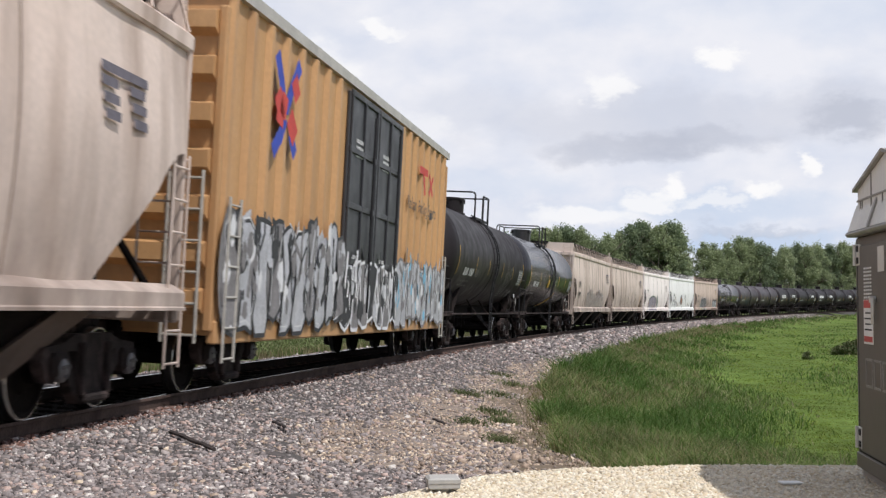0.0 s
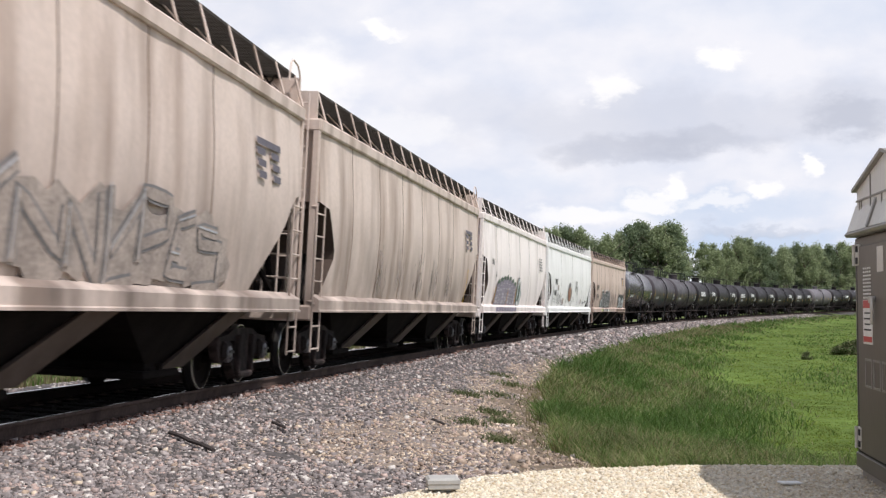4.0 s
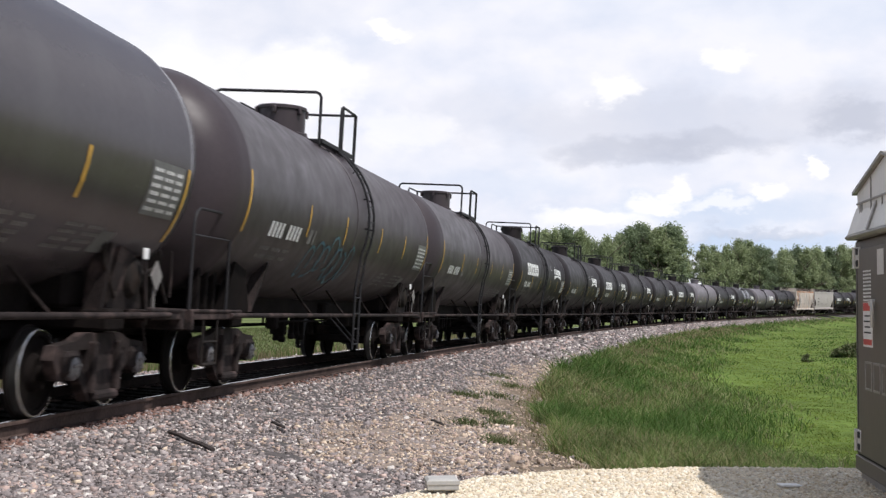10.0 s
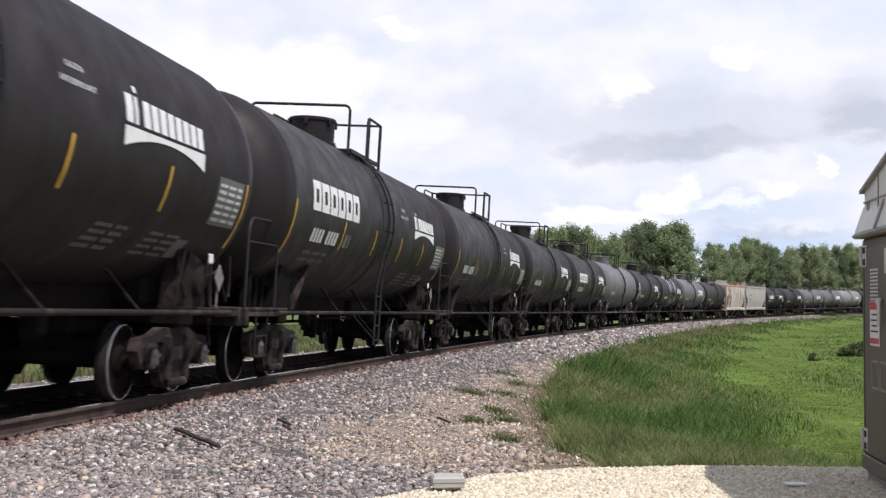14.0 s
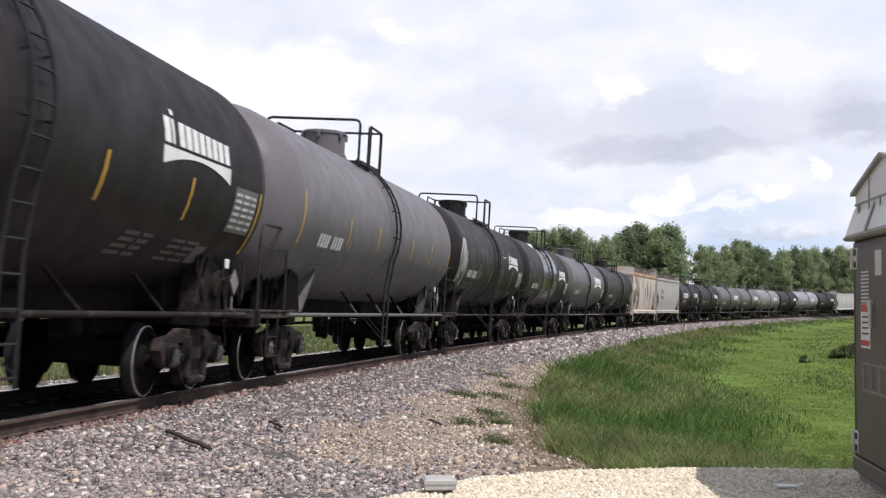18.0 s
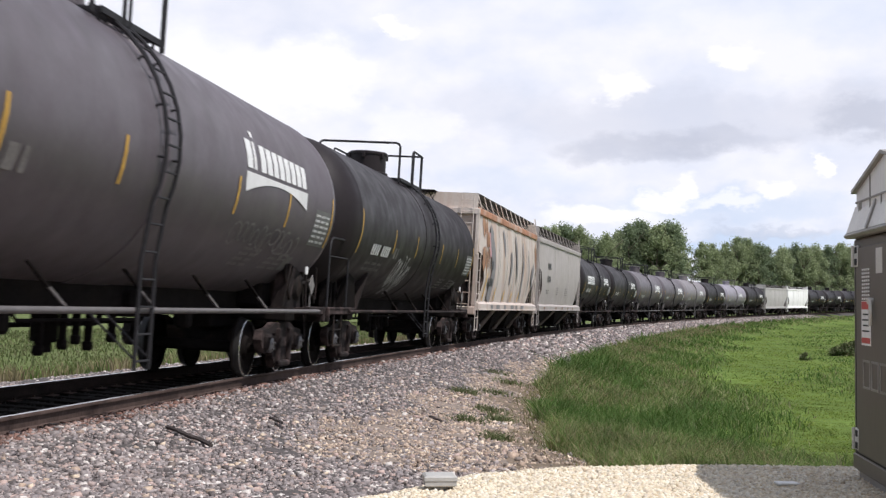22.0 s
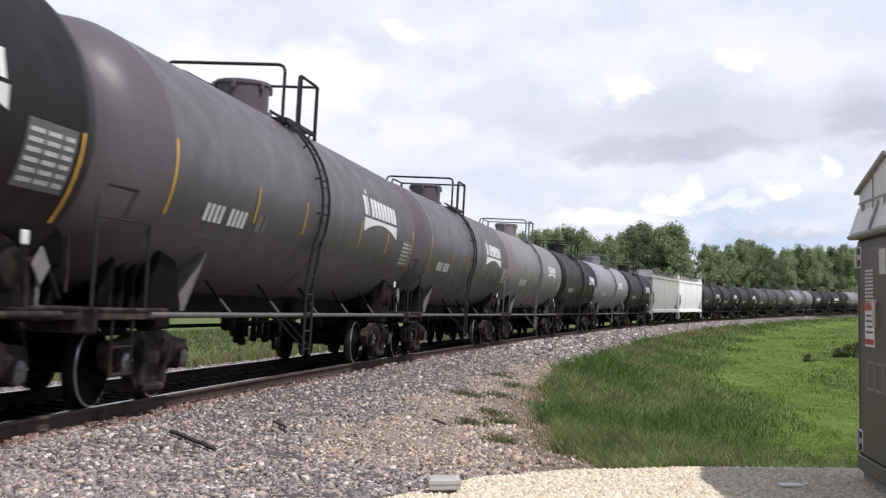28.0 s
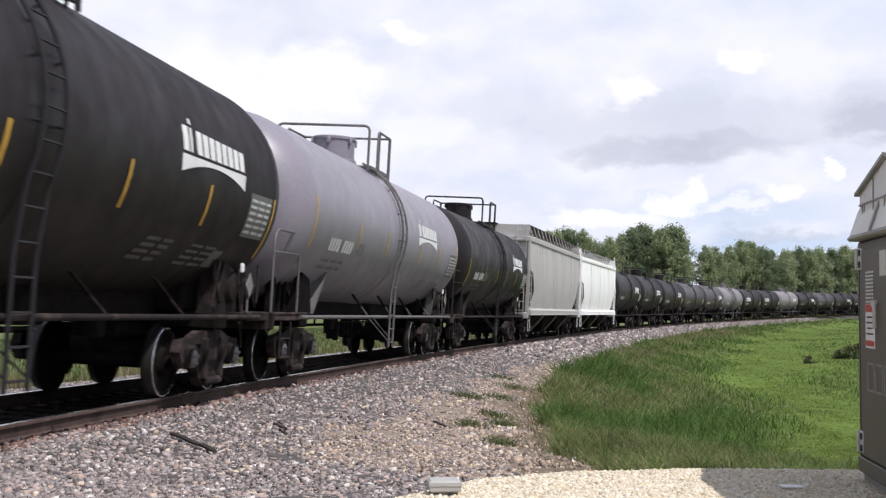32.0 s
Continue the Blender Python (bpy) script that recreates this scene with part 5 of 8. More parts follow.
def tank_side(x, z, lift=0.008):
    r = TANK_R + lift
    k = max(-0.999, min(0.999, (z - TANK_Z) / r))
    return (x, r * math.sqrt(1 - k * k), z)


def hopper_y(z):
    k = (z - 1.3) / 2.95
    return 1.36 + 0.16 * math.sin(math.pi * max(0.0, min(1.0, 0.12 + 0.8 * k)))


def hopper_side(x, z, lift=0.008):
    return (x, hopper_y(z) + lift, z)


def ribbon(sh, side, points, width, lift=0.008):
    """A painted stroke through points (x, z) on a side."""
    pts = []
    for a, b in zip(points[:-1], points[1:]):
        n = max(1, int(math.dist(a, b) / 0.16))
        pts += [(a[0] + (b[0] - a[0]) * k / n, a[1] + (b[1] - a[1]) * k / n) for k in range(n)]
    pts.append(points[-1])
    vs = []
    for i, (x, z) in enumerate(pts):
        a, b = pts[max(i - 1, 0)], pts[min(i + 1, len(pts) - 1)]
        dx, dz = b[0] - a[0], b[1] - a[1]
        n = math.hypot(dx, dz) or 1
        ox, oz = -dz / n * width / 2, dx / n * width / 2
        vs += [side(x + ox, z + oz, lift), side(x - ox, z - oz, lift)]
    sh.put(vs, [(2 * i, 2 * i + 1, 2 * i + 3, 2 * i + 2) for i in range(len(pts) - 1)])


def panel(sh, side, x0, x1, z0, z1, lift=0.008):
    """A painted rectangle on a side."""
    n, m = max(1, int(abs(x1 - x0) / 0.6)), max(1, int(abs(z1 - z0) / 0.14))
    vs = [side(x0 + (x1 - x0) * i / n, z0 + (z1 - z0) * j / m, lift) for j in range(m + 1) for i in range(n + 1)]
    sh.put(vs, [(j * (n + 1) + i, j * (n + 1) + i + 1, (j + 1) * (n + 1) + i + 1, (j + 1) * (n + 1) + i) for j in range(m) for i in range(n)])


def marks(sh, side, x, z, count, w, h, gap=0.35, slant=0.0, lift=0.008):
    """A row of plain upright bars that stands for a line of characters; it runs from the front to the rear."""
    for k in range(count):
        if k % 5 == 4 and count > 6:
            continue
        a = x - k * w
        panel(sh, side, a, a - w * (1 - gap), z - slant * k, z + h - slant * k, lift)
# ---------------------------------------------------------------- tank cars
def tank_mesh(half, mats, band):
    a, depth = half - 0.26, 0.87
    head = [(-a + depth * (1 - math.cos(k / 9 * math.pi / 2)), 0.01 + (TANK_R - 0.01) * math.sin(k / 9 * math.pi / 2) ** 0.7) for k in range(10)]
    ring = [(-a + depth + 0.01, TANK_R + 0.004), (-a + depth + 0.12, TANK_R + 0.004), (-a + depth + 0.13, TANK_R)]
    left = head + ring
    mid = [(-0.62, TANK_R), (-0.61, TANK_R + 0.014), (-0.25, TANK_R + 0.014), (0.25, TANK_R + 0.014), (0.61, TANK_R + 0.014), (0.62, TANK_R)]
    if band:
        mid = [(-2.05, TANK_R), (-2.04, TANK_R + 0.012), (2.69, TANK_R + 0.012), (2.7, TANK_R)]
    right = [(-x, r) for x, r in reversed(left)]
    sh = Shape()
    sh.turned(left + mid, 56, c=(0, 0, TANK_Z), caps=False)
    if band:
        sh.m = [1 if -2.2 < sum(sh.v[i][0] for i in f) / 4 < 2.75 else 0 for f in sh.f]
    sh.turned([mid[-1]] + right, 56, c=(0, 0, TANK_Z), caps=False)
    return sh.mesh("tank", mats, True, 24)


def tank_ladder_mesh():
    """A ladder that follows the curve of the tank down one side."""
    sh = Shape()
    way = [(TANK_R + 0.09, w) for w in (66, 56, 46, 36, 26, 16, 6, -4, -14, -22)]
    pts = [((TANK_R + 0.09) * math.cos(radians(w)), TANK_Z + (TANK_R + 0.09) * math.sin(radians(w))) for _, w in way]
    pts += [(1.47, 1.6), (1.47, 1.0), (1.47, 0.42)]
    for x in (-0.21, 0.21):
        sh.pipe([(x, y, z) for y, z in pts], 0.024, 6)
        for y, z in pts[1:9:2]:
            sh.rod((x, y, z), (x, y * 0.94, TANK_Z + (z - TANK_Z) * 0.94), 0.016, 5)
    path = []
    for (y0, z0), (y1, z1) in zip(pts[:-1], pts[1:]):
        n = max(1, round(math.hypot(y1 - y0, z1 - z0) / 0.05))
        path += [(y0 + (y1 - y0) * k / n, z0 + (z1 - z0) * k / n) for k in range(n)]
    for y, z in path[3::6]:
        sh.rod((-0.21, y, z), (0.21, y, z), 0.014, 5)
    for s in (-1, 1):                                   # braces to the underframe
        sh.rod((s * 0.21, 1.45, 0.55), (s * 0.21 + 0.42, 1.1, 1.02), 0.013, 5)
    return sh


def tank_ladder(mat):
    return tank_ladder_mesh().mesh("ladder", mat, True, 50)


def manway_mesh(mat):
    sh = Shape()
    sh.turned([(4.2, 0.5), (4.4, 0.5), (4.42, 0.45), (4.84, 0.45), (4.84, 0.475), (4.89, 0.475), (4.91, 0.44), (4.93, 0.02)], 24, "z", (0.62, 0, 0), caps=False)
    for k in range(6):                                  # lid bolts and the hinge lug
        w = k * math.tau / 6
        sh.box((0.62 + 0.48 * math.cos(w), 0.48 * math.sin(w), 4.8), (0.07, 0.07, 0.14), pose(0, 0, 0, 0, 0, math.degrees(w)), 0.012)
    return sh.mesh("manway", mat, True, 40)


def valve_mesh(mat):
    sh = Shape()
    sh.box((-0.12, 0.1, 4.42), (0.36, 0.3, 0.2), bevel=0.04)
    sh.rod((-0.42, 0.16, 4.3), (-0.42, 0.16, 4.56), 0.06, 10)
    sh.rod((-0.42, 0.16, 4.5), (-0.62, 0.16, 4.5), 0.035, 8)
    return sh.mesh("valve_box", mat, True, 40)


def platform_mesh(mat, rear):
    """Gratings on both sides of the manway, on short legs."""
    sh = Shape()
    a, b = 1.3, rear + 0.05
    for y in (0.98, -0.98, 0.5, -0.5):
        sh.box(((a + b) / 2, y, 4.21), (a - b, 0.05, 0.07))
    n = int((a - b) / 0.09)
    for k in range(n + 1):
        x = b + (a - b) * k / n
        for y in (0.74, -0.74):
            sh.box((x, y, 4.225), (0.03, 0.48, 0.03))
    for x in (a - 0.1, (a + b) / 2, b + 0.1):
        for y in (0.95, -0.95):
            sh.rod((x, y, 4.2), (x, y * 0.95, 4.02), 0.022, 5)
    return sh.mesh("platform", mat)


def front_rail_mesh(mat):
    sh = Shape()
    sh.pipe([(1.55, 1.0, 4.12), (1.55, 1.0, 4.95), (1.55, 0.97, 5.02), (1.55, 0.9, 5.05), (1.55, -0.9, 5.05), (1.55, -0.97, 5.02), (1.55, -1.0, 4.95), (1.55, -1.0, 4.12)], 0.028, 8)
    return sh.mesh("front_rail", mat, True, 50)


def rear_rail_mesh(mat, rear):
    sh = Shape()
    front = rear + 1.2
    sh.pipe([(front, 1.0, 4.15), (front, 1.0, 4.95), (front - 0.04, 1.0, 5.02), (front - 0.12, 1.0, 5.05), (rear + 0.06, 1.0, 5.05), (rear, 0.95, 5.05), (rear, -0.95, 5.05),
             (rear + 0.06, -1.0, 5.05), (front + 0.05, -1.0, 5.05), (front + 0.13, -1.0, 5.0), (front + 0.15, -1.0, 4.15)], 0.026, 8)
    sh.rod((rear + 0.02, 1.0, 4.1), (rear + 0.02, 1.0, 5.05), 0.034, 8)
    sh.rod((rear + 0.02, -1.0, 4.1), (rear + 0.02, -1.0, 5.05), 0.034, 8)
    sh.rod((front - 0.16, 1.0, 4.15), (front - 0.16, 1.0, 5.04), 0.02, 6)
    return sh.mesh("rear_rail", mat, True, 50)


def side_rod_mesh(half, mat):
    sh = Shape()
    e = half - 1.15
    for y in (1.42, -1.42):
        sh.pipe([(-e, y, 1.06), (e, y, 1.06)], 0.034, 8)
    return sh.mesh("side_rail", mat, True, 50)


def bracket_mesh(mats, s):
    """A strut from the tank's belly out to the side rail, its upper end in the underframe's shade-darkened black."""
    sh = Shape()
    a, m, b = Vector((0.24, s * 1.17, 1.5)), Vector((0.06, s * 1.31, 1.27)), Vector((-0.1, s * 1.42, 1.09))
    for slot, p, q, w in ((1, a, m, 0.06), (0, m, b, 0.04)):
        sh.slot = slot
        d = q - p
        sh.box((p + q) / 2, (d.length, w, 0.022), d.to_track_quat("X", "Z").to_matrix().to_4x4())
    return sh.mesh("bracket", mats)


def end_platform_mesh(half, mat, out):
    """The end deck of a tank car; out: how far it reaches past the car's end."""
    sh = Shape()
    x0, x1 = half - 1.7, half + out
    sh.box(((x0 + x1) / 2, 0, 1.09), (x1 - x0, 2.8, 0.05), bevel=0.01)
    for y in (1.37, -1.37):
        sh.box(((x0 + x1) / 2, y, 1.07), (x1 - x0, 0.06, 0.13), bevel=0.012)
    sh.box((x1 - 0.04, 0, 1.0), (0.08, 2.84, 0.26), bevel=0.02)
    for k in range(5):                                  # joists under the grating
        sh.box((x0 + 0.15 + k * (x1 - x0 - 0.3) / 4, 0, 1.03), (0.05, 2.7, 0.07))
    return sh.mesh("end_platform", mat)


def sill_step_mesh(half, mat, y):
    sh = Shape()
    for x in (half - 0.75, half - 0.22):
        sh.rod((x, y, 0.42), (x, y, 1.04), 0.018, 6)
    sh.rod((half - 0.75, y, 0.43), (half - 0.22, y, 0.43), 0.022, 6)
    sh.rod((half - 0.75, y, 0.72), (half - 0.22, y, 0.72), 0.016, 6)
    return sh.mesh("sill_step", mat, True, 50)


def end_rail_mesh(half, mat, y):
    """The bent hand rail over the front deck."""
    sh = Shape()
    a, b = half - 1.1, half + 0.28
    sh.pipe([(a, y, 1.05), (a, y, 2.14), (a + 0.03, y, 2.27), (a + 0.1, y, 2.36), (a + 0.22, y, 2.4), (b - 0.22, y, 2.4),
             (b - 0.1, y, 2.36), (b - 0.03, y, 2.27), (b, y, 2.14), (b, y, 1.05)], 0.02)
    sh.rod((a, y, 2.06), (b, y, 2.06), 0.012, 6)
    return sh.mesh("end_rail", mat, True, 50)


def brake_stand_mesh(half, mat):
    """Hand brake, its post and the pipes on the front deck."""
    sh = Shape()
    x = half - 0.95
    for q, top in ((0.0, 2.15), (-0.3, 2.05), (-0.62, 2.15)):
        sh.box((x + q, 0.95, (1.1 + top) / 2), (0.09, 0.16, top - 1.1), bevel=0.015)
    sh.box((x - 0.3, 0.98, 2.1), (0.78, 0.1, 0.08), bevel=0.015)
    sh.turned([(-0.03, 0.2), (-0.03, 0.27), (0.03, 0.27), (0.03, 0.2)], 20, "x", (half - 0.35, 0.45, 1.75))
    sh.box((half - 0.5, 0.45, 1.7), (0.2, 0.3, 0.36), bevel=0.04)
    sh.box((half - 0.55, 0.45, 1.3), (0.12, 0.14, 0.5), bevel=0.02)
    for w in range(3):
        c, d = math.cos(w * math.pi / 3) * 0.24, math.sin(w * math.pi / 3) * 0.24
        sh.rod((half - 0.35, 0.45 - c, 1.75 - d), (half - 0.35, 0.45 + c, 1.75 + d), 0.012, 5)
    sh.pipe([(half - 1.3, -0.5, 1.1), (half - 1.3, -0.5, 1.5), (half - 0.9, -0.5, 1.62), (half - 0.4, -0.3, 1.3), (half - 0.1, -0.2, 1.1)], 0.025)
    return sh.mesh("brake_stand", mat)


def stirrup_post_mesh(half, mat, y, s):
    """A flat upright that ties the rear deck to the tank, with a white cap."""
    sh = Shape()
    x = half - 1.72
    sh.box((x + 0.03, y, 1.33), (0.05, 0.02, 0.78), pose(0, 0, 0, 0, -9, 0))
    sh.rod((x + 0.05, y - 0.02 * s, 0.98), (x + 0.2, y - 0.02 * s, 0.62), 0.014, 6)
    sh.slot = 1
    sh.box((x - 0.06, y + 0.01 * s, 1.74), (0.13, 0.03, 0.13), bevel=0.01)
    return sh.mesh("tie_post", mat)


def hanger_mesh(half, mat, y):
    """A loose strap that hangs behind the tie post."""
    return Shape().pipe([(half - 0.6, y, 1.82), (half - 0.55, y, 1.5), (half - 0.58, y, 1.26)], 0.016).mesh("hanger", mat, True, 50)


def bolster_beam_mesh(half, mat, inset):
    return Shape().box((half - inset, 0, 1.0), (0.5, 2.5, 0.24), bevel=0.03).mesh("bolster_beam", mat)


def stub_sill_mesh(half, mat, inset):
    return Shape().box((half - inset + 0.25, 0, 0.95), (3.0, 0.62, 0.42), bevel=0.03).mesh("stub_sill", mat)


def saddle_mesh(half, mat, inset):
    """The cradle in which one end of the tank lies, over the truck."""
    return Shape().box((half - inset, 0, 1.3), (0.9, 1.7, 0.4), bevel=0.05).mesh("saddle", mat)


def brake_rod_mesh(half, mat):
    """A bent rod from the tank's head down to the rear deck."""
    return Shape().pipe([(half - 1.15, 0.95, 1.95), (half - 0.75, 1.0, 1.45), (half - 0.6, 1.0, 1.3), (half - 0.4, 1.0, 1.26), (half + 0.05, 1.0, 1.25)], 0.022).mesh("brake_rod", mat, True, 50)


def placard_mesh(half, mat, y):
    """A diamond-shaped holder for a card, on its bracket."""
    sh = Shape()
    sh.box((half - 1.5, y, 1.5), (0.25, 0.015, 0.25), pose(0, 0, 0, 0, 45, 0))
    sh.box((half - 1.5, y * 0.985, 1.22), (0.03, 0.02, 0.3))
    return sh.mesh("placard", mat)


def saddle_web_mesh(half, mats, y, inset, back):
    """The plate of the saddle with a rib down each edge."""
    sh = Shape()
    x = half - inset + 0.55 if back else half - inset - 0.35
    q = 1 if back else -1
    sh.loft([[(x + q * 0.55, y, 1.1), (x - q * 0.55, y, 1.1), (x - q * 0.5, y * 1.1, 1.8), (x + q * 0.1, y * 1.06, 1.7)],
             [(x + q * 0.55, y * 0.85, 1.1), (x - q * 0.55, y * 0.85, 1.1), (x - q * 0.5, y * 1.0, 1.8), (x + q * 0.1, y * 0.96, 1.7)]])
    sh.slot = 1
    for a, b, top, out in ((-0.75, -0.78, 1.82, 1.13), (0.6, 0.16, 1.72, 1.1)) if back else ((-0.55, -0.95, 1.85, 1.13),):
        sh.loft([[(x + a - 0.04, y * 1.03, 1.1), (x + a + 0.04, y * 1.03, 1.1), (x + a + 0.04, y * 0.85, 1.1), (x + a - 0.04, y * 0.85, 1.1)],
                 [(x + b - 0.04, y * out, top), (x + b + 0.04, y * out, top), (x + b + 0.04, y * 0.95, top), (x + b - 0.04, y * 0.95, top)]])
    return sh.mesh("saddle_web", mats)


def reservoir_mesh(mat):
    sh = Shape()
    sh.turned([(-0.5, 0.05), (-0.46, 0.2), (-0.36, 0.27), (0.36, 0.27), (0.46, 0.2), (0.5, 0.05)], 18, "y", (0, 0.75, 1.48))
    sh.box((0.4, 0.9, 1.4), (0.3, 0.25, 0.5), bevel=0.05)
    sh.box((-0.35, 0.95, 1.25), (0.16, 0.3, 0.3), bevel=0.03)
    sh.pipe([(0.3, 1.1, 1.3), (0.6, 1.2, 1.25), (0.9, 1.2, 1.6), (0.95, 1.2, 1.9)], 0.025)
    sh.pipe([(-0.1, 1.2, 1.5), (-0.5, 1.25, 1.6), (-0.9, 1.25, 1.2)], 0.025)
    return sh.mesh("brake_reservoir", mat, True, 40)


def outlet_mesh(mat):
    sh = Shape()
    sh.rod((0, 0, 1.45), (0, 0, 0.62), 0.16, 12)
    sh.rod((0, 0, 0.7), (0, 0, 0.5), 0.1, 10)
    for x, low in ((-1.25, 0.6), (-0.55, 0.52), (-0.2, 0.6), (0.15, 0.55), (0.75, 0.5)):
        sh.box((x, 0.3, (1.15 + low) / 2), (0.07, 0.09, 1.15 - low), bevel=0.015)
        sh.box((x, 0.3, low + 0.06), (0.11, 0.12, 0.12), bevel=0.025)
    sh.pipe([(-1.9, 0.5, 1.05), (-1.7, 0.5, 0.9), (1.7, 0.5, 0.9), (1.9, 0.5, 1.05)], 0.02)
    sh.pipe([(-2.6, -0.4, 1.2), (-2.4, -0.4, 0.78), (2.4, -0.4, 0.78), (2.6, -0.4, 1.2)], 0.025)
    sh.box((-1.5, 0.0, 1.1), (0.7, 1.2, 0.34), bevel=0.05)
    sh.pipe([(-5.2, -0.9, 1.0), (-5.0, -0.9, 0.76), (3.4, -0.9, 0.76), (3.6, -0.9, 1.0)], 0.02)
    for x in (-4.6, -3.7, -2.8, -1.9, 1.6, 2.6):
        sh.box((x, -0.9, 0.93), (0.05, 0.04, 0.36), bevel=0.01)
    for x in (-3.3, 2.1):
        sh.box((x, 0.5, 0.9), (0.24, 0.2, 0.26), bevel=0.04)
    return sh.mesh("bottom_outlet", mat, True, 40)


def words_mesh(text, size, x, z, mat):
    """Readable words on the side of a tank, in the built-in font."""
    cu = bpy.data.curves.new("words", "FONT")
    cu.body, cu.size, cu.resolution_u = text, size, 2
    ob = bpy.data.objects.new("words", cu)
    me = bpy.data.meshes.new_from_object(ob)
    bpy.data.objects.remove(ob)
    for v in me.vertices:
        v.co = tank_side(x - v.co.x, z + v.co.y, 0.009)
    me.flip_normals()
    me.materials.clear()
    me.materials.append(mat)
    return me


def logo_mesh(x, mat, wide=1.0):
    """The white emblem of the oil works: a row of tall blocks over a swept bar."""
    sh = Shape()
    up = lambda z: 2.9 + (z - 2.9) * wide
    for k in range(10):
        a = x - (0.03 + k * 0.242) * wide
        w, z0, z1 = (0.19 if k != 1 else 0.08) * wide, up(2.965), up(3.25 - k * 0.004)
        panel(sh, tank_side, a, a - w, z0, z1, 0.009)
    panel(sh, tank_side, x - 0.27 * wide, x - 0.36 * wide, up(3.29), up(3.35), 0.009)
    n = 14
    vs = []
    for k in range(n + 1):
        a = x - 2.45 * wide * k / n
        sag = 1 - (2 * k / n - 1) ** 2
        vs += [tank_side(a, up(2.925), 0.009), tank_side(a, up(2.72 + 0.15 * sag), 0.009)]
    sh.put(vs, [(2 * k, 2 * k + 1, 2 * k + 3, 2 * k + 2) for k in range(n)])
    return sh.mesh("emblem", mat)


def maker_mesh(x, k, mat):
    """One of the six broad white blocks of the lessor's mark, each with a slot."""
    sh = Shape()
    a, w, t = x - k * 0.535, 0.47, 0.15
    panel(sh, tank_side, a, a - t, 2.71, 3.19, 0.009)
    panel(sh, tank_side, a - w + t, a - w, 2.71, 3.19, 0.009)
    panel(sh, tank_side, a - t, a - w + t, 3.06, 3.19, 0.009)
    panel(sh, tank_side, a - t, a - w + t, 2.71, 2.84, 0.009)
    return sh.mesh("letter_block", mat)


def plain_marks_mesh(half, mat, faded):
    sh = Shape()
    marks(sh, tank_side, half - 2.45, 2.22, 10, 0.185, 0.22)
    sh.slot = 1
    for k in range(2):
        marks(sh, tank_side, half - 2.4, 2.02 - k * 0.12, 13, 0.115, 0.055)
    for k in range(4):
        marks(sh, tank_side, -half + 5.4 + 0.05 * k, 1.92 - k * 0.075, 8, 0.105, 0.04)
        marks(sh, tank_side, -half + 3.9 + 0.05 * k, 1.92 - k * 0.075, 9, 0.105, 0.035)
    panel(sh, tank_side, half - 4.55, half - 4.75, 2.22, 2.45)
    panel(sh, tank_side, half - 4.85, half - 4.95, 2.22, 2.45)
    return sh.mesh("lettering", [mat, faded])


def stripe_mesh(x, z0, z1, mat):
    sh = Shape()
    panel(sh, tank_side, x, x - 0.065, z0, z1, 0.01)
    return sh.mesh("reflective_stripe", mat)


def data_panel_mesh(half, mats):
    sh = Shape()
    panel(sh, tank_side, -half + 2.4, -half + 1.38, 2.15, 2.74, 0.008)
    sh.slot = 1
    for k in range(6):
        marks(sh, tank_side, -half + 2.34, 2.2 + k * 0.085, 13, 0.07, 0.04, 0.3, 0, 0.012)
    sh.slot = 0
    panel(sh, tank_side, -half + 3.0, -half + 2.62, 1.7, 1.92, 0.008)
    return sh.mesh("data_panel", mats)


def scrawl_mesh(side, x, z, w, h, seed, mats, width=0.05, loops=6):
    """A sprayed tag: loose strokes that loop over each other."""
    rng = random.Random(seed)
    sh = Shape()
    for k in range(loops):
        sh.slot = k % len(mats)
        cx, cz = x - w * (k + 0.5) / loops, z + h * rng.uniform(0.3, 0.7)
        rx, rz, ph = w / loops * rng.uniform(0.5, 0.9), h * rng.uniform(0.3, 0.5), rng.uniform(0, 6)
        turns = rng.uniform(0.7, 1.4)
        ribbon(sh, side, [(cx - rx * math.cos(ph + turns * math.tau * q / 10) * (1 - 0.04 * q), cz + rz * math.sin(ph + turns * math.tau * q / 10)) for q in range(11)],
               width, 0.008 + 0.002 * k)
    return sh.mesh("sprayed_tag", mats)


FRONT_TRUCK, REAR_TRUCK = 1.95, 2.35                 # from the car's ends


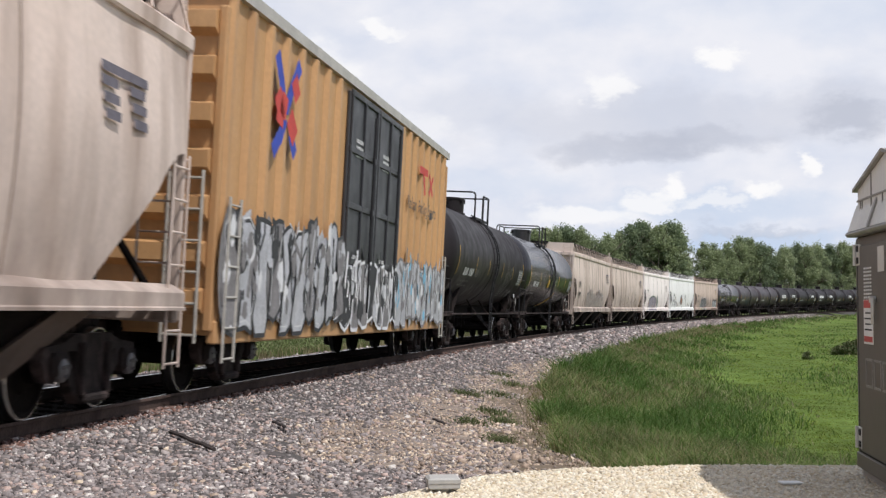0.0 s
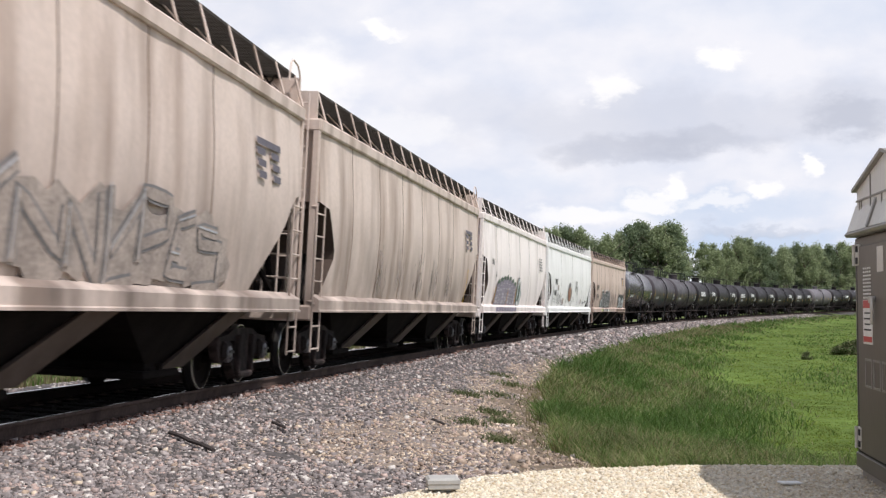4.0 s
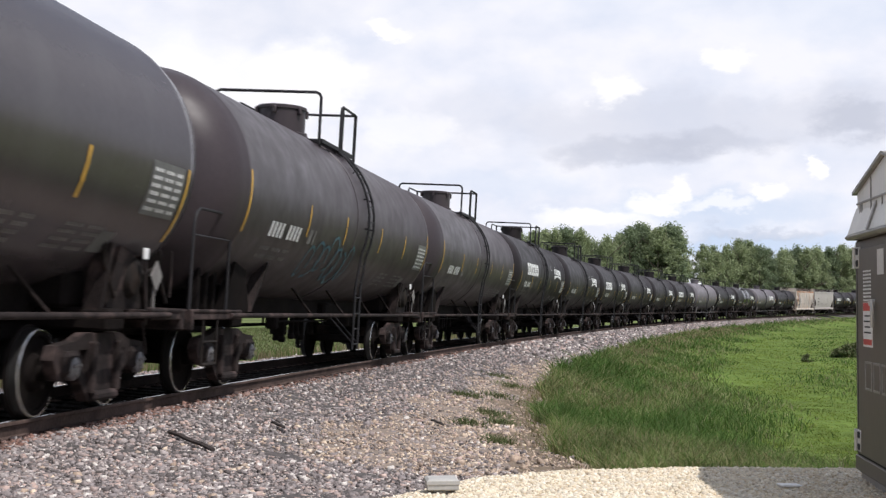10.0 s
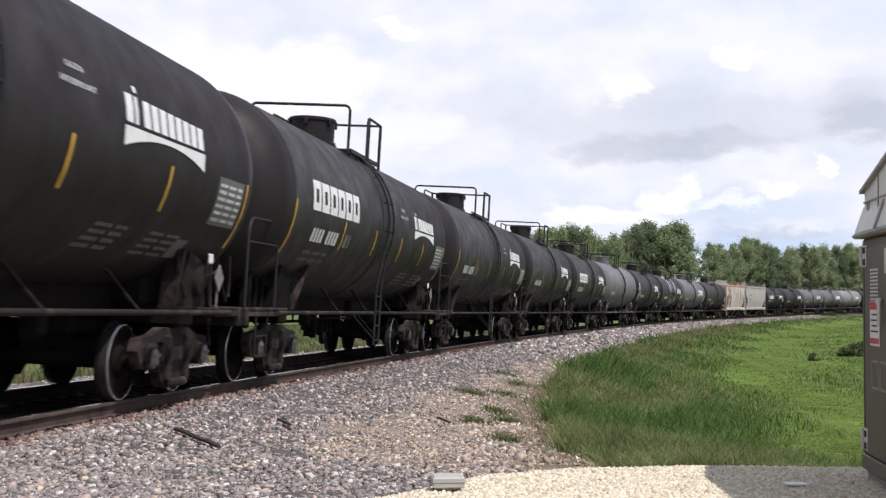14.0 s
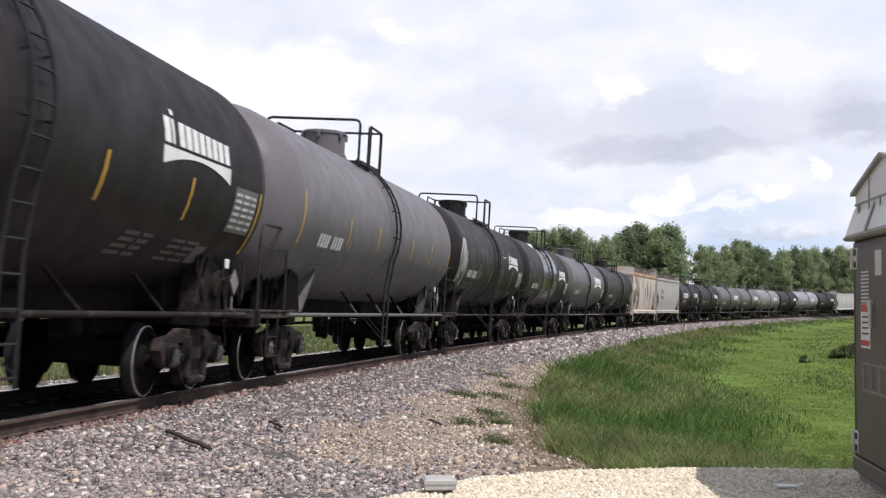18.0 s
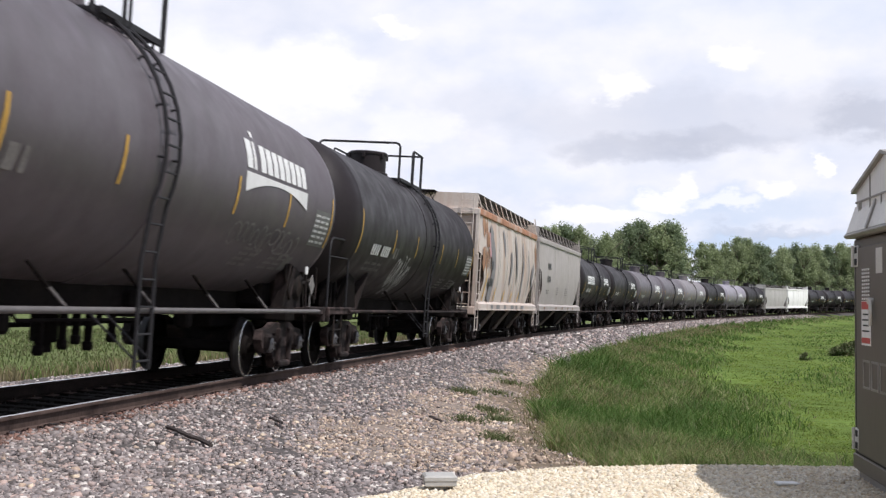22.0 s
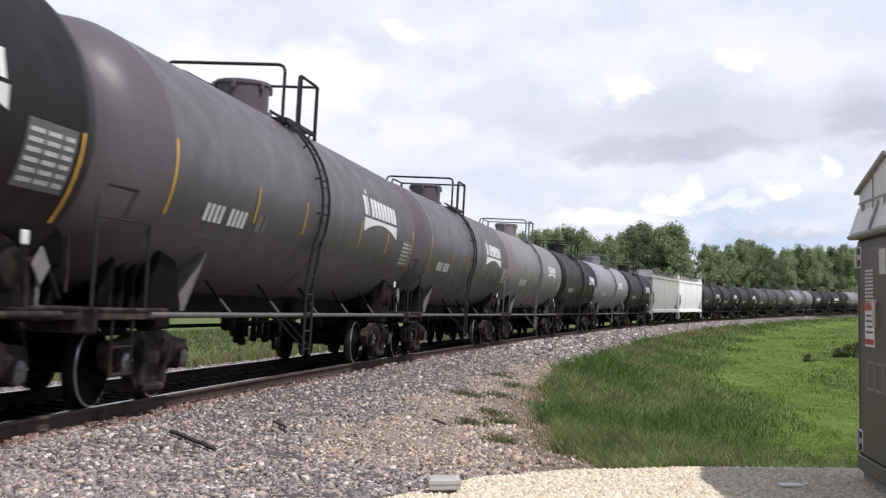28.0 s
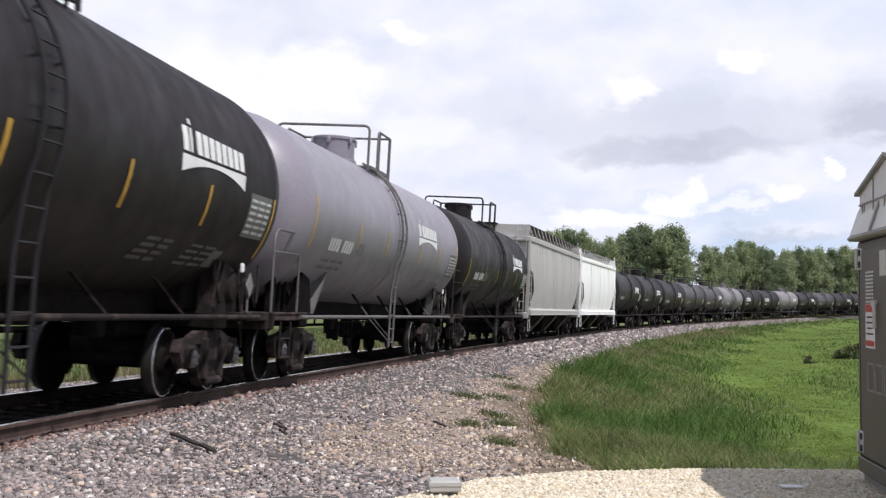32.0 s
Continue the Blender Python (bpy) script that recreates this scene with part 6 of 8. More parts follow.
def tank_car(length, color, label, middle, emblem=0.0, wide=1.0, maker=0.0, words=0, tag=0, band="", faint=False, patch=False, low=True, ladder=0.2):
    half = length / 2
    h = round(half, 2)
    mat = TANK_PAINT[color]
    pale = m_pale_pipe if color in ("light", "blue") else m_railing
    ob = thing("tank_car", label, "tank car", "tank cars of the train")
    part("tank", shared(("tank", h, color, band), lambda: tank_mesh(h, [mat, TANK_PAINT[band or color]], band)), ob)
    for s in (1, -1):
        q = part("ladder", shared(("ladder", pale.name), lambda: tank_ladder(pale)), ob, "steel ladder up the side of the tank", (ladder, 0, 0))
        if s < 0:
            q.rotation_euler = (0, 0, math.pi)
    part("manway", shared(("manway", color), lambda: manway_mesh(mat)), ob, "round manway housing on top")
    part("valve_box", shared(("valve", color), lambda: valve_mesh(mat)), ob)
    part("belly_sill", shared(("belly", h), lambda: Shape().box((0, 0, 1.2), (2 * h - 4.0, 0.9, 0.48), bevel=0.05).mesh("belly_sill", m_under)), ob, "grimy sill under the tank, darkened for shade")
    rear = -1.2 if color in ("black", "charcoal") else -0.5
    part("platform", shared(("platform", pale.name, rear), lambda: platform_mesh(pale, rear)), ob, "steel grating beside the manway")
    part("front_rail", shared(("front_rail", pale.name), lambda: front_rail_mesh(pale)), ob, "bent pipe rail across the tank")
    part("rear_rail", shared(("rear_rail", pale.name, rear), lambda: rear_rail_mesh(pale, rear)), ob, "pipe railing behind the manway")
    rod = m_pale_pipe if color in ("light", "blue", "grey", "slate") else m_iron_light
    part("side_rail", shared(("rod", h, rod.name), lambda: side_rod_mesh(h, rod)), ob, "long pipe rail beside the underframe")
    for k in range(int((length - 8.2) / 2.28) + 1):
        x = -half + 4.5 + 2.28 * k
        for s in (1, -1):
            part("bracket", shared(("bracket", rod.name, s), lambda: bracket_mesh([rod, m_under], s)), ob, "", (x, 0, 0))
    rib = m_pale_pipe if color in ("light", "blue", "grey") else m_iron_light
    for s, inset, out in ((1, FRONT_TRUCK, 0.3), (-1, REAR_TRUCK, -0.62)):
        made = [part("end_platform", shared(("end_platform", h, s), lambda: end_platform_mesh(h, m_iron_light, out)), ob),
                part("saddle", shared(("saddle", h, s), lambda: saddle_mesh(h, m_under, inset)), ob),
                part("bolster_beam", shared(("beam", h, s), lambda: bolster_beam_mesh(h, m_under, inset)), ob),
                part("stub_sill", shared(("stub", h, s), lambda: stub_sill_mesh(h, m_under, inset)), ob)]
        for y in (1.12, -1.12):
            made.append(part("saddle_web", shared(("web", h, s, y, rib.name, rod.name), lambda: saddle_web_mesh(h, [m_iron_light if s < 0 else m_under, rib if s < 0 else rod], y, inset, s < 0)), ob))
            if s > 0:
                made.append(part("end_rail", shared(("end_rail", h, y, pale.name), lambda: end_rail_mesh(h, pale, y * 1.215)), ob, "bent pipe hand rail over the deck"))
                made.append(part("sill_step", shared(("step", h, y), lambda: sill_step_mesh(h, m_iron, y * 1.23)), ob))
            else:
                made.append(part("tie_post", shared(("tie_post", h, y, rib.name), lambda: stirrup_post_mesh(h, [rib, m_decal], y * 1.17, 1 if y > 0 else -1)), ob, "flat upright with a white cap"))
                made.append(part("placard", shared(("placard", h, y), lambda: placard_mesh(h, m_decal_dull, y * 1.21)), ob, "dull diamond-shaped placard holder"))
                made.append(part("hanger", shared(("hanger", h, y, rib.name), lambda: hanger_mesh(h, rib, y * 1.07)), ob))
        if s < 0:
            made.append(part("brake_rod", shared(("brake_rod", h, rod.name), lambda: brake_rod_mesh(h, rod)), ob))
        if s > 0:
            part("brake_stand", shared(("brake_stand", h), lambda: brake_stand_mesh(h, m_under)), ob, "black hand brake and pipes on the deck")
        else:
            for q in made:
                q.rotation_euler = (0, 0, math.pi)
    part("brake_reservoir", shared("reservoir", lambda: reservoir_mesh(m_iron)), ob, "", (-half + 1.75, 0, 0))
    part("bottom_outlet", shared("outlet", lambda: outlet_mesh(m_under)), ob)
    couplers(ob, half)
    truck(ob, half - FRONT_TRUCK, middle)
    truck(ob, -half + REAR_TRUCK, middle)
    # markings on the side that is seen
    light_car = color in ("light",)
    part("lettering", shared(("marks", h, light_car), lambda: plain_marks_mesh(h, m_decal if not light_car else m_decal, m_decal_dull)), ob, "rows of lettering too small to read")
    zs = 2.42 if low else 2.58
    ends = 2.3 if low else 2.55
    for x, z0, z1 in ((half - 1.2, ends - 0.35, ends + 0.5), (half - 4.35, zs - 0.25, zs + 0.25), (half - 6.85, zs - 0.25, zs + 0.25),
                      (-half + 6.65, zs - 0.25, zs + 0.25), (-half + 4.1, zs - 0.25, zs + 0.25), (-half + 1.28, ends - 0.4, ends + 0.45)):
        part("reflective_stripe", shared(("stripe", round(x, 2), round(z0, 2)), lambda: stripe_mesh(x, z0, z1, m_yellow)), ob, "yellow reflective stripe")
    if not faint:
        part("data_panel", shared(("data", h), lambda: data_panel_mesh(h, [m_plate, m_decal])), ob, "printed data panel")
    if emblem:
        part("emblem", shared(("emblem", h, emblem, wide), lambda: logo_mesh(-half + emblem, m_decal, wide)), ob, "white emblem of blocks over a swept bar")
    if maker:
        for k in range(6):
            part("letter_block", shared(("maker", h, k, maker), lambda: maker_mesh(half - maker, k, m_decal)), ob, "broad white block")
    if words == 2:
        for k, (text, dx) in enumerate((("CAUTION", 0.2), ("NITROGEN BLANKET", 0.0), ("DO NOT ENTER", 0.1))):
            part("warning", words_mesh(text, 0.085, -0.25 - dx, 2.6 - k * 0.105, m_decal), ob, "white words: " + text.lower())
    elif words:
        size = 0.082 if words < 8 else 0.11
        part("warning", shared(("warn", h, words), lambda: words_mesh("CAUTION", size, -half + words - 0.15, 3.25, m_decal)), ob, "white words: caution")
        part("warning", shared(("warn2", h, words), lambda: words_mesh("NITROGEN BLANKET", size, -half + words, 3.1, m_decal)), ob, "white words: nitrogen blanket")
    if patch:
        sh = Shape()
        blot(sh, tank_side, 1.5, 2.4, 0.28, 0.24, 4, 0.012)
        ribbon(sh, tank_side, [(-1.75, 1.98), (-1.5, 1.78), (-1.0, 1.55), (-0.6, 1.42)], 0.2, 0.016)
        part_pieces("sprayed_tag", sh, m_yellow, ob, "yellow paint patch")
    if tag:
        x, z, w, hh, n, wd = {1: (half - 0.8, 2.15, 1.05, 1.1, 5, 0.058), 2: (3.15, 1.5, 1.55, 0.75, 8, 0.028), 3: (-2.55, 1.85, 1.35, 0.9, 8, 0.03),
                              4: (3.4, 1.7, 3.1, 0.65, 7, 0.05), 5: (-half + 6.35, 1.92, 3.4, 0.34, 11, 0.03)}[tag]
        mt = m_teal if tag == 4 else m_decal_dull if tag in (3, 5) else m_decal
        part("sprayed_tag", scrawl_mesh(tank_side, x, z, w, hh, tag, [mt], wd, n), ob, "sprayed looping tag")
    return ob


m_teal = paint("teal_spray_paint", (0.06, 0.14, 0.18), 0.6, 0, 0.3, 6, 40, 0.02)
# ---------------------------------------------------------------- covered hoppers
def hopper_reach(half, z, cut):
    """How far the body reaches to the rear and to the front at a height: upright ends that run in towards the sill."""
    rear = np.interp(z, (1.3, 1.42, 2.54, 2.85, 2.98), (2.5, 2.4, 0.85, 0.55, 0.0))
    front = np.interp(z, (1.3, 1.5, 2.05, 2.2, 2.9, 2.98), np.array((0.5, 0.7, 1.3, 1.3, 0.75, 0.0)) * cut)
    return half - 0.62 - float(rear), half - 0.62 - float(front)


def hopper_body_mesh(half, mat, cut, ribs):
    sh = Shape()
    levels = [1.3, 1.5, 1.75, 2.05, 2.2, 2.45, 2.7, 2.9, 2.98, 3.3, 3.6, 3.9, 4.1, 4.25]
    cols = ribs * 8
    full = half - 0.62
    dent = lambda x, z: 0.04 * abs(math.cos(math.pi * ribs * (x + full) / (2 * full))) ** 1.8 * min(1, (4.25 - z) / 0.4)    # each sheet bulges between its seams
    rings = []
    for z in levels:
        (e, f), y = hopper_reach(half, z, cut), hopper_y(z)
        ring = []
        for k in range(cols + 1):
            x = min(f, max(-e, full * (2 * k / cols - 1)))
            ring.append((x, y - dent(x, z), z))
        for k in range(cols, -1, -1):
            x = min(f, max(-e, full * (2 * k / cols - 1)))
            ring.append((x, dent(x, z) - y, z))
        rings.append(ring)
    n = len(rings[0])
    vs = [p for r in rings for p in r]
    fs, slots = [], []
    for i in range(len(rings) - 1):
        for k in range(n):
            a, b = i * n + k, i * n + (k + 1) % n
            fs.append((b, a, a + n, b + n))
            # lower end faces get the second slot, dark for soot and recess shade
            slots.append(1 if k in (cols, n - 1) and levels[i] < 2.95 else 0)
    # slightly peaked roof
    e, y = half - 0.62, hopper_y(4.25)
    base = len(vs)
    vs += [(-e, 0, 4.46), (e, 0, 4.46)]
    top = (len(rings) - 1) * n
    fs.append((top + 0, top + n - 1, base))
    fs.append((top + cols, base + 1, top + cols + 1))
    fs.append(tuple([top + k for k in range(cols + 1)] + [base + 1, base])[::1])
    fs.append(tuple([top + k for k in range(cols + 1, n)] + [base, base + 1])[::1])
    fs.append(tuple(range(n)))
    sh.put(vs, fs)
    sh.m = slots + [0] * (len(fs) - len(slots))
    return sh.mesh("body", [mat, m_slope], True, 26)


def seam_mesh(mat, s, w=0.032, lift=0.006):
    sh = Shape()
    zs = [1.36, 1.5, 1.75, 2.05, 2.2, 2.45, 2.7, 2.9, 3.3, 3.6, 3.9, 4.1, 4.24]
    deep = lambda z: hopper_y(z) - 0.04 * min(1, (4.25 - z) / 0.4)
    rings = [[(-w / 2, s * (deep(z) - 0.02), z), (-w / 2, s * (deep(z) + lift), z), (w / 2, s * (deep(z) + lift), z), (w / 2, s * (deep(z) - 0.02), z)] for z in zs]
    sh.loft(rings)
    return sh.mesh("side_seam", mat)


def top_plate_mesh(half, mat):
    sh = Shape()
    e = half - 0.6
    for s in (1, -1):
        prof = [(1.34, 4.17), (1.44, 4.17), (1.46, 4.2), (1.46, 4.36), (1.42, 4.4), (1.34, 4.4)]
        sh.loft([[(x, s * y, z) for y, z in prof] for x in (-e, e)])
    return sh.mesh("top_plate", mat)


def sill_mesh(half, mat, z0=1.12):
    sh = Shape()
    e = half - 0.62
    for s in (1, -1):
        prof = [(1.3, z0), (1.57, z0), (1.57, z0 + 0.03), (1.55, z0 + 0.045), (1.55, z0 + 0.2), (1.53, z0 + 0.22), (1.38, z0 + 0.3), (1.3, z0 + 0.3)]
        sh.loft([[(x, s * y, z) for y, z in prof] for x in (-e, e)])
    return sh.mesh("side_sill", mat)


def roofwalk_mesh(half, mats):
    sh = Shape()
    e = half - 0.75
    for s in (1, -1):
        for k in range(13):
            sh.box((0, s * (0.82 + 0.04 * k), 4.86), (2 * e, 0.012, 0.045))
        n = int(2 * e / 0.22)
        for k in range(n + 1):
            sh.box((-e + 2 * e * k / n, s * 1.06, 4.85), (0.025, 0.5, 0.025))
        sh.box((0, s * 0.8, 4.6), (2 * e, 0.03, 0.5))
    sh.slot = 1
    n = int(2 * e / 1.15)
    for s in (1, -1):
        for k in range(n + 1):
            x = -e + 2 * e * k / n
            sh.rod((x, s * 1.3, 4.87), (x, s * 1.46, 4.38), 0.018, 5)
            sh.rod((x, s * 0.84, 4.85), (x, s * 1.3, 4.40), 0.014, 5)
    return sh.mesh("roofwalk", mats)


def hatch_mesh(half, mat):
    sh = Shape()
    e = half - 1.3
    n = int(2 * e / 1.1)
    for k in range(n):
        x = -e + 2 * e * (k + 0.5) / n
        sh.box((x, 0, 4.56), (2 * e / n - 0.06, 0.62, 0.12), bevel=0.03)
    return sh.mesh("roof_hatches", mat)


def corner_post_mesh(half, mat):
    sh = Shape()
    for s in (1, -1):
        sh.box((half - 0.55, s * 1.38, 2.75), (0.1, 0.12, 3.2), bevel=0.015)
    sh.box((half - 0.56, 0, 4.28), (0.14, 2.9, 0.2), bevel=0.02)
    sh.box((half - 0.62, 0, 4.58), (0.06, 2.7, 0.56))
    sh.box((half - 0.56, 0, 1.1), (0.2, 2.9, 0.26), bevel=0.03)
    return sh.mesh("end_frame", mat)


def roof_end_walk_mesh(half, mat):
    """A short open grating at the end of the roof, on struts."""
    sh = Shape()
    x0, x1, y0, y1 = half - 0.95, half - 0.3, -1.05, -0.05
    for k in range(8):
        sh.box((x0 + (x1 - x0) * k / 7, (y0 + y1) / 2, 4.87), (0.03, y1 - y0, 0.05))
    for k in range(6):
        sh.box(((x0 + x1) / 2, y0 + (y1 - y0) * k / 5, 4.85), (x1 - x0 + 0.04, 0.03, 0.06))
    for x in (x0, x1):
        for k in range(5):
            sh.rod((x, y0 + 0.2 * k, 4.85), (x, y0 + 0.2 * k + 0.2, 4.56), 0.014, 5)
            sh.rod((x, y0 + 0.2 * k + 0.2, 4.85), (x, y0 + 0.2 * k, 4.56), 0.014, 5)
    return sh.mesh("roof_end_walk", mat)


def roof_grab_mesh(half, mat):
    """A bent grab bar where the rear ladder meets the roof."""
    x, y = -half + 1.3, 1.36
    return Shape().pipe([(x, y, 4.7), (x - 0.08, y, 5.0), (x - 0.2, y, 5.06), (x - 0.5, y, 5.02), (x - 0.66, y, 4.88), (x - 0.72, y, 4.4)], 0.015).mesh("roof_grab", mat, True, 50)


def end_ladder_mesh(half, mat):
    sh = Shape()
    for s in (1, -1):
        x0, x1, y = half - 0.5, half - 1.0, s * 1.47
        for x in (x0, x1):
            sh.rod((x, y, 0.45), (x, y, 2.95), 0.017, 6)
        for k in range(7):
            sh.rod((x0, y, 0.5 + k * 0.38), (x1, y, 0.5 + k * 0.38), 0.016, 6)
        for z in (2.9, 1.3):
            sh.rod((x0, y, z), (x0, y * 0.94, z), 0.018, 6)
        # ladder on the end itself, up to the roofwalk
        for y2 in (s * 0.85, s * 1.25):
            sh.rod((half - 0.42, y2, 1.2), (half - 0.42, y2, 4.8), 0.018, 6)
        for k in range(10):
            sh.rod((half - 0.42, s * 0.85, 1.3 + k * 0.37), (half - 0.42, s * 1.25, 1.3 + k * 0.37), 0.014, 6)
    return sh.mesh("end_ladder", mat, True, 50)


def end_cage_mesh(half, mat):
    """Braces and brake gear in the open triangle under the end slope."""
    sh = Shape()
    for s in (1, -1):
        sh.rod((half - 0.6, s * 1.2, 1.2), (half - 1.9, s * 0.9, 2.3), 0.05, 6)
        sh.rod((half - 0.6, s * 0.5, 2.9), (half - 1.3, s * 0.5, 1.2), 0.05, 6)
    sh.box((half - 1.1, 0.5, 1.45), (0.5, 0.4, 0.4), bevel=0.05)
    sh.turned([(-0.3, 0.05), (-0.25, 0.18), (0.25, 0.18), (0.3, 0.05)], 14, "y", (half - 1.5, -0.5, 1.45))
    sh.box((half - 1.3, 0, 1.18), (1.5, 1.2, 0.1))
    return sh.mesh("brake_gear", mat)


def bay_mesh(length, mat):
    """One discharge hopper: a steep funnel with a gate below."""
    sh = Shape()
    a, b = length / 2 - 0.02, 0.42
    rings = [[(-a, -1.3, 1.32), (a, -1.3, 1.32), (a, 1.3, 1.32), (-a, 1.3, 1.32)], [(-a, -1.25, 1.16), (a, -1.25, 1.16), (a, 1.25, 1.16), (-a, 1.25, 1.16)],
             [(-b, -0.8, 0.44), (b, -0.8, 0.44), (b, 0.8, 0.44), (-b, 0.8, 0.44)], [(-b, -0.8, 0.32), (b, -0.8, 0.32), (b, 0.8, 0.32), (-b, 0.8, 0.32)]]
    sh.loft(rings[::-1])
    # underframe black puts the deep shade under the car into the bay's colour
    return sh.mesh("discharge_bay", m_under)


def bay_lit_slope_mesh(length, mat, s, q):
    """A slanting plate added on a discharge bay; its lighter colour stands for the lit slope."""
    sh = Shape()
    a, b, w = s * (length / 2 - 0.5), s * 0.4, 0.85
    sh.loft([[(a - w / 2, q * 1.3, 1.14), (a + w / 2, q * 1.3, 1.14), (b + w / 2, q * 0.86, 0.36), (b - w / 2, q * 0.86, 0.36)],
             [(a - w / 2, q * 1.24, 1.14), (a + w / 2, q * 1.24, 1.14), (b + w / 2, q * 0.8, 0.36), (b - w / 2, q * 0.8, 0.36)]])
    return sh.mesh("bay_rib", mat)


def gate_mesh(mat):
    sh = Shape()
    sh.box((0, 0, 0.3), (1.3, 1.75, 0.1), bevel=0.02)
    sh.rod((-0.3, 0.78, 0.36), (0.3, 0.78, 0.36), 0.04, 8)
    sh.box((0, 0.82, 0.36), (0.1, 0.1, 0.16), bevel=0.02)
    return sh.mesh("discharge_gate", mat)


def sign_mesh(side, rows):
    """Blocks of lettering: rows of (x, z, count, w, h)."""
    sh = Shape()
    for x, z, n, w, h in rows:
        marks(sh, side, x, z, n, w, h, 0.45)
    return sh.mesh("lettering", m_dark_decal)


def emblem_block(side, x, z):
    sh = Shape()
    panel(sh, side, x, x - 1.25, z + 0.42, z + 0.52)
    for k in range(3):
        for a in (0.0, 0.75):
            panel(sh, side, x - a - 0.06 * k, x - a - 0.42 - 0.04 * k, z + 0.28 - k * 0.16, z + 0.38 - k * 0.16)
    return sh


def blot(sh, side, cx, cz, rx, rz, seed, lift=0.008):
    """A patch of paint with an uneven outline."""
    rng = random.Random(seed)
    rad = [rng.uniform(0.72, 1.08) for _ in range(16)]
    vs = [side(cx, cz, lift)]
    for q in (0.35, 0.7, 1.0):
        for k in range(16):
            w = k * math.tau / 16
            vs.append(side(cx + rx * q * rad[k] * math.cos(w), cz + rz * q * rad[k] * math.sin(w), lift))
    fs = [(0, 1 + k, 1 + (k + 1) % 16) for k in range(16)]
    for r in range(2):
        fs += [(1 + r * 16 + k, 17 + r * 16 + k, 17 + r * 16 + (k + 1) % 16, 1 + r * 16 + (k + 1) % 16) for k in range(16)]
    sh.put(vs, fs)


def letter_strokes(kind, x, z, w, h):
    """The skeleton of one block letter, as strokes."""
    l, r, b, t, m = x - w * 0.12, x - w * 0.88, z, z + h, z + h * 0.5
    c = (l + r) / 2
    return {0: [[(l, b), (l, t), (r, t), (r, m), (l, m)]], 1: [[(r, t), (l, t), (l, b), (r, b)], [(l, m), (c, m)]],
            2: [[(l, b), (c, t), (r, b)], [(l * 0.7 + r * 0.3, m * 0.8 + b * 0.2), (r * 0.7 + l * 0.3, m * 0.8 + b * 0.2)]],
            3: [[(r, t), (l, t), (l, m), (r, m), (r, b), (l, b)]], 4: [[(l, b), (l, t), (r, b), (r, t)]],
            5: [[(l, b), (l, t), (r, t), (r, b), (l, b)]], 6: [[(l, t), (l, b), (r, b)], [(l, m), (r, t)]]}[kind % 7]


def graffiti(ob, label, side, x, z, w, h, n, seed, mats, stroke=0.2, wild=0.1):
    """A sprayed piece: a row of fat letters, dark outline under a light fill, over a cloud of colour. mats: cloud, outline, fill, shine."""
    rng = random.Random(seed)
    for k in range(n):
        sh = Shape()
        for q in (2 * k, 2 * k + 1):
            blot(sh, side, x - w * (q + 0.5) / (2 * n), z + h * rng.uniform(0.35, 0.6), w / n * 0.75, h * rng.uniform(0.42, 0.6), seed + q, 0.006 + 0.0003 * q)
        part("graffiti_cloud", sh.mesh("graffiti_cloud", mats[0]), ob, label + ", its ground")
    for k in range(n):
        sh = Shape()
        lw = w / n
        strokes = letter_strokes(rng.randrange(7), x - lw * k, z + h * rng.uniform(0, 0.1), lw, h * rng.uniform(0.8, 1.0))
        strokes = [[(a + rng.uniform(-wild, wild), b + rng.uniform(-wild, wild)) for a, b in s] for s in strokes]
        for slot, wide, lift in ((0, 1.55, 0.012), (1, 1.0, 0.0185)):
            sh.slot = slot
            for s in strokes:
                ribbon(sh, side, s, stroke * wide, lift + 0.0008 * k)
        sh.slot = 2
        for s in strokes:
            ribbon(sh, side, [(a + 0.03, b + 0.03) for a, b in s[:2]], stroke * 0.2, 0.0255 + 0.0008 * k)
        part("graffiti_letter", sh.mesh("graffiti_letter", mats[1:]), ob, label)


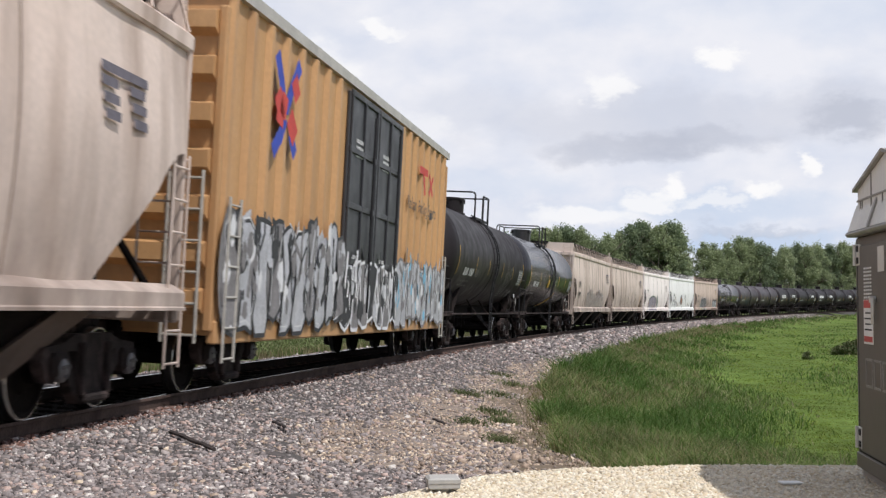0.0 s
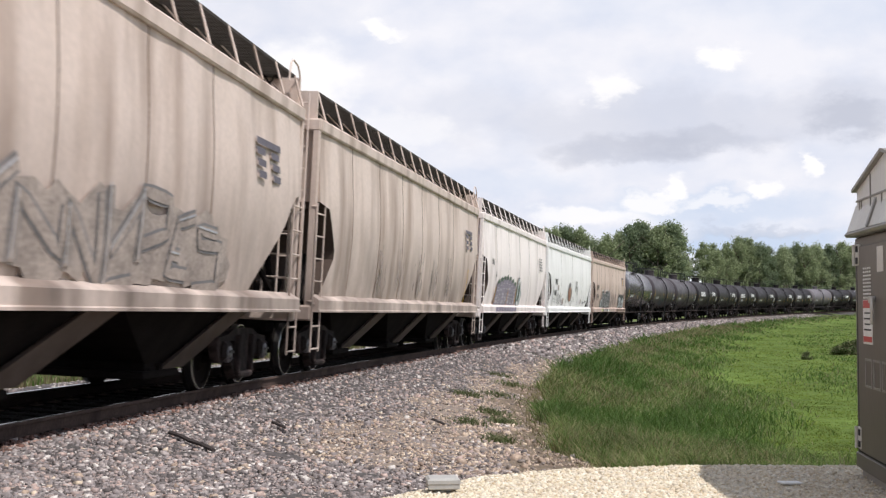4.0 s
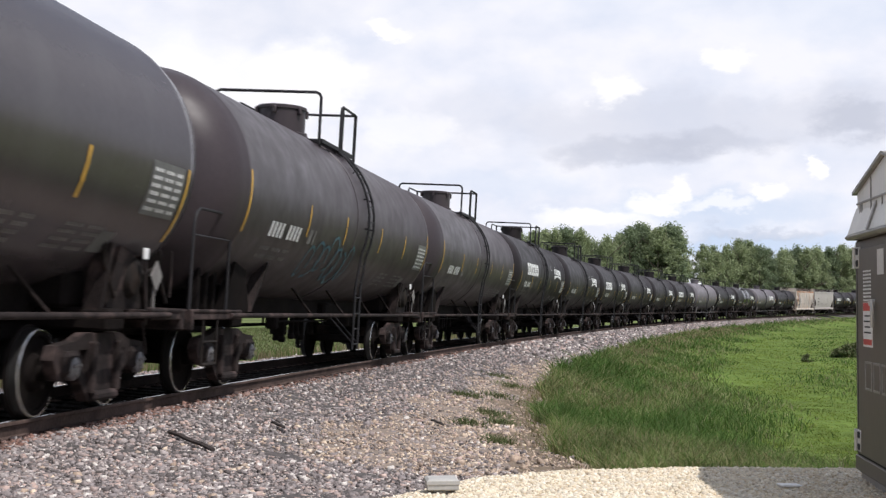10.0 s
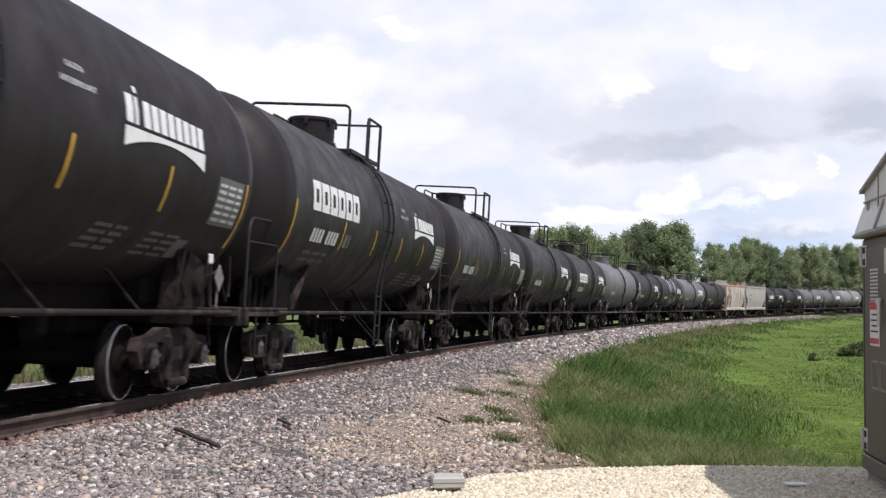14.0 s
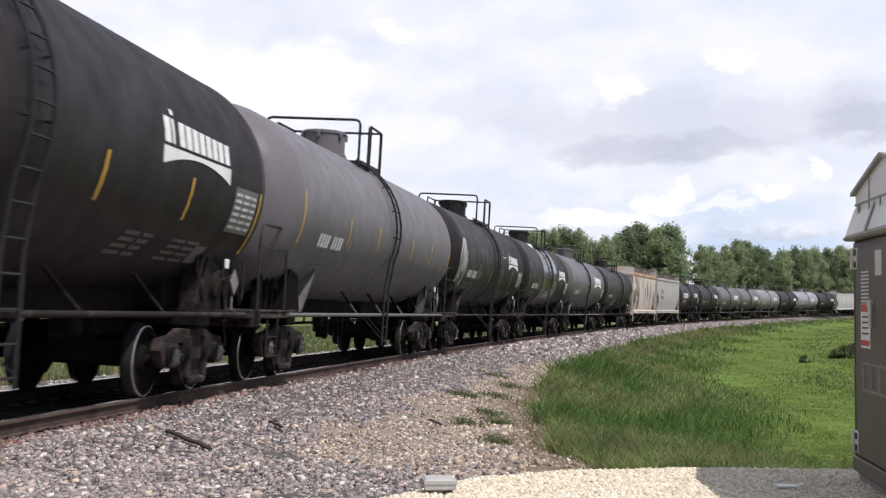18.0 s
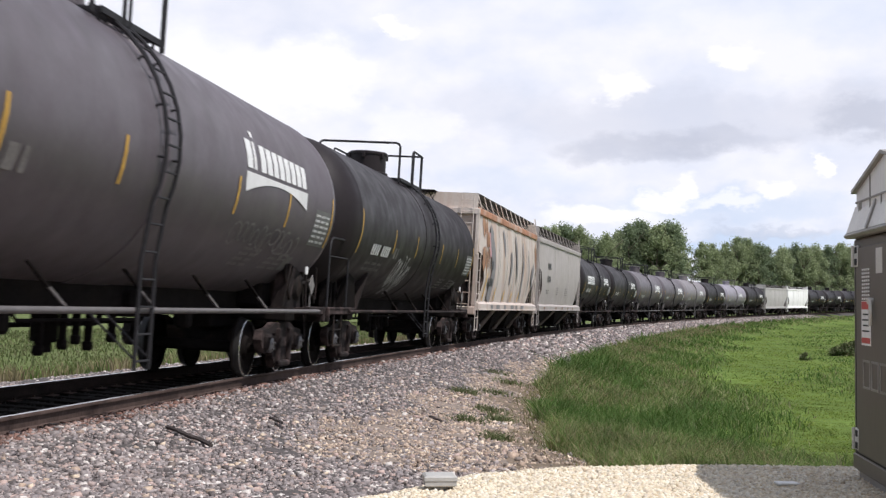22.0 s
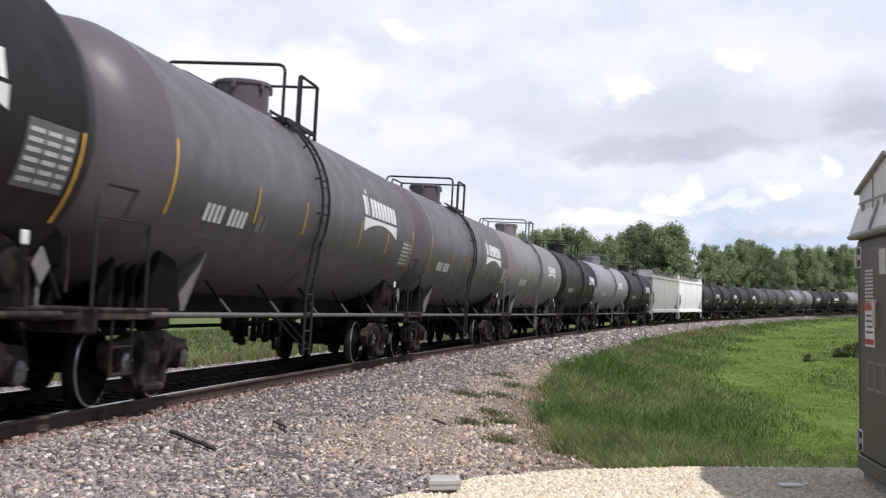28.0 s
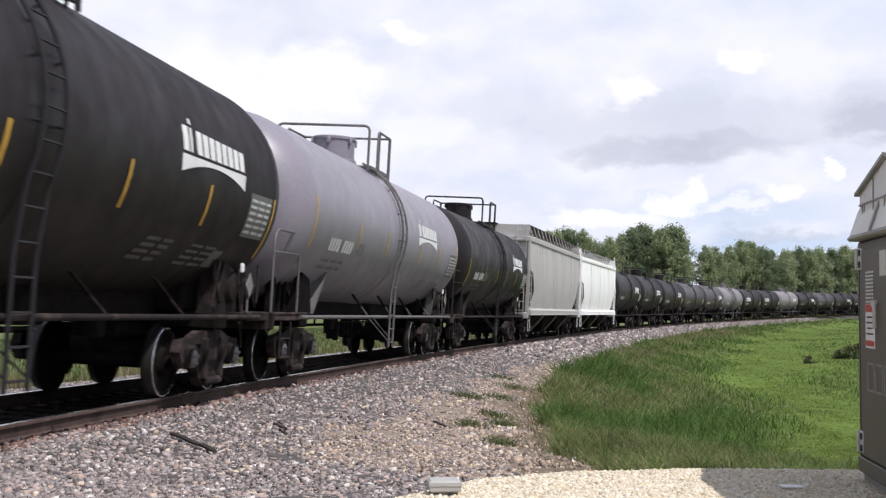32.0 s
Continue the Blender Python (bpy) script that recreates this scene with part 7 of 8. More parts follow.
def bubble_letters(ob, label, side, x, z, w, h, mats):
    """Swelling rounded letters with dark shoulders behind them. mats: shoulder, tint, outline, fill."""
    turns = lambda cx, cz, rx, rz, a, b: [(cx - rx * math.cos(radians(a + (b - a) * q / 6)), cz + rz * math.sin(radians(a + (b - a) * q / 6))) for q in range(7)]
    glyphs = ([turns(0.55, 0.42, 0.4, 0.42, 60, 300)], [[(0.1, 0.0), (0.2, 0.5), (0.42, 0.98)], [(0.42, 0.98), (0.62, 0.5), (0.62, 0.05)], [(0.62, 0.05), (0.8, 0.6), (1.0, 0.9)]],
              [[(0.2, 0.02), (0.38, 0.5), (0.62, 1.0)]], [turns(0.5, 0.34, 0.34, 0.32, 0, 360)], [turns(0.45, 0.32, 0.32, 0.3, 20, 330), [(0.85, 0.02), (0.8, 0.5), (0.98, 0.95)]],
              [[(0.2, 0.0), (0.25, 0.5), (0.3, 0.9)], [(0.8, 0.75), (0.35, 0.42), (0.85, 0.02)]])
    lw = w / len(glyphs)
    for k, strokes in enumerate(glyphs):
        x0 = x - lw * k
        sh = Shape()
        blot(sh, side, x0 - lw * 0.55, z + h * (0.62 + 0.07 * (k % 2)), lw * 0.72, h * 0.46, 410 + k, 0.006 + 0.0006 * k)
        sh.slot = 1
        blot(sh, side, x0 - lw * 0.6, z + h * 0.72, lw * 0.36, h * 0.2, 430 + k, 0.0105 + 0.0006 * k)
        part("graffiti_cloud", sh.mesh("graffiti_cloud", mats[:2]), ob, "dark sprayed shoulder of the letters")
        sh = Shape()
        for slot, fat, lift in ((0, 0.66, 0.0155), (1, 0.42, 0.0215)):
            sh.slot = slot
            for g in strokes:
                wide = lw * fat
                blade_stroke(sh, side, [(x0 - a * lw, z + 0.06 + c * h * 0.8) for a, c in g], [wide * 0.7, wide, wide * 0.95, wide, wide * 0.7], lift + 0.0006 * k)
        part("graffiti_letter", sh.mesh("graffiti_letter", mats[2:]), ob, label)


def arch_letters(ob, label, x, z, w, h, n, mats):
    """A piece of tall round-headed letters. mats: shade, fill, pale streak, edge of the heads."""
    lw = w / n
    for k in range(n):
        sh = Shape()
        top = h * (0.72 + 0.28 * math.sin(math.pi * (k + 0.8) / (n + 0.6)))
        lean = 0.3 * (1 - k / n)
        for slot, grow, lift in ((0, 0.07, 0.006), (1, 0.0, 0.012)):
            sh.slot = slot
            a, b = x - k * lw + grow, x - (k + 1) * lw + 0.1 - grow
            pts = [(a + lean * 0.3, z)] + [((a + b) / 2 + (a - b) / 2 * math.cos(q * math.pi / 8) - lean, z + top - 0.22 + (0.22 + grow) * math.sin(q * math.pi / 8)) for q in range(9)] + [(b + lean * 0.3, z)]
            rows = 5
            for r in range(rows):                       # kept close to the curved side
                za, zb = z + (top - 0.22) * r / rows, z + (top - 0.22) * (r + 1) / rows
                fa, fb = r / rows, (r + 1) / rows
                xa = [a + lean * 0.3 - lean * 1.3 * f for f in (fa, fb)]
                xb = [b + lean * 0.3 - lean * 1.3 * f for f in (fa, fb)]
                sh.put([hopper_side(xa[0], za, lift), hopper_side(xb[0], za, lift), hopper_side(xb[1], zb, lift), hopper_side(xa[1], zb, lift)], [(0, 1, 2, 3)])
            head = pts[1:-1]
            sh.put([hopper_side(sum(p[0] for p in head) / 9, z + top - 0.2, lift)] + [hopper_side(px, pz, lift) for px, pz in head], [(0, q + 1, q + 2) for q in range(8)])
        c = x - (k + 0.45) * lw - lean
        sh.slot = 3
        blot(sh, hopper_side, c, z + top, lw * 0.36, 0.09, 300 + k, 0.018)
        sh.slot = 2
        for q, f in enumerate((0.08, 0.16, 0.27, 0.4, 0.6)):
            ribbon(sh, hopper_side, [(x - k * lw - 0.06 - lean * f, z + top * f), (x - (k + 1) * lw + 0.16 - lean * f, z + top * f + 0.02 * (-1) ** (k + q))], 0.03 + 0.02 * ((k + q) % 3), 0.016)
        sh.slot = 0
        if k % 2:
            ribbon(sh, hopper_side, [(x - (k + 0.5) * lw, z), (x - (k + 0.45) * lw - lean * 0.5, z + top * 0.5)], 0.07, 0.017)
        part("graffiti_letter", sh.mesh("graffiti_letter", mats), ob, label)


m_seam_brown = paint("brown_seam_dirt", (0.24, 0.175, 0.14), 0.8, 0, 0.3, 3, 30, 0.02)
m_seam_pale = paint("grey_seam_dirt", (0.42, 0.395, 0.38), 0.75, 0, 0.3, 3, 30, 0.02)
HOPPER_SEAM = {"beige": m_seam_brown, "tan": m_seam_brown}


def hopper_car(length, color, label, middle, bays=3, seams=8, cut=0.78, marks_rows=(), emblem=0.0, top=None, bay_mat=None):
    half = length / 2
    h = round(half, 2)
    mat = HOPPER_PAINT[color]
    ob = thing("hopper_car", label, "hopper car", "covered hopper cars of the train")
    part("body", shared(("hbody", h, color, cut, seams), lambda: hopper_body_mesh(h, mat, cut, seams - 1)), ob)
    for k in range(1, seams - 1):
        x = (half - 0.62) * (2 * k / (seams - 1) - 1)
        if not -half + 3.1 < x < half - 1.7:
            continue
        for s in (1, -1):
            part("side_seam", shared(("seam", color, s), lambda: seam_mesh(HOPPER_SEAM.get(color, m_seam_pale), s)), ob, "", (x, 0, 0))
    part("top_plate", shared(("top", h, (top or mat).name), lambda: top_plate_mesh(h, top or mat)), ob)
    part("side_sill", shared(("sill", h, color), lambda: sill_mesh(h, mat)), ob)
    part("roofwalk", shared(("walk", h, color), lambda: roofwalk_mesh(h, [m_grating, mat])), ob, "dark steel grating roofwalk on posts")
    part("roof_hatch", shared(("hatch", h, color), lambda: hatch_mesh(h, mat)), ob)
    for s in (1, -1):
        for name, make, mm in (("end_frame", corner_post_mesh, mat), ("end_ladder", end_ladder_mesh, mat), ("brake_gear", end_cage_mesh, m_under),
                               ("roof_end_walk", roof_end_walk_mesh, m_under)):
            q = part(name, shared((name, h, mm.name), lambda: make(h, mm)), ob)
            if s < 0:
                q.rotation_euler = (0, 0, math.pi)
    part("roof_grab", shared(("roof_grab", h, color), lambda: roof_grab_mesh(h, mat)), ob, "bent grab bar at the edge of the roof")
    span = 2 * (half - 0.62 - 1.85)
    for k in range(bays):
        x = -span / 2 + span * (k + 0.5) / bays
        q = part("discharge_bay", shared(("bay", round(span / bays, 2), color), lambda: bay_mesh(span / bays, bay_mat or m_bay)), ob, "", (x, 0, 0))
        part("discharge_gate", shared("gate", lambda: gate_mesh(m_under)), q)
        # lighter plates only for the lean whose slopes are lit
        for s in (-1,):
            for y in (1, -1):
                part("bay_rib", shared(("baylit", round(span / bays, 2), color, s, y), lambda: bay_lit_slope_mesh(span / bays, bay_mat or m_bay, s, y)), q)
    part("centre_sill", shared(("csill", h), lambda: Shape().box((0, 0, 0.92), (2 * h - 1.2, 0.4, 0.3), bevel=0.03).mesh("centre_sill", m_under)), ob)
    couplers(ob, half)
    truck(ob, half - 2.2, middle)
    truck(ob, -half + 2.2, middle)
    if marks_rows:
        part("lettering", sign_mesh(hopper_side, marks_rows), ob, "dark lettering too plain to read")
    if emblem:
        part_pieces("emblem_bar", emblem_block(hopper_side, -half + 3.3, 3.04), m_violet, ob, "bar of a faded block emblem")
    return ob


m_violet = paint("faded_violet_print", (0.13, 0.118, 0.145), 0.7, 0, 0.3, 6, 40, 0.02)
m_chrome = paint("silver_spray_paint", (0.5, 0.5, 0.545), 0.4, 0.2, 0.25, 3, 30, 0.02)
m_pink = paint("pink_spray_paint", (0.55, 0.3, 0.32), 0.6, 0, 0.25, 3, 30, 0.02)
m_faded_orange = paint("faded_orange_print", (0.6, 0.4, 0.22), 0.7, 0, 0.25, 4, 30, 0.02)
m_lilac = paint("lilac_spray_paint", (0.3, 0.262, 0.325), 0.6, 0, 0.3, 2, 30, 0.02)
m_soot = paint("black_spray_paint", (0.03, 0.03, 0.035), 0.6, 0, 0.3, 5, 30, 0.02)
m_chalk = paint("white_spray_paint", (0.7, 0.7, 0.72), 0.6, 0, 0.12, 5, 30, 0.02)
m_olive = paint("grey_green_spray_paint", (0.1, 0.115, 0.095), 0.7, 0, 0.35, 3, 30, 0.02)
m_lilac_pale = paint("pale_lilac_spray_paint", (0.47, 0.43, 0.47), 0.6, 0, 0.3, 2, 30, 0.02)
m_moss = paint("green_spray_paint", (0.1, 0.155, 0.11), 0.6, 0, 0.3, 4, 30, 0.02)
m_sky_blue = paint("pale_blue_spray_paint", (0.2, 0.45, 0.62), 0.6, 0, 0.25, 4, 30, 0.02)
m_red = paint("red_spray_paint", (0.55, 0.05, 0.04), 0.6, 0, 0.2, 4, 30, 0.02)
m_blue = paint("deep_blue_spray_paint", (0.03, 0.06, 0.42), 0.6, 0, 0.2, 4, 30, 0.02)
m_orange = paint("orange_spray_paint", (0.6, 0.27, 0.03), 0.6, 0, 0.2, 4, 30, 0.02)
m_ghost = paint("painted_over_grey", (0.37, 0.31, 0.275), 0.7, 0, 0.4, 3, 20, 0.02)
m_slate_spray = paint("slate_spray_paint", (0.21, 0.2, 0.205), 0.7, 0, 0.3, 3, 20, 0.02)
m_rust = paint("orange_rust", (0.34, 0.13, 0.055), 0.85, 0, 0.4, 2.5, 25, 0.2, (0.5, 0.36, 0.28), 0.6)
m_rust_stain = ragged("soft_brown_rust_stain", (0.36, 0.2, 0.12), (0.27, 0.12, 0.06), 1.6, 0.36, 0.62)
m_smear = ragged("patchy_grey_smear", (0.33, 0.28, 0.25), (0.25, 0.21, 0.19), 2.5, 0.38, 0.62)
m_flaked = ragged("flaking_sill_rust", (0.13, 0.08, 0.06), (0.3, 0.2, 0.15), 3.5, 0.4, 0.5, (1, 1, 1))
m_rust_band = paint("rust_stained_top_plate", (0.42, 0.2, 0.12), 0.8, 0, 0.4, 1.6, 25, 0.2, (0.55, 0.46, 0.4), 0.8)
# ---------------------------------------------------------------- the boxcar
m_box = dirty_paint("tan_boxcar_paint", (0.5, 0.285, 0.13), 0.55, (0.36, 0.2, 0.09), 0.7, (0.4, 0.2, 0.08), 0.4, 0.8, 3.0)
m_box_door = dirty_paint("black_boxcar_door_paint", (0.03, 0.03, 0.035), 0.45, (0.07, 0.07, 0.075), 0.5, (0.06, 0.055, 0.05), 0.5)
m_box_roof = paint("pale_galvanised_roof", (0.5, 0.47, 0.43), 0.5, 0.4, 0.2, 3, 30, 0.1)


def wild_style_mesh(x0, w, z0, z1, seed, mats):
    """A sprayed piece of crowded, angular letters: filled shapes with dark outlines, holes and thin highlights. mats: fill, second fill, outline, highlight, accent."""
    rng = random.Random(seed)
    sh = Shape()
    side = lambda x, z, lift=0.008: (x, 1.53 + lift, z)
    n = max(4, int(w / 0.62))
    lift = 0.004
    for k in range(n * 2):
        sh.slot = rng.choice((0, 0, 1))
        blot(sh, side, x0 - w * (k + 0.5) / (2 * n), (z0 + z1) / 2 - 0.02, w / n * 0.62, (z1 - z0) * 0.45, seed + k, lift)
        lift += 0.0004
    for k in range(n):
        cx, cz = x0 - w * (k + 0.5) / n, (z0 + z1) / 2 + rng.uniform(-0.12, 0.06)
        hw, hh = w / n * rng.uniform(0.5, 0.68), (z1 - z0) * rng.uniform(0.4, 0.52)
        loop = []
        for q in range(12):
            ang = q / 12 * math.tau
            rx = hw * (1.0 if q % 3 else 0.55) * rng.uniform(0.7, 1.15)
            loop.append((cx + rx * math.copysign(abs(math.cos(ang)) ** 0.5, math.cos(ang)), max(z0, cz + hh * rng.uniform(0.8, 1.1) * math.copysign(abs(math.sin(ang)) ** 0.5, math.sin(ang)))))
        lift += 0.0006
        sh.slot = 0 if k % 3 else 1
        sh.put([side(cx, cz, lift)] + [side(x, z, lift) for x, z in loop], [(0, 1 + q, 1 + (q + 1) % 12) for q in range(12)])
        lift += 0.0006
        sh.slot = 2
        ribbon(sh, side, loop + loop[:1], 0.07, lift)
        for _ in range(3):                              # inner strokes
            x, z = cx + hw * rng.uniform(-0.5, 0.5), cz + hh * rng.uniform(-0.5, 0.4)
            sh.slot = rng.choice((2, 2, 1, 4))
            ribbon(sh, side, [(x, z), (x + rng.uniform(-0.2, 0.2), z + rng.uniform(0.2, 0.6)), (x + rng.uniform(-0.35, 0.35), z + rng.uniform(0.5, 0.8))], rng.uniform(0.06, 0.15), lift + 0.0003)
        lift += 0.0006
        sh.slot = 3
        c = [(cx + (x - cx) * 0.84, cz + (z - cz) * 0.86) for x, z in loop]
        q = rng.randrange(12)
        ribbon(sh, side, (c + c)[q:q + 4], 0.022, lift)
        ribbon(sh, side, [(x + 0.05, z + 0.03) for x, z in (loop + loop)[q + 6:q + 9]], 0.025, lift + 0.0003)
        for _ in range(5):                              # loose dabs of paint
            sh.slot = rng.choice((0, 1, 1, 2, 3, 4))
            lift += 0.0003
            blot(sh, side, cx + hw * rng.uniform(-1, 1), cz + hh * rng.uniform(-0.6, 0.8), rng.uniform(0.06, 0.2), rng.uniform(0.1, 0.25), rng.randrange(999), lift)
    return sh.mesh("graffiti", mats)


def flat_words_mesh(text, size, x, z, width, y, mat):
    """Readable words on an upright side, as long as asked."""
    cu = bpy.data.curves.new("words", "FONT")
    cu.body, cu.size, cu.resolution_u = text, size, 2
    ob = bpy.data.objects.new("words", cu)
    me = bpy.data.meshes.new_from_object(ob)
    bpy.data.objects.remove(ob)
    k = width / max(v.co.x for v in me.vertices)
    for v in me.vertices:
        v.co = (x - v.co.x * k, y, z + v.co.y)
    me.flip_normals()
    me.materials.clear()
    me.materials.append(mat)
    return me


def boxcar(length, label, middle):
    half = length / 2
    e, w, z0, z1 = half - 0.75, 1.42, 0.8, 5.24
    ob = thing("boxcar", label, "boxcar")
    part("body", Shape().box((0, 0, (z0 + z1) / 2), (2 * e, 2 * w, z1 - z0)).mesh("body", m_box), ob)
    roof = Shape()
    roof.loft([[(x, -1.5, 5.24), (x, 1.5, 5.24), (x, 1.5, 5.41), (x, 0, 5.53), (x, -1.5, 5.41)] for x in (-e - 0.06, e + 0.06)])
    for k in range(14):
        roof.box((-e + 0.4 + k * (2 * e - 0.8) / 13, 0.75, 5.475), (0.06, 1.5, 0.03), pose(0, 0, 0, -5.3, 0, 0))
    part("roof", roof.mesh("roof", m_box_roof), ob, "pale galvanised sheet roof")
    post = shared("boxpost", lambda: Shape().loft([[(-0.14, 1.42, z), (0.14, 1.42, z), (0.06, 1.5, z), (-0.06, 1.5, z)][::-1] for z in (0.95, 5.2)]).mesh("side_post", m_box))
    door0, door1 = 2.4, -2.4
    xs = [e - 0.15 - k * 0.82 for k in range(8)] + [door1 - 0.3 - k * 0.82 for k in range(8)]
    for x in xs:
        if x > door0 + 0.1 or x < door1 - 0.1:
            if abs(x) < e - 0.05:
                part("side_post", post, ob, "", (x, 0, 0))
                q = part("side_post", post, ob, "", (x, 0, 0))
                q.rotation_euler = (0, 0, math.pi)
    for s in (1, -1):
        sill = Shape().box((0, s * 1.44, 0.84), (2 * e + 0.02, 0.12, 0.3), bevel=0.02)
        part("side_sill", sill.mesh("side_sill", m_box), ob)
    for k, (a, b) in enumerate(((door0, 0.06), (0.0, door1))):
        d = part("door", Shape().box(((a + b) / 2, 1.46, 3.05), (a - b, 0.07, 4.15), bevel=0.02).mesh("door", m_box_door), ob, "black sliding door with raised frames")
        fr = Shape()
        for q in range(5):
            z = 1.02 + q * 1.02
            fr.box(((a + b) / 2, 1.51, z), (a - b - 0.02, 0.05, 0.12), bevel=0.015)
        for x in (a - 0.08, b + 0.08, (a + b) / 2):
            fr.box((x, 1.515, 3.05), (0.1, 0.05, 4.13), bevel=0.015)
        part("door_frame", fr.mesh("door_frame", m_box_door), d)
        br = Shape()
        br.rod((b + 0.45, 1.56, 1.1), (b + 0.45, 1.56, 4.9), 0.025, 6)
        part("lock_bar", br.mesh("lock_bar", m_railing), d)
        tx = Shape()
        for z in (4.25, 4.12, 3.99, 1.95, 2.1):
            marks(tx, lambda x, z2, lift=0.008: (x, 1.5 + lift, z2), a - 0.55, z, 6, 0.1, 0.075)
        part("door_lettering", tx.mesh("door_lettering", m_decal), d, "small white lettering")
    for s in (1, -1):                                   # ribbed ends
        rib = Shape()
        rib.box((s * e, 0, 2.95), (0.06, 2 * w, 4.2))
        for k in range(7):
            z = 1.25 + k * 0.6
            rib.loft([[(s * (e + 0.02), y, z - 0.2), (s * (e + 0.2), y, z - 0.11), (s * (e + 0.2), y, z + 0.11), (s * (e + 0.02), y, z + 0.16)] for y in (-1.34, 1.34)])
        for y in (1.4, -1.4):
            rib.box((s * (e + 0.03), y, 2.95), (0.12, 0.12, 4.2), bevel=0.02)
        part_pieces("end_wall", rib, m_box, ob, "ribbed steel end wall")
        lad = Shape()
        for y in (0.85, 1.3):
            lad.rod((s * (e + 0.22), y, 0.7), (s * (e + 0.22), y, 2.9), 0.022, 6)
        for k in range(6):
            lad.rod((s * (e + 0.22), 0.85, 0.8 + k * 0.4), (s * (e + 0.22), 1.3, 0.8 + k * 0.4), 0.018, 6)
        for x in (e - 0.15, e - 0.6):
            lad.rod((s * x, 1.55, 0.45), (s * x, 1.55, 2.6), 0.022, 6)
        for k in range(6):
            lad.rod((s * (e - 0.15), 1.55, 0.5 + k * 0.4), (s * (e - 0.6), 1.55, 0.5 + k * 0.4), 0.016, 6)
        part("end_ladder", lad.mesh("end_ladder", m_box_roof), ob, "thin steel ladder at the corner")
        plat = Shape().box((s * (e + 0.3), 0, 1.05), (0.5, 1.6, 0.05))
        part("end_platform", plat.mesh("end_platform", m_under), ob)
    part("centre_sill", Shape().box((0, 0, 0.78), (2 * half - 1.3, 0.5, 0.32), bevel=0.03).mesh("centre_sill", m_under), ob)
    couplers(ob, half)
    truck(ob, half - 2.4, middle)
    truck(ob, -half + 2.4, middle)
    rib_side = lambda x, z, lift=0.008: (x, 1.5 + lift, z)
    for name2, x, w2, top, seed, mats in (("silver graffiti letters with black outlines", e - 0.1, 6.4, 2.6, 5, [m_chrome, m_slate_spray, m_soot, m_chalk, m_chrome]),
                                          ("dark graffiti over the doors", 2.5, 4.9, 2.15, 8, [m_slate_spray, m_soot, m_chalk, m_chrome, m_soot]),
                                          ("silver and blue graffiti letters", -2.4, 6.3, 2.4, 21, [m_chrome, m_chrome, m_slate_spray, m_chalk, m_sky_blue])):
        part("graffiti", wild_style_mesh(x, w2, 0.78, top, seed, mats), ob, name2)
    star = Shape()
    for sl, pts in ((0, [(7.05, 4.85), (6.75, 4.45), (6.6, 4.15)]), (0, [(5.85, 4.9), (6.2, 4.5), (6.5, 4.1)]), (0, [(7.05, 3.42), (6.7, 3.7), (6.5, 4.0)]), (0, [(5.9, 3.5), (6.2, 3.8)]),
                    (1, [(6.95, 4.3), (6.75, 4.05), (6.8, 3.85)]), (1, [(5.9, 4.6), (6.15, 4.4)]), (1, [(5.95, 3.75), (6.3, 4.05)]), (1, [(6.75, 4.2), (6.45, 4.1)])):
        star.slot = sl
        ribbon(star, rib_side, pts, 0.36 if sl else 0.25, 0.02 + 0.003 * sl)
    part("painted_star", star.mesh("painted_star", [m_blue, m_red]), ob, "blue and red painted star")
    num = Shape()
    num.slot = 0
    for text, x, w2 in (("Railcar", -3.35, 1.12), ("Pooling", -4.72, 1.15), ("Experts", -6.02, 1.12)):
        me = flat_words_mesh(text, 0.42, x, 3.48, w2, 1.514, m_dark_decal)
        part("lettering", me, ob, "dark words: " + text.lower())
    panel(num, rib_side, -6.25, -6.6, 3.42, 3.6, 0.012)
    num.slot = 1
    for pts, w2 in (([(-4.7, 4.5), (-5.8, 4.5)], 0.18), ([(-5.2, 4.5), (-5.5, 3.95)], 0.16), ([(-6.0, 4.5), (-6.55, 4.0)], 0.14), ([(-6.55, 4.48), (-6.05, 4.02)], 0.14)):
        ribbon(num, rib_side, pts, w2, 0.012)
    part("lettering", num.mesh("lettering", [m_dark_decal, m_red]), ob, "dark and red lettering")
    return ob


m_wash = paint("cream_spray_wash", (0.6, 0.52, 0.43), 0.6, 0, 0.2, 2, 30, 0.02)
# ends of the cars, from the front of the train to its rear
CAR_ENDS = [-221.8, -203.27, -183.75, -167.1, -149.85, -130.73, -110.64, -92.39, -73.38, -54.28, -36.92, -20.36, -3.79, 13.17,
            29.53, 45.56, 62.05, 77.85, 94.01, 111.19, 127.2, 143.44, 160.81, 177.78, 193.85, 211.1, 226.8, 242.97,
            260.44, 277.16, 293.93, 310.1, 327.35, 343.0, 362.3, 380.7, 396.3, 410.9, 426.5, 442.7, 458.5, 474.3,
            490.1, 505.9, 521.7, 537.5, 553.3, 569.1, 584.9, 600.7]
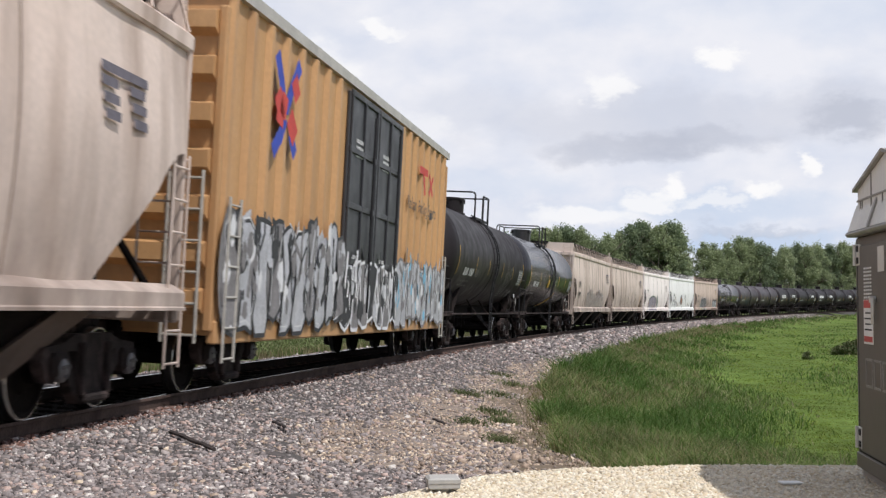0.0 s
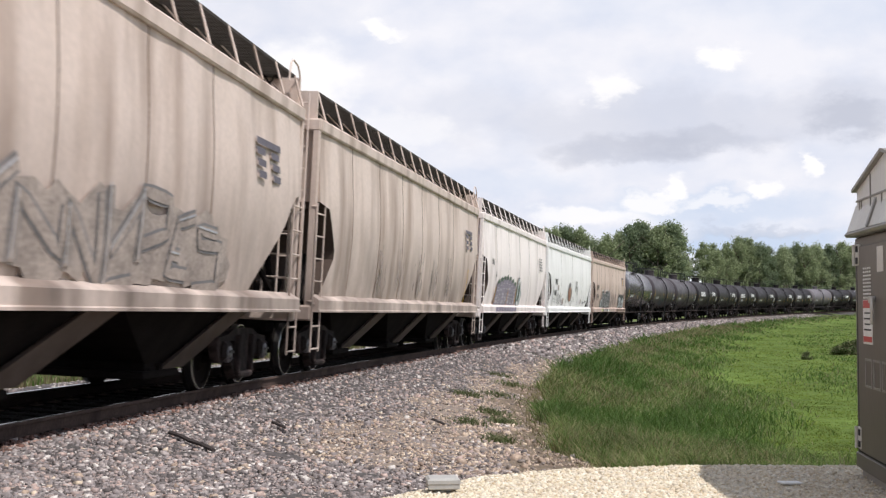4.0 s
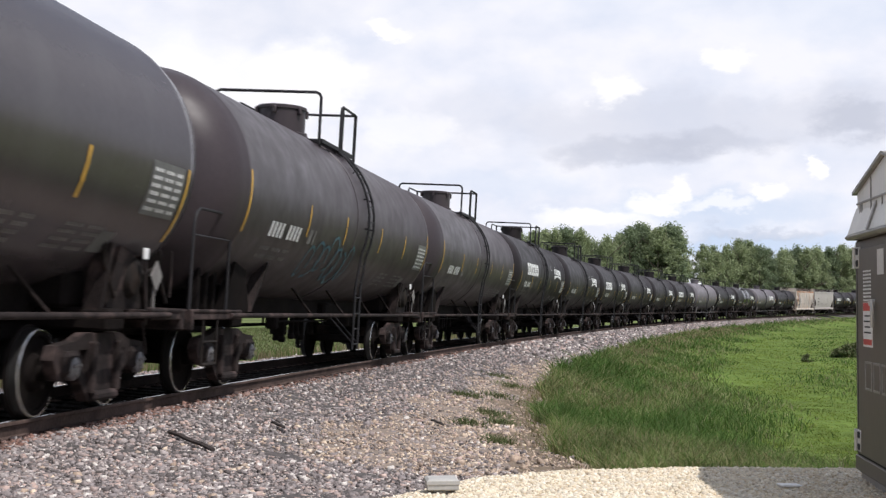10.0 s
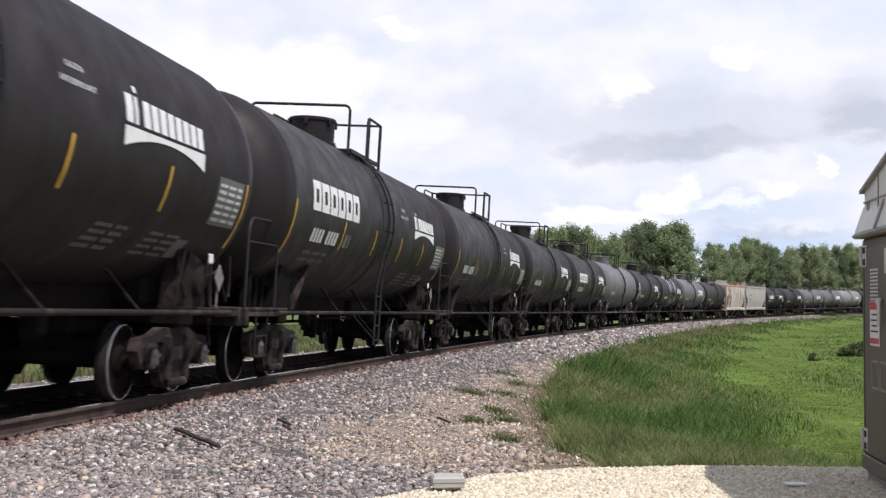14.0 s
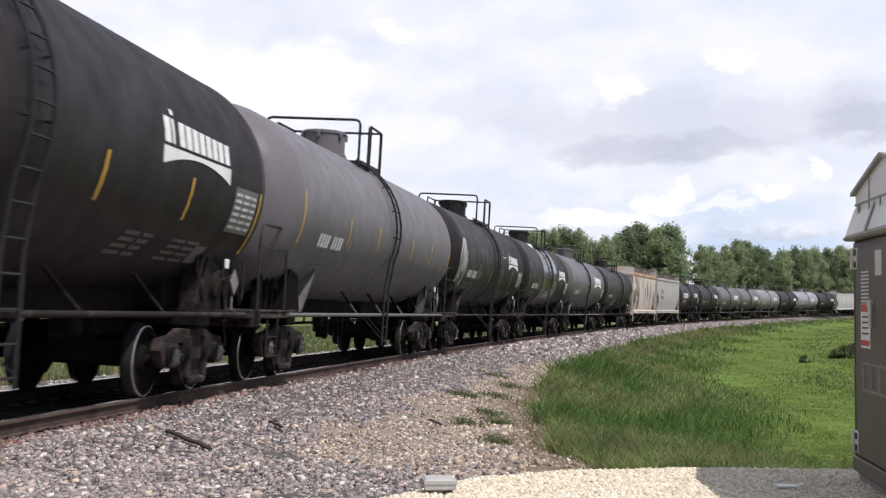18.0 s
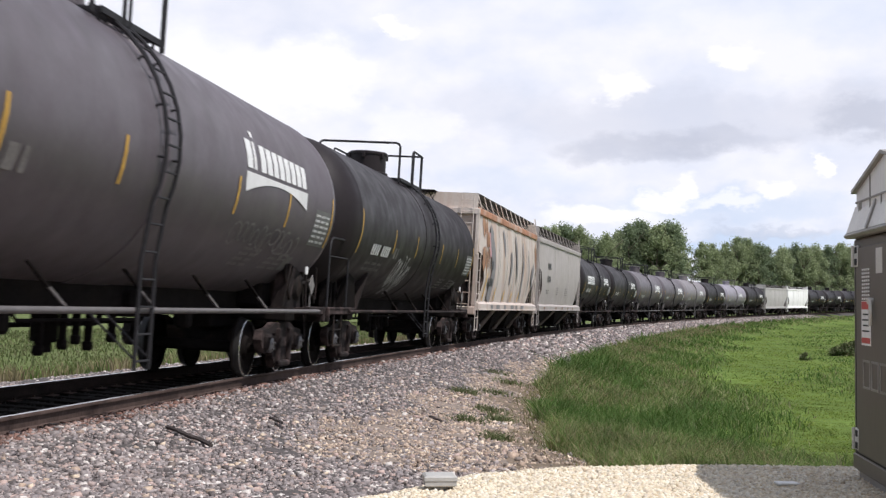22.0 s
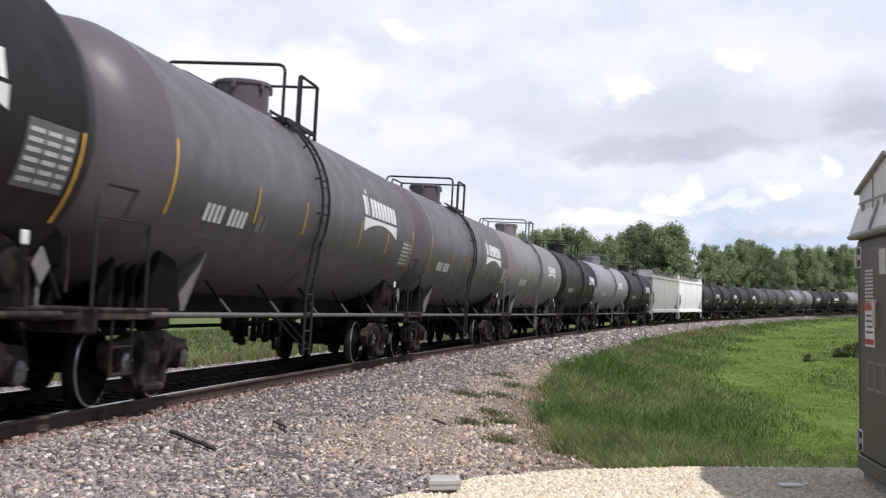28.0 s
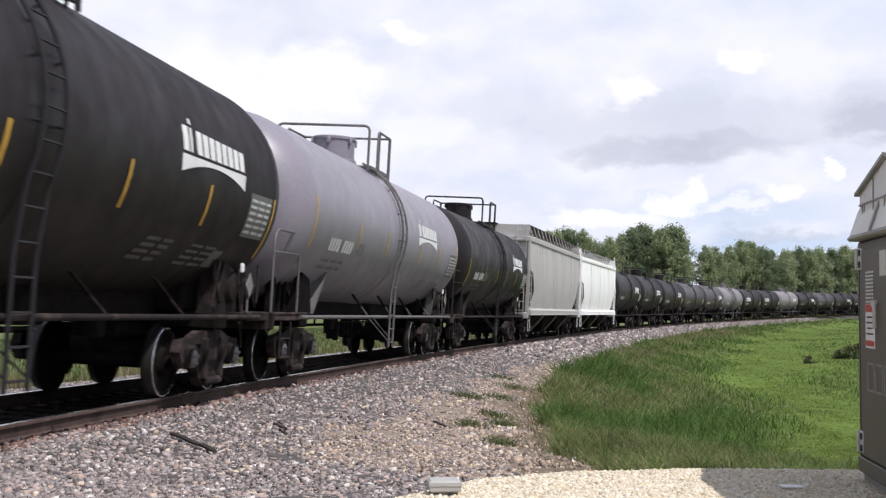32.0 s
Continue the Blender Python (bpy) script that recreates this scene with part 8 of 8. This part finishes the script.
# ---------------------------------------------------------------- the train, from its front
# per car: kind, paint, and what sets it apart
TRAIN = [
    ("h", "beige", dict(label="weathered beige covered hopper with a faded block emblem", emblem=1, seams=9)),
    ("b", "", dict(label="tan steel boxcar with black doors and silver graffiti")),
    ("t", "black", dict(label="black tank car with a white sprayed outline drawing", tag=3, low=False)),
    ("t", "gloss", dict(label="glossy black tank car with yellow paint patches", patch=1, words=2, low=False, ladder=0.3)),
    ("h", "beige", dict(label="dusty beige covered hopper with painted-over graffiti", emblem=1, seams=9, name_plates=1, ghost=1)),
    ("h", "beige", dict(label="dusty beige covered hopper with grey stains", emblem=0.5, seams=9, ghost=2)),
    ("h", "cream", dict(label="off-white covered hopper with mauve graffiti", emblem=0, seams=7, mauve=1)),
    ("h", "white", dict(label="clean white covered hopper with small sprayed tags", seams=5, tags=1)),
    ("h", "tan", dict(label="sun-bleached tan covered hopper with black and white graffiti", seams=10, name_plates=1, blackwhite=1)),
    ("t", "semi", dict(label="satin charcoal tank car with a clean finish", ladder=-0.5)),
    ("t", "charcoal", dict(label="charcoal tank car with a teal sprayed tag", tag=4, low=False, ladder=-0.2)),
    ("t", "charcoal", dict(label="stained charcoal tank car with a dented middle band", low=False, ladder=-0.2)),
    ("t", "black", dict(label="black tank car with a white emblem and maker's blocks", emblem=5.42, maker=2.75, words=6.95)),
    ("t", "black", dict(label="black tank car with a white emblem and scuffed side", emblem=5.48, words=6.95)),
    ("t", "black", dict(label="black tank car with a white emblem and maker's blocks", emblem=5.25, maker=2.15, words=6.8)),
    ("t", "black", dict(label="black tank car with a white emblem and a warning", emblem=5.25, words=6.8)),
    ("t", "black", dict(label="black tank car with a white emblem and a plain side", emblem=5.27)),
    ("t", "black", dict(label="black tank car with a white emblem and maker's blocks", emblem=5.15, maker=2.3)),
    ("t", "grey", dict(label="plain grey tank car with black ladder", faint=1, low=False)),
    ("t", "black", dict(label="black tank car with a white looping tag", emblem=5.19, words=6.65, tag=1)),
    ("t", "black", dict(label="black tank car with a shiny middle band", emblem=5.1, words=10.4, band="gloss", ladder=0.3)),
    ("t", "slate", dict(label="slate grey tank car with a white emblem", emblem=6.35, wide=1.35, tag=5, low=False, ladder=0.7)),
    ("t", "black", dict(label="black tank car with a pale scratchy tag", tag=2, low=False, ladder=-0.55)),
    ("h", "rusty", dict(label="rust-stained white covered hopper with old brush strokes", seams=8, rusty=1)),
    ("h", "grey", dict(label="pale grey short covered hopper with two bays", bays=2, seams=4, lettered=1)),
    ("t", "black", dict(label="black tank car with a white emblem and maker's blocks", emblem=5.25, maker=2.3, words=6.8)),
    ("t", "black", dict(label="black tank car with a white emblem and a warning", emblem=5.25, words=6.8)),
    ("t", "slate", dict(label="slate grey tank car with a white emblem", emblem=6.4, wide=1.3, low=False, ladder=1.0)),
    ("t", "slate", dict(label="slate grey tank car with a white emblem", emblem=6.35, wide=1.34, low=False, ladder=0.8)),
    ("t", "light", dict(label="light grey tank car with a white emblem and grey railings", emblem=6.08, low=False, ladder=0.7)),
    ("t", "black", dict(label="black tank car with a white emblem on its side", emblem=5.19, ladder=0.55)),
    ("t", "blue", dict(label="bluish light grey tank car with a white emblem", emblem=7.0, low=False, ladder=0.5)),
    ("t", "black", dict(label="black tank car with a white emblem", emblem=5.25)),
    ("h", "green", dict(label="mid grey covered hopper with dark streaks", seams=6)),
    ("h", "white", dict(label="clean bright white covered hopper", seams=5)),
    ("t", "black", dict(label="black tank car with a white emblem", emblem=5.25)),
    ("t", "black", dict(label="black tank car with a white emblem", emblem=5.25)),
    ("t", "black", dict(label="black tank car with a white emblem", emblem=5.25)),
    ("t", "charcoal", dict(label="charcoal tank car with faded lettering")),
    ("t", "charcoal", dict(label="charcoal tank car with faded lettering", emblem=5.25)),
    ("t", "light", dict(label="light grey tank car with dark band", band="slate")),
    ("t", "black", dict(label="black tank car with white maker's blocks", maker=2.3)),
    ("t", "black", dict(label="black tank car with white maker's blocks", maker=2.3)),
    ("t", "light", dict(label="light grey tank car with grey railings", emblem=5.25)),
    ("t", "black", dict(label="black tank car with a white emblem", emblem=5.25)),
    ("t", "charcoal", dict(label="charcoal tank car with faded lettering")),
    ("t", "black", dict(label="black tank car with a white emblem", emblem=5.25)),
    ("t", "black", dict(label="black tank car with a white emblem", emblem=5.25)),
    ("t", "black", dict(label="black tank car with a white emblem", emblem=5.25)),
]
MOVES = []


m_sill_plate = paint("dull_brown_reflector", (0.2, 0.11, 0.07), 0.7, 0, 0.3, 4, 30, 0.02)
m_letter_ground = paint("pale_lettering_ground", (0.62, 0.5, 0.44), 0.7, 0, 0.2, 3, 30, 0.02)
m_lime = paint("lime_spray_paint", (0.42, 0.45, 0.12), 0.6, 0, 0.3, 3, 30, 0.02)


def extra_on_hopper(ob, half, o):
    """Lettering and graffiti that set one hopper apart."""
    if o.get("name_plates"):
        sh = Shape()
        panel(sh, hopper_side, half - 2.42, half - 3.3, 2.56, 2.86, 0.006)
        panel(sh, hopper_side, half - 2.25, half - 3.3, 1.99, 2.29, 0.006)
        part_pieces("lettering", sh, m_letter_ground, ob, "pale lettering ground")
        part("lettering", sign_mesh(lambda x, z, lift=0.008: hopper_side(x, z, lift + 0.006), [(half - 2.47, 2.59, 3, 0.27, 0.24), (half - 2.3, 2.02, 5, 0.195, 0.24)]), ob, "dark lettering")
    if o.get("ghost") == 1:
        graffiti(ob, "faded grey graffiti", hopper_side, 3.45, 1.42, 8.3, 0.85, 9, 31, [m_ghost, m_slate_spray, m_ghost, m_chrome], 0.13, 0.15)
    if o.get("ghost") == 2:
        sh = Shape()
        rng = random.Random(50)
        for k in range(5):
            for q in range(16):                         # thin smears side by side
                x, z = 4.5 - k * 2.1 + rng.gauss(0, 0.3), rng.uniform(1.4, 1.75)
                top2 = z + rng.uniform(0.25, 0.95)
                ribbon(sh, hopper_side, [(x, z), (x + rng.uniform(-0.05, 0.05), (z + top2) / 2), (x + rng.uniform(-0.08, 0.08), top2)], rng.uniform(0.02, 0.075), 0.005 + 0.0004 * q)
        tagged(part("stain", sh.mesh("stain", m_smear), ob, "grey smears"), kind="stuff")
        sh = Shape()
        ribbon(sh, hopper_side, [(-half + 2.7, 2.41), (-half + 2.88, 1.9), (-half + 3.08, 1.4)], 0.07, 0.012)
        part("reflective_stripe", sh.mesh("reflective_stripe", m_yellow), ob, "yellow slanting stripe at the end slope")
    if o.get("mauve"):
        arch_letters(ob, "mauve graffiti letter with a green head", 5.85, 1.4, 4.9, 1.0, 7, [m_slate_spray, m_lilac, m_lilac_pale, m_moss])
        sh = Shape()
        for k in range(8):
            panel(sh, lambda a, z, lift=0.008: (a + (1.36 - z) * 0.5, 1.555 + lift, z), 5.9 - k * 0.62, 5.34 - k * 0.62, 1.17, 1.32)
        part_pieces("graffiti", sh, m_lilac, ob, "lilac spray on the sill")
        graffiti(ob, "small green tag", hopper_side, 0.55, 1.45, 0.95, 0.85, 2, 44, [m_moss, m_soot, m_chalk, m_moss], 0.16, 0.1)
        sh = Shape()
        for x in (5.95, 3.05, 1.0):
            ribbon(sh, hopper_side, [(x, 2.0), (x + 0.12, 1.4)], 0.09, 0.03)
        part_pieces("graffiti", sh, m_orange, ob, "orange strokes")
        part("lettering", sign_mesh(hopper_side, [(half - 2.2, 2.75, 4, 0.12, 0.2), (half - 3.06, 2.48, 3, 0.1, 0.05), (half - 3.1, 2.36, 2, 0.14, 0.09)] + [(-half + 3.3 - 0.03 * q, 3.42 - 0.12 * q, 2, 0.6, 0.06) for q in range(5)]), ob, "dark lettering")
    if o.get("tags"):
        part("graffiti", scrawl_mesh(hopper_side, 5.95, 1.5, 1.75, 0.6, 61, [m_slate_spray, m_soot], 0.04, 8), ob, "thin dark scrawl")
        part("graffiti", scrawl_mesh(hopper_side, -1.05, 2.1, 1.1, 0.65, 62, [m_slate_spray], 0.045, 5), ob, "thin dark scrawl")
        sh = Shape()
        sh.slot = 0
        blot(sh, hopper_side, 1.15, 2.12, 0.85, 0.55, 5, 0.006)
        sh.slot = 1
        blot(sh, hopper_side, 1.15, 2.08, 0.62, 0.42, 6, 0.012)
        sh.slot = 0
        for k in range(4):
            ribbon(sh, hopper_side, [(1.6 - k * 0.28, 1.78), (1.65 - k * 0.28, 2.1), (1.55 - k * 0.28, 2.4)], 0.05, 0.017)
        part("graffiti", sh.mesh("painted_gourd", [m_slate_spray, m_rust]), ob, "painted orange gourd")
        for x0, x1, z0, z1 in ((5.86, 5.45, 2.21, 2.45), (3.87, 3.4, 1.52, 1.84), (-3.69, -4.03, 1.55, 1.83)):
            sh = Shape()
            panel(sh, hopper_side, x0, x1, z0, z1, 0.01)
            part("patch", sh.mesh("patch", m_ghost), ob, "brown-grey paint patch")
        sh = Shape()
        for x in (7.3, 2.33, -0.1, -2.45, -5.2):
            ribbon(sh, hopper_side, [(x, 1.95 if x < 7 else 2.44), (x + 0.32, 1.42)], 0.07, 0.01)
        part_pieces("stain", sh, m_slate_spray, ob, "dark slanting lines")
        part("lettering", sign_mesh(hopper_side, [(6.85, 2.48, 4, 0.22, 0.27), (6.97, 1.95, 4, 0.205, 0.27), (7.25, 1.74, 9, 0.1, 0.05), (7.1, 1.6, 8, 0.1, 0.05), (-0.6, 1.8, 5, 0.1, 0.04), (-0.6, 1.7, 5, 0.1, 0.04), (-4.5, 1.6, 9, 0.12, 0.1), (-5.8, 1.66, 6, 0.12, 0.12)]), ob, "dark lettering")
    if o.get("blackwhite"):
        graffiti(ob, "black and white graffiti letters", hopper_side, 4.6, 1.36, 4.0, 1.12, 7, 71, [m_slate_spray, m_chalk, m_soot, m_slate_spray], 0.17, 0.1)
        graffiti(ob, "small green tag", hopper_side, 5.25, 1.4, 0.7, 0.5, 2, 73, [m_moss, m_soot, m_chalk, m_moss], 0.1, 0.06)
        bubble_letters(ob, "rounded silver graffiti letter outlined in black", hopper_side, -4.35, 1.36, 3.3, 0.95, [m_soot, m_olive, m_soot, m_chrome])
        part_pieces("emblem_bar", emblem_block(hopper_side, -6.1, 3.04), m_violet, ob, "bar of a faded block emblem")
        sh = Shape()
        blot(sh, hopper_side, -6.7, 3.2, 0.35, 0.32, 90, 0.004)
        part("emblem", sh.mesh("emblem_glow", m_faded_orange), ob, "faded orange print")
        sh = Shape()
        for k in range(9):
            panel(sh, lambda a, z, lift=0.008: (a, 1.555 + lift, z), -3.2 - k * 0.62, -3.7 - k * 0.62, 1.16, 1.31)
        part_pieces("graffiti", sh, m_flaked, ob, "rusty flaking paint on the sill")
        sh = Shape()
        for k, (x, w2, h2) in enumerate(((-0.4, 0.4, 0.6), (-1.4, 0.25, 0.5), (-2.8, 0.35, 0.4), (-4.6, 0.3, 0.5))):
            blot(sh, hopper_side, x, 1.95, w2, h2, 80 + k, 0.004 + 0.0004 * k)
        part_pieces("stain", sh, m_smear, ob, "grey smear")
        sh = Shape()
        on_sill = lambda a, z, lift=0.008: (a, 1.556 + lift, z)
        x, rng = 5.3, random.Random(14)
        while x > 0.5:
            w2 = rng.uniform(0.12, 0.34)
            sh.slot = rng.choice((0, 0, 3)) if x > 4.5 else rng.choice((1, 1, 2, 2, 3)) if x > 0.9 else 3
            panel(sh, on_sill, x, x - w2, 1.15, 1.31)
            x -= w2
        part_pieces("graffiti", sh, [m_lime, m_chalk, m_soot, m_wash], ob, "mixed spray colours on the sill")
    if o.get("rusty"):
        drawn = lambda x, z, lift=0.008: hopper_side(x - 1.65, z, lift)
        sh = Shape()
        rng = random.Random(5)
        for k in range(11):
            blot(sh, hopper_side, 6.75 - rng.uniform(0, 1.2), rng.uniform(2.5, 4.0), rng.uniform(0.15, 0.4), rng.uniform(0.25, 0.5), k, 0.004 + 0.0004 * k)
        for k in range(5):
            blot(sh, hopper_side, -7.1 + rng.uniform(0, 0.5), rng.uniform(2.9, 4.0), 0.2, 0.4, k + 30, 0.004 + 0.0004 * k)
        part_pieces("stain", sh, m_rust_stain, ob, "soft brown rust stain")
        sh = Shape()
        for pts, w in (([(6.5, 3.9), (6.65, 3.5), (6.25, 2.9), (6.2, 2.4), (6.5, 1.9), (6.75, 1.4)], 0.75), ([(3.95, 3.98), (3.7, 3.5), (3.65, 3.05)], 0.42), ([(2.05, 3.3), (1.95, 2.8), (2.25, 2.08)], 0.4),
                       ([(0.75, 3.95), (0.45, 3.2), (0.3, 2.2)], 0.36), ([(-1.3, 3.8), (-1.4, 2.9), (-1.0, 2.0), (-1.1, 1.5)], 0.34), ([(-4.6, 3.0), (-4.1, 2.5), (-4.2, 2.1)], 0.5), ([(-2.9, 3.6), (-3.1, 2.6), (-2.7, 1.7)], 0.2)):
            sh = Shape()
            blade_stroke(sh, drawn, pts, [w * 0.5, w, w * 0.9, w * 0.3] if w < 0.7 else [w * 0.7, w, w * 0.9, w], 0.012)
            part("brush_stroke", sh.mesh("brush_stroke", m_slate_spray), ob, "broad dark brush stroke")
        for x in (5.0, 3.3, 1.5, -0.3, -2.2, -4.0):
            sh = Shape()
            blade_stroke(sh, drawn, [(x + 0.1, 3.95), (x - 0.2, 3.0), (x, 2.2), (x + 0.5, 1.4)], [0.03, 0.04, 0.035, 0.06], 0.016)
            part("brush_stroke", sh.mesh("brush_stroke", m_slate_spray), ob, "thin dark brush line")
        sh = Shape()
        ribbon(sh, drawn, [(6.95, 3.7), (7.05, 3.2), (6.9, 2.9)], 0.3, 0.01)
        part("graffiti", sh.mesh("pink_edge", m_pink), ob, "pink edge of the brush strokes")
        sh = Shape()
        for k, x in enumerate((6.6, 5.4, 3.6, 1.9, 0.6, -0.9)):
            panel(sh, lambda a, z, lift=0.008: (a - 1.65, 1.555 + lift, z), x, x - (0.8 if k % 2 else 0.5), 1.17, 1.31)
        part_pieces("graffiti", sh, m_slate_spray, ob, "dark strokes on the sill")
        part("lettering", sign_mesh(lambda x, z, lift=0.008: drawn(x, z, lift + 0.014), [(7.1, 2.52, 3, 0.3, 0.27), (7.35, 1.93, 6, 0.2, 0.27)]), ob, "dark lettering")
        sh = Shape()
        for x, z in ((7.4, 2.38), (5.4, 1.9), (3.3, 1.85), (1.4, 1.8), (-0.5, 1.8)):
            ribbon(sh, drawn, [(x, z), (x + (z - 1.45) * 0.65, 1.45)], 0.12, 0.024)
        part_pieces("reflective_stripe", sh, m_yellow, ob, "yellow strokes")
    if o.get("lettered"):
        part("lettering", sign_mesh(hopper_side, [(half - 3.1, 3.03, 4, 0.29, 0.3), (half - 2.98, 2.44, 4, 0.3, 0.29), (half - 2.86, 2.03, 8, 0.11, 0.05), (half - 2.9, 1.92, 7, 0.11, 0.05)]
                                    + [(2.25, 2.2 - 0.1 * k, 6, 0.13, 0.04) for k in range(4)] + [(-1.1, 2.2 - 0.1 * k, 6, 0.17, 0.04) for k in range(4)]), ob, "dark lettering")
        sh = Shape()
        for x in (half - 2.0, 2.6, 0.2, -2.2, -4.3):
            panel(sh, lambda a, z, lift=0.008: (a, 1.555 + lift, z), x, x - 0.42, 1.18, 1.29)
        part_pieces("reflective_stripe", sh, m_sill_plate, ob, "brown reflector plates")


for i, (kind, color, o) in enumerate(TRAIN):
    a, b = CAR_ENDS[i], CAR_ENDS[i + 1]
    mid, length = (a + b) / 2, b - a - 0.04
    o = dict(o)
    label = o.pop("label")
    if kind == "t":
        ob = tank_car(length, color, label, mid, **o)
        inset = 2.35
    elif kind == "h":
        keep = {k: v for k, v in o.items() if k in ("bays", "seams", "emblem")}
        ob = hopper_car(length, color, label, mid, top=m_rust_band if o.get("rusty") else None, **keep)
        extra_on_hopper(ob, length / 2, o)
        inset = 2.2
    else:
        ob = boxcar(length, label, mid)
        inset = 2.4
    MOVES.append((ob, mid, length - 2 * inset))
def motions():
    for ob, middle, span in MOVES:
        walk(ob, [(t / 2, car_pose(middle, span, t / 2)) for t in range(0, 65)])
    # the wheels roll while their car goes by
    for wheelset, middle, along in TURNING:
        hub = Matrix.Translation((along, 0, 0.45))
        near = [k / 28 for k in range(0, 32 * 28 + 1) if -10 < middle - travelled(k / 28) < 40]
        if len(near) < 2:
            continue
        rows = [(t, hub @ Matrix.Rotation((travelled(t) - travelled(near[0])) / 0.45, 4, "Y")) for t in near]
        if rows[0][0] > 0:
            rows.insert(0, (0.0, rows[0][1]))
        if rows[-1][0] < 32:
            rows.append((32.0, rows[-1][1]))
        walk(wheelset, rows)
    # the clouds drift slowly to the right
    walk(sky_backdrop, [(0.0, pose(0, 0, 0, 0, 0, 0.36)), (32.0, pose(0, 0, 0, 0, 0, -0.52))])


motions()
